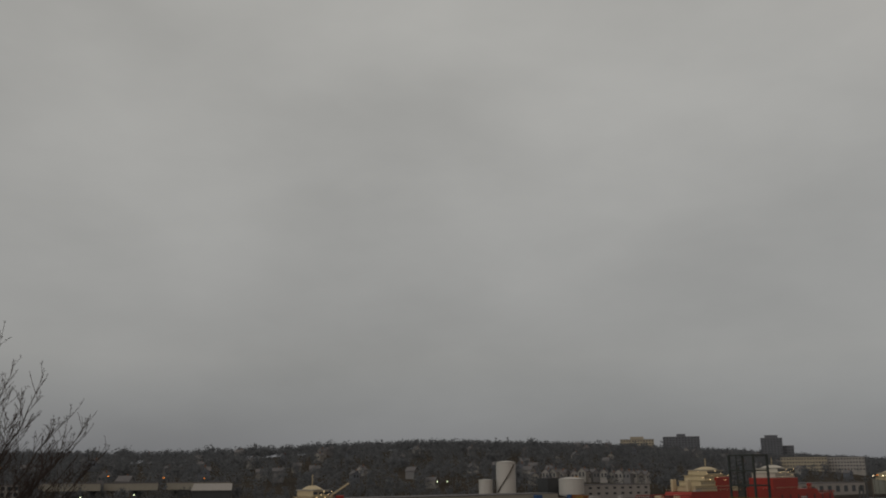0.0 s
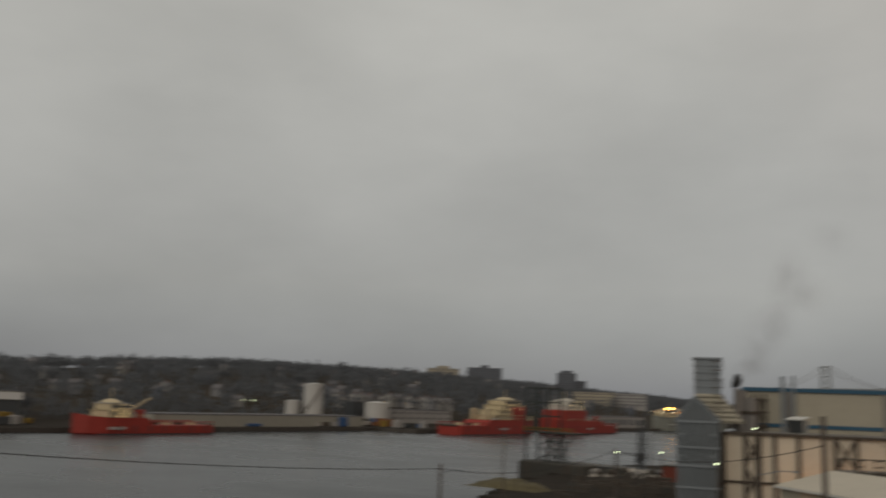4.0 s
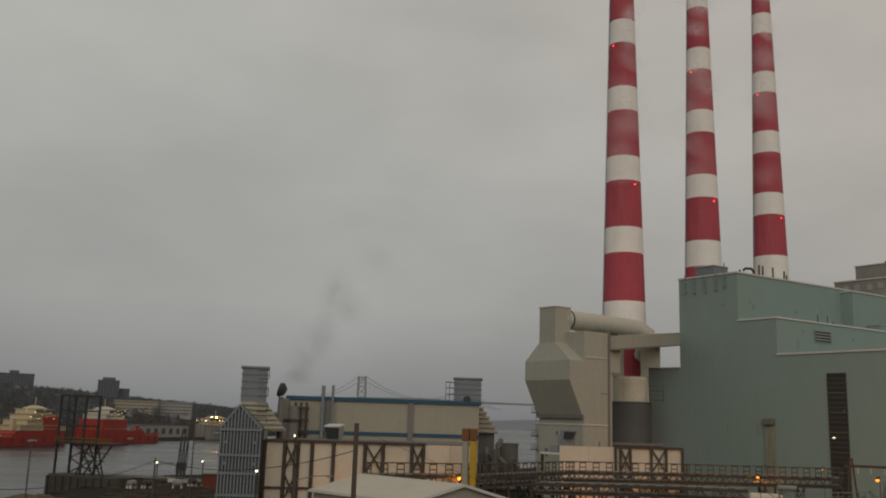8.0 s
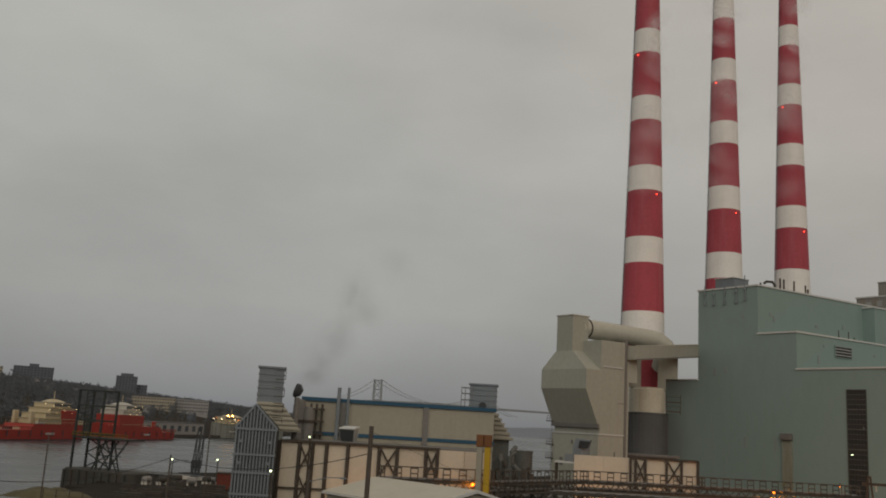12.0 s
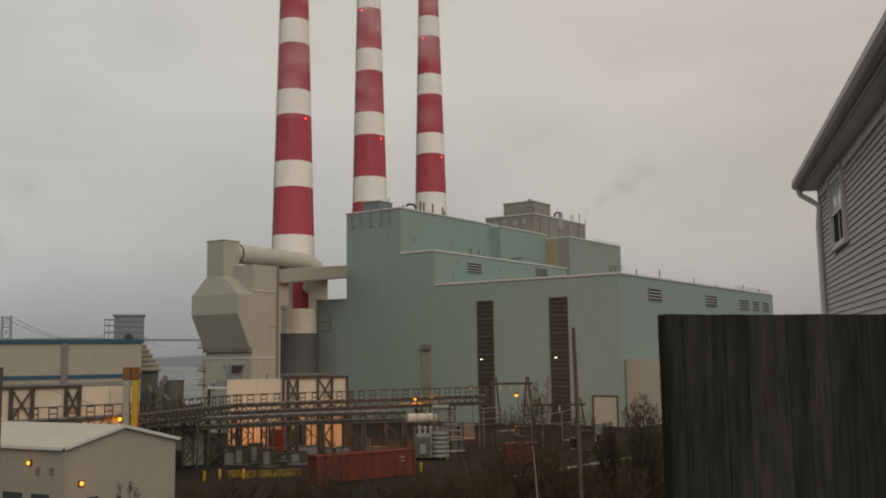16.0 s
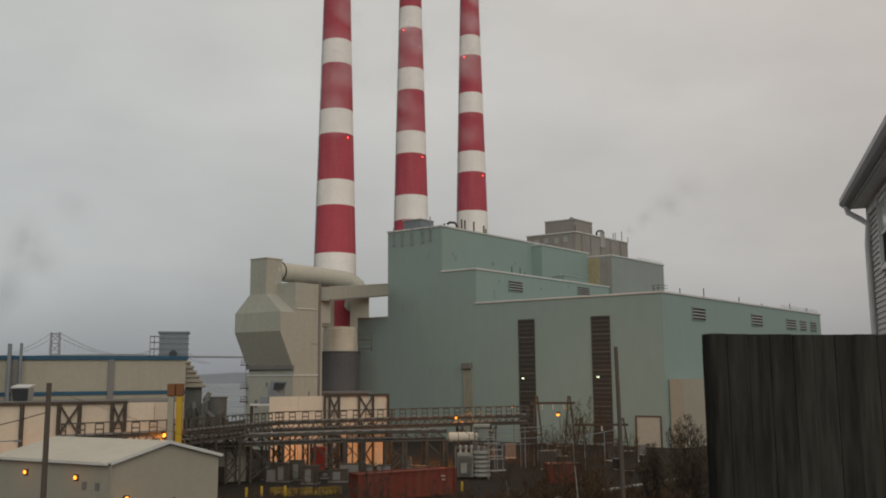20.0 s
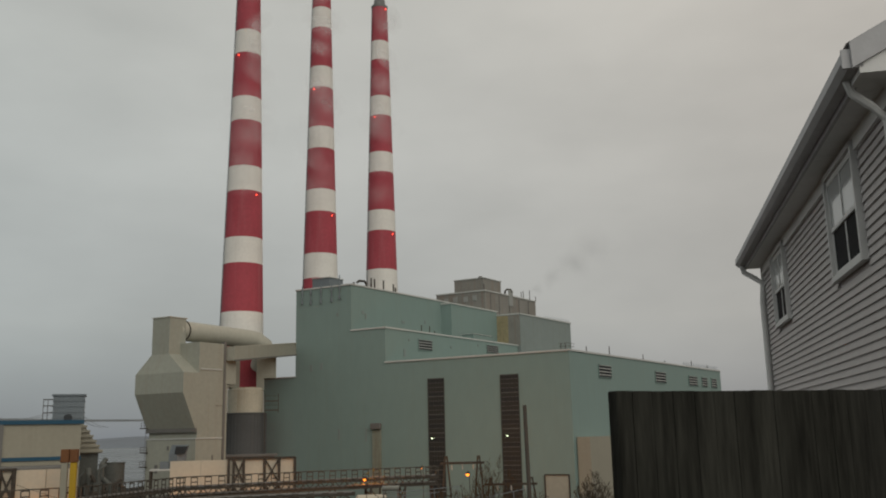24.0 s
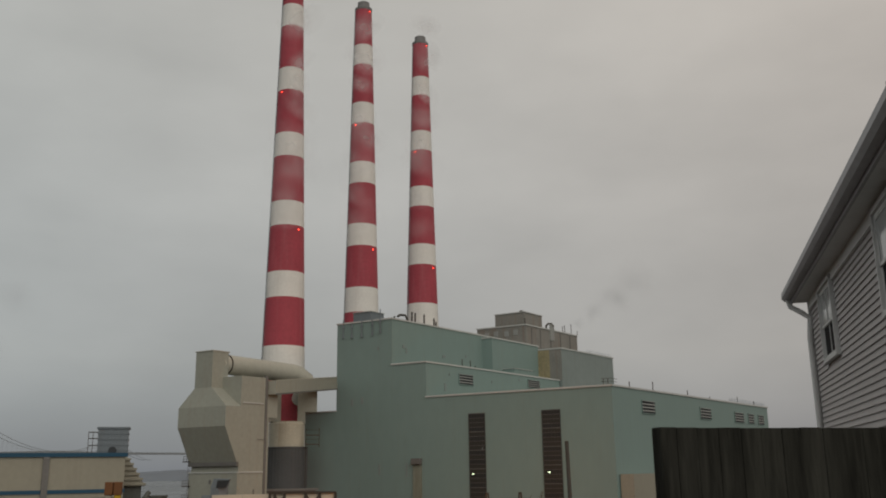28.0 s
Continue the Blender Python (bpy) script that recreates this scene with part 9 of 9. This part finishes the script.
def puffs(name, trail, each, mat, label, category, seed):
    """A trail of clouds: centre, spread, puff size and thickness; every puff is a shallow bowl, tilted at random."""
    rnd = random.Random(seed)
    V, F, A = [], [], []
    for c, spread, size, strength in trail:
        for k in range(each):
            p = Vector(c) + Vector([rnd.gauss(0, w) for w in spread])
            turn = Euler((radians(90) + rnd.gauss(0, 0.22), rnd.uniform(0, 6.28), rnd.gauss(0, 0.22))).to_matrix()
            r = size * rnd.uniform(0.7, 1.3)
            b = len(V)
            V.append(tuple(p))
            A.append(strength)
            for q, a in ((0.33, 0.74), (0.66, 0.27), (1.0, 0.0)):
                for j in range(14):
                    t = 2 * math.pi * j / 14
                    w = r * q * (1 + 0.22 * math.sin(2 * t + k) * q)
                    V.append(tuple(p + turn @ Vector((w * math.cos(t), w * math.sin(t), 0.25 * r * q * q))))
                    A.append(a * strength)
            for j in range(14):
                n = (j + 1) % 14
                F.append((b, b + 1 + j, b + 1 + n))
                for ring in (0, 14):
                    F.append((b + 1 + ring + j, b + 15 + ring + j, b + 15 + ring + n, b + 1 + ring + n))
    me = bpy.data.meshes.new(name)
    me.from_pydata(V, [], F)
    me.attributes.new("thickness", "FLOAT", "POINT").data.foreach_set("value", A)
    me.polygons.foreach_set("use_smooth", [True] * len(me.polygons))
    me.materials.append(mat)
    return tagged(new(name, me), label, category, kind="stuff")


at = lambda az, el, d: tuple(polar(az, d, 14.5 + d * math.tan(radians(el))))
M_STEAM = vapour("white_steam", (0.98, 0.975, 0.97), 0.8)
M_SMOKE = vapour("grey_exhaust", (0.4, 0.4, 0.41), 0.2)
puffs("stack_steam", [(at(az + (el - 18) * 0.03, el, d - 7), (0.9, 1.5, 0.8), 6.0 - 0.12 * (el - 15.5), min(1.0, 0.3 + (el - 15.5) * 0.065)) for az, d in ((0.2, 219), (4.8, 243), (8.75, 261)) for el in np.arange(15.5, 28.5, 1.7)],
      1, M_STEAM, "thin white steam drifting round the upper chimneys", "steam", 41)
puffs("roof_steam", [(at(az, el, 238), (sp, 0.8, sp * 0.7), size, 0.65) for az, el, sp, size in ((18.7, 8.9, 0.8, 2.4), (19.5, 9.6, 1.4, 3.4), (20.6, 10.3, 2.0, 4.2), (21.8, 11.2, 2.6, 5.0))],
      3, M_SMOKE, "faint grey vapour trailing from the penthouse roof", "smoke", 42)
puffs("intake_smoke", [(at(az, el, 134), (sp, 0.6, sp), size, 1.0) for az, el, sp, size in ((-20.4, 2.4, 0.6, 1.9), (-20.0, 3.9, 0.9, 2.6), (-19.1, 5.4, 1.2, 3.3), (-17.9, 6.9, 1.5, 3.8), (-16.6, 8.4, 1.8, 4.2))],
      3, M_SMOKE, "faint grey exhaust rising beside the air intake", "smoke", 43)
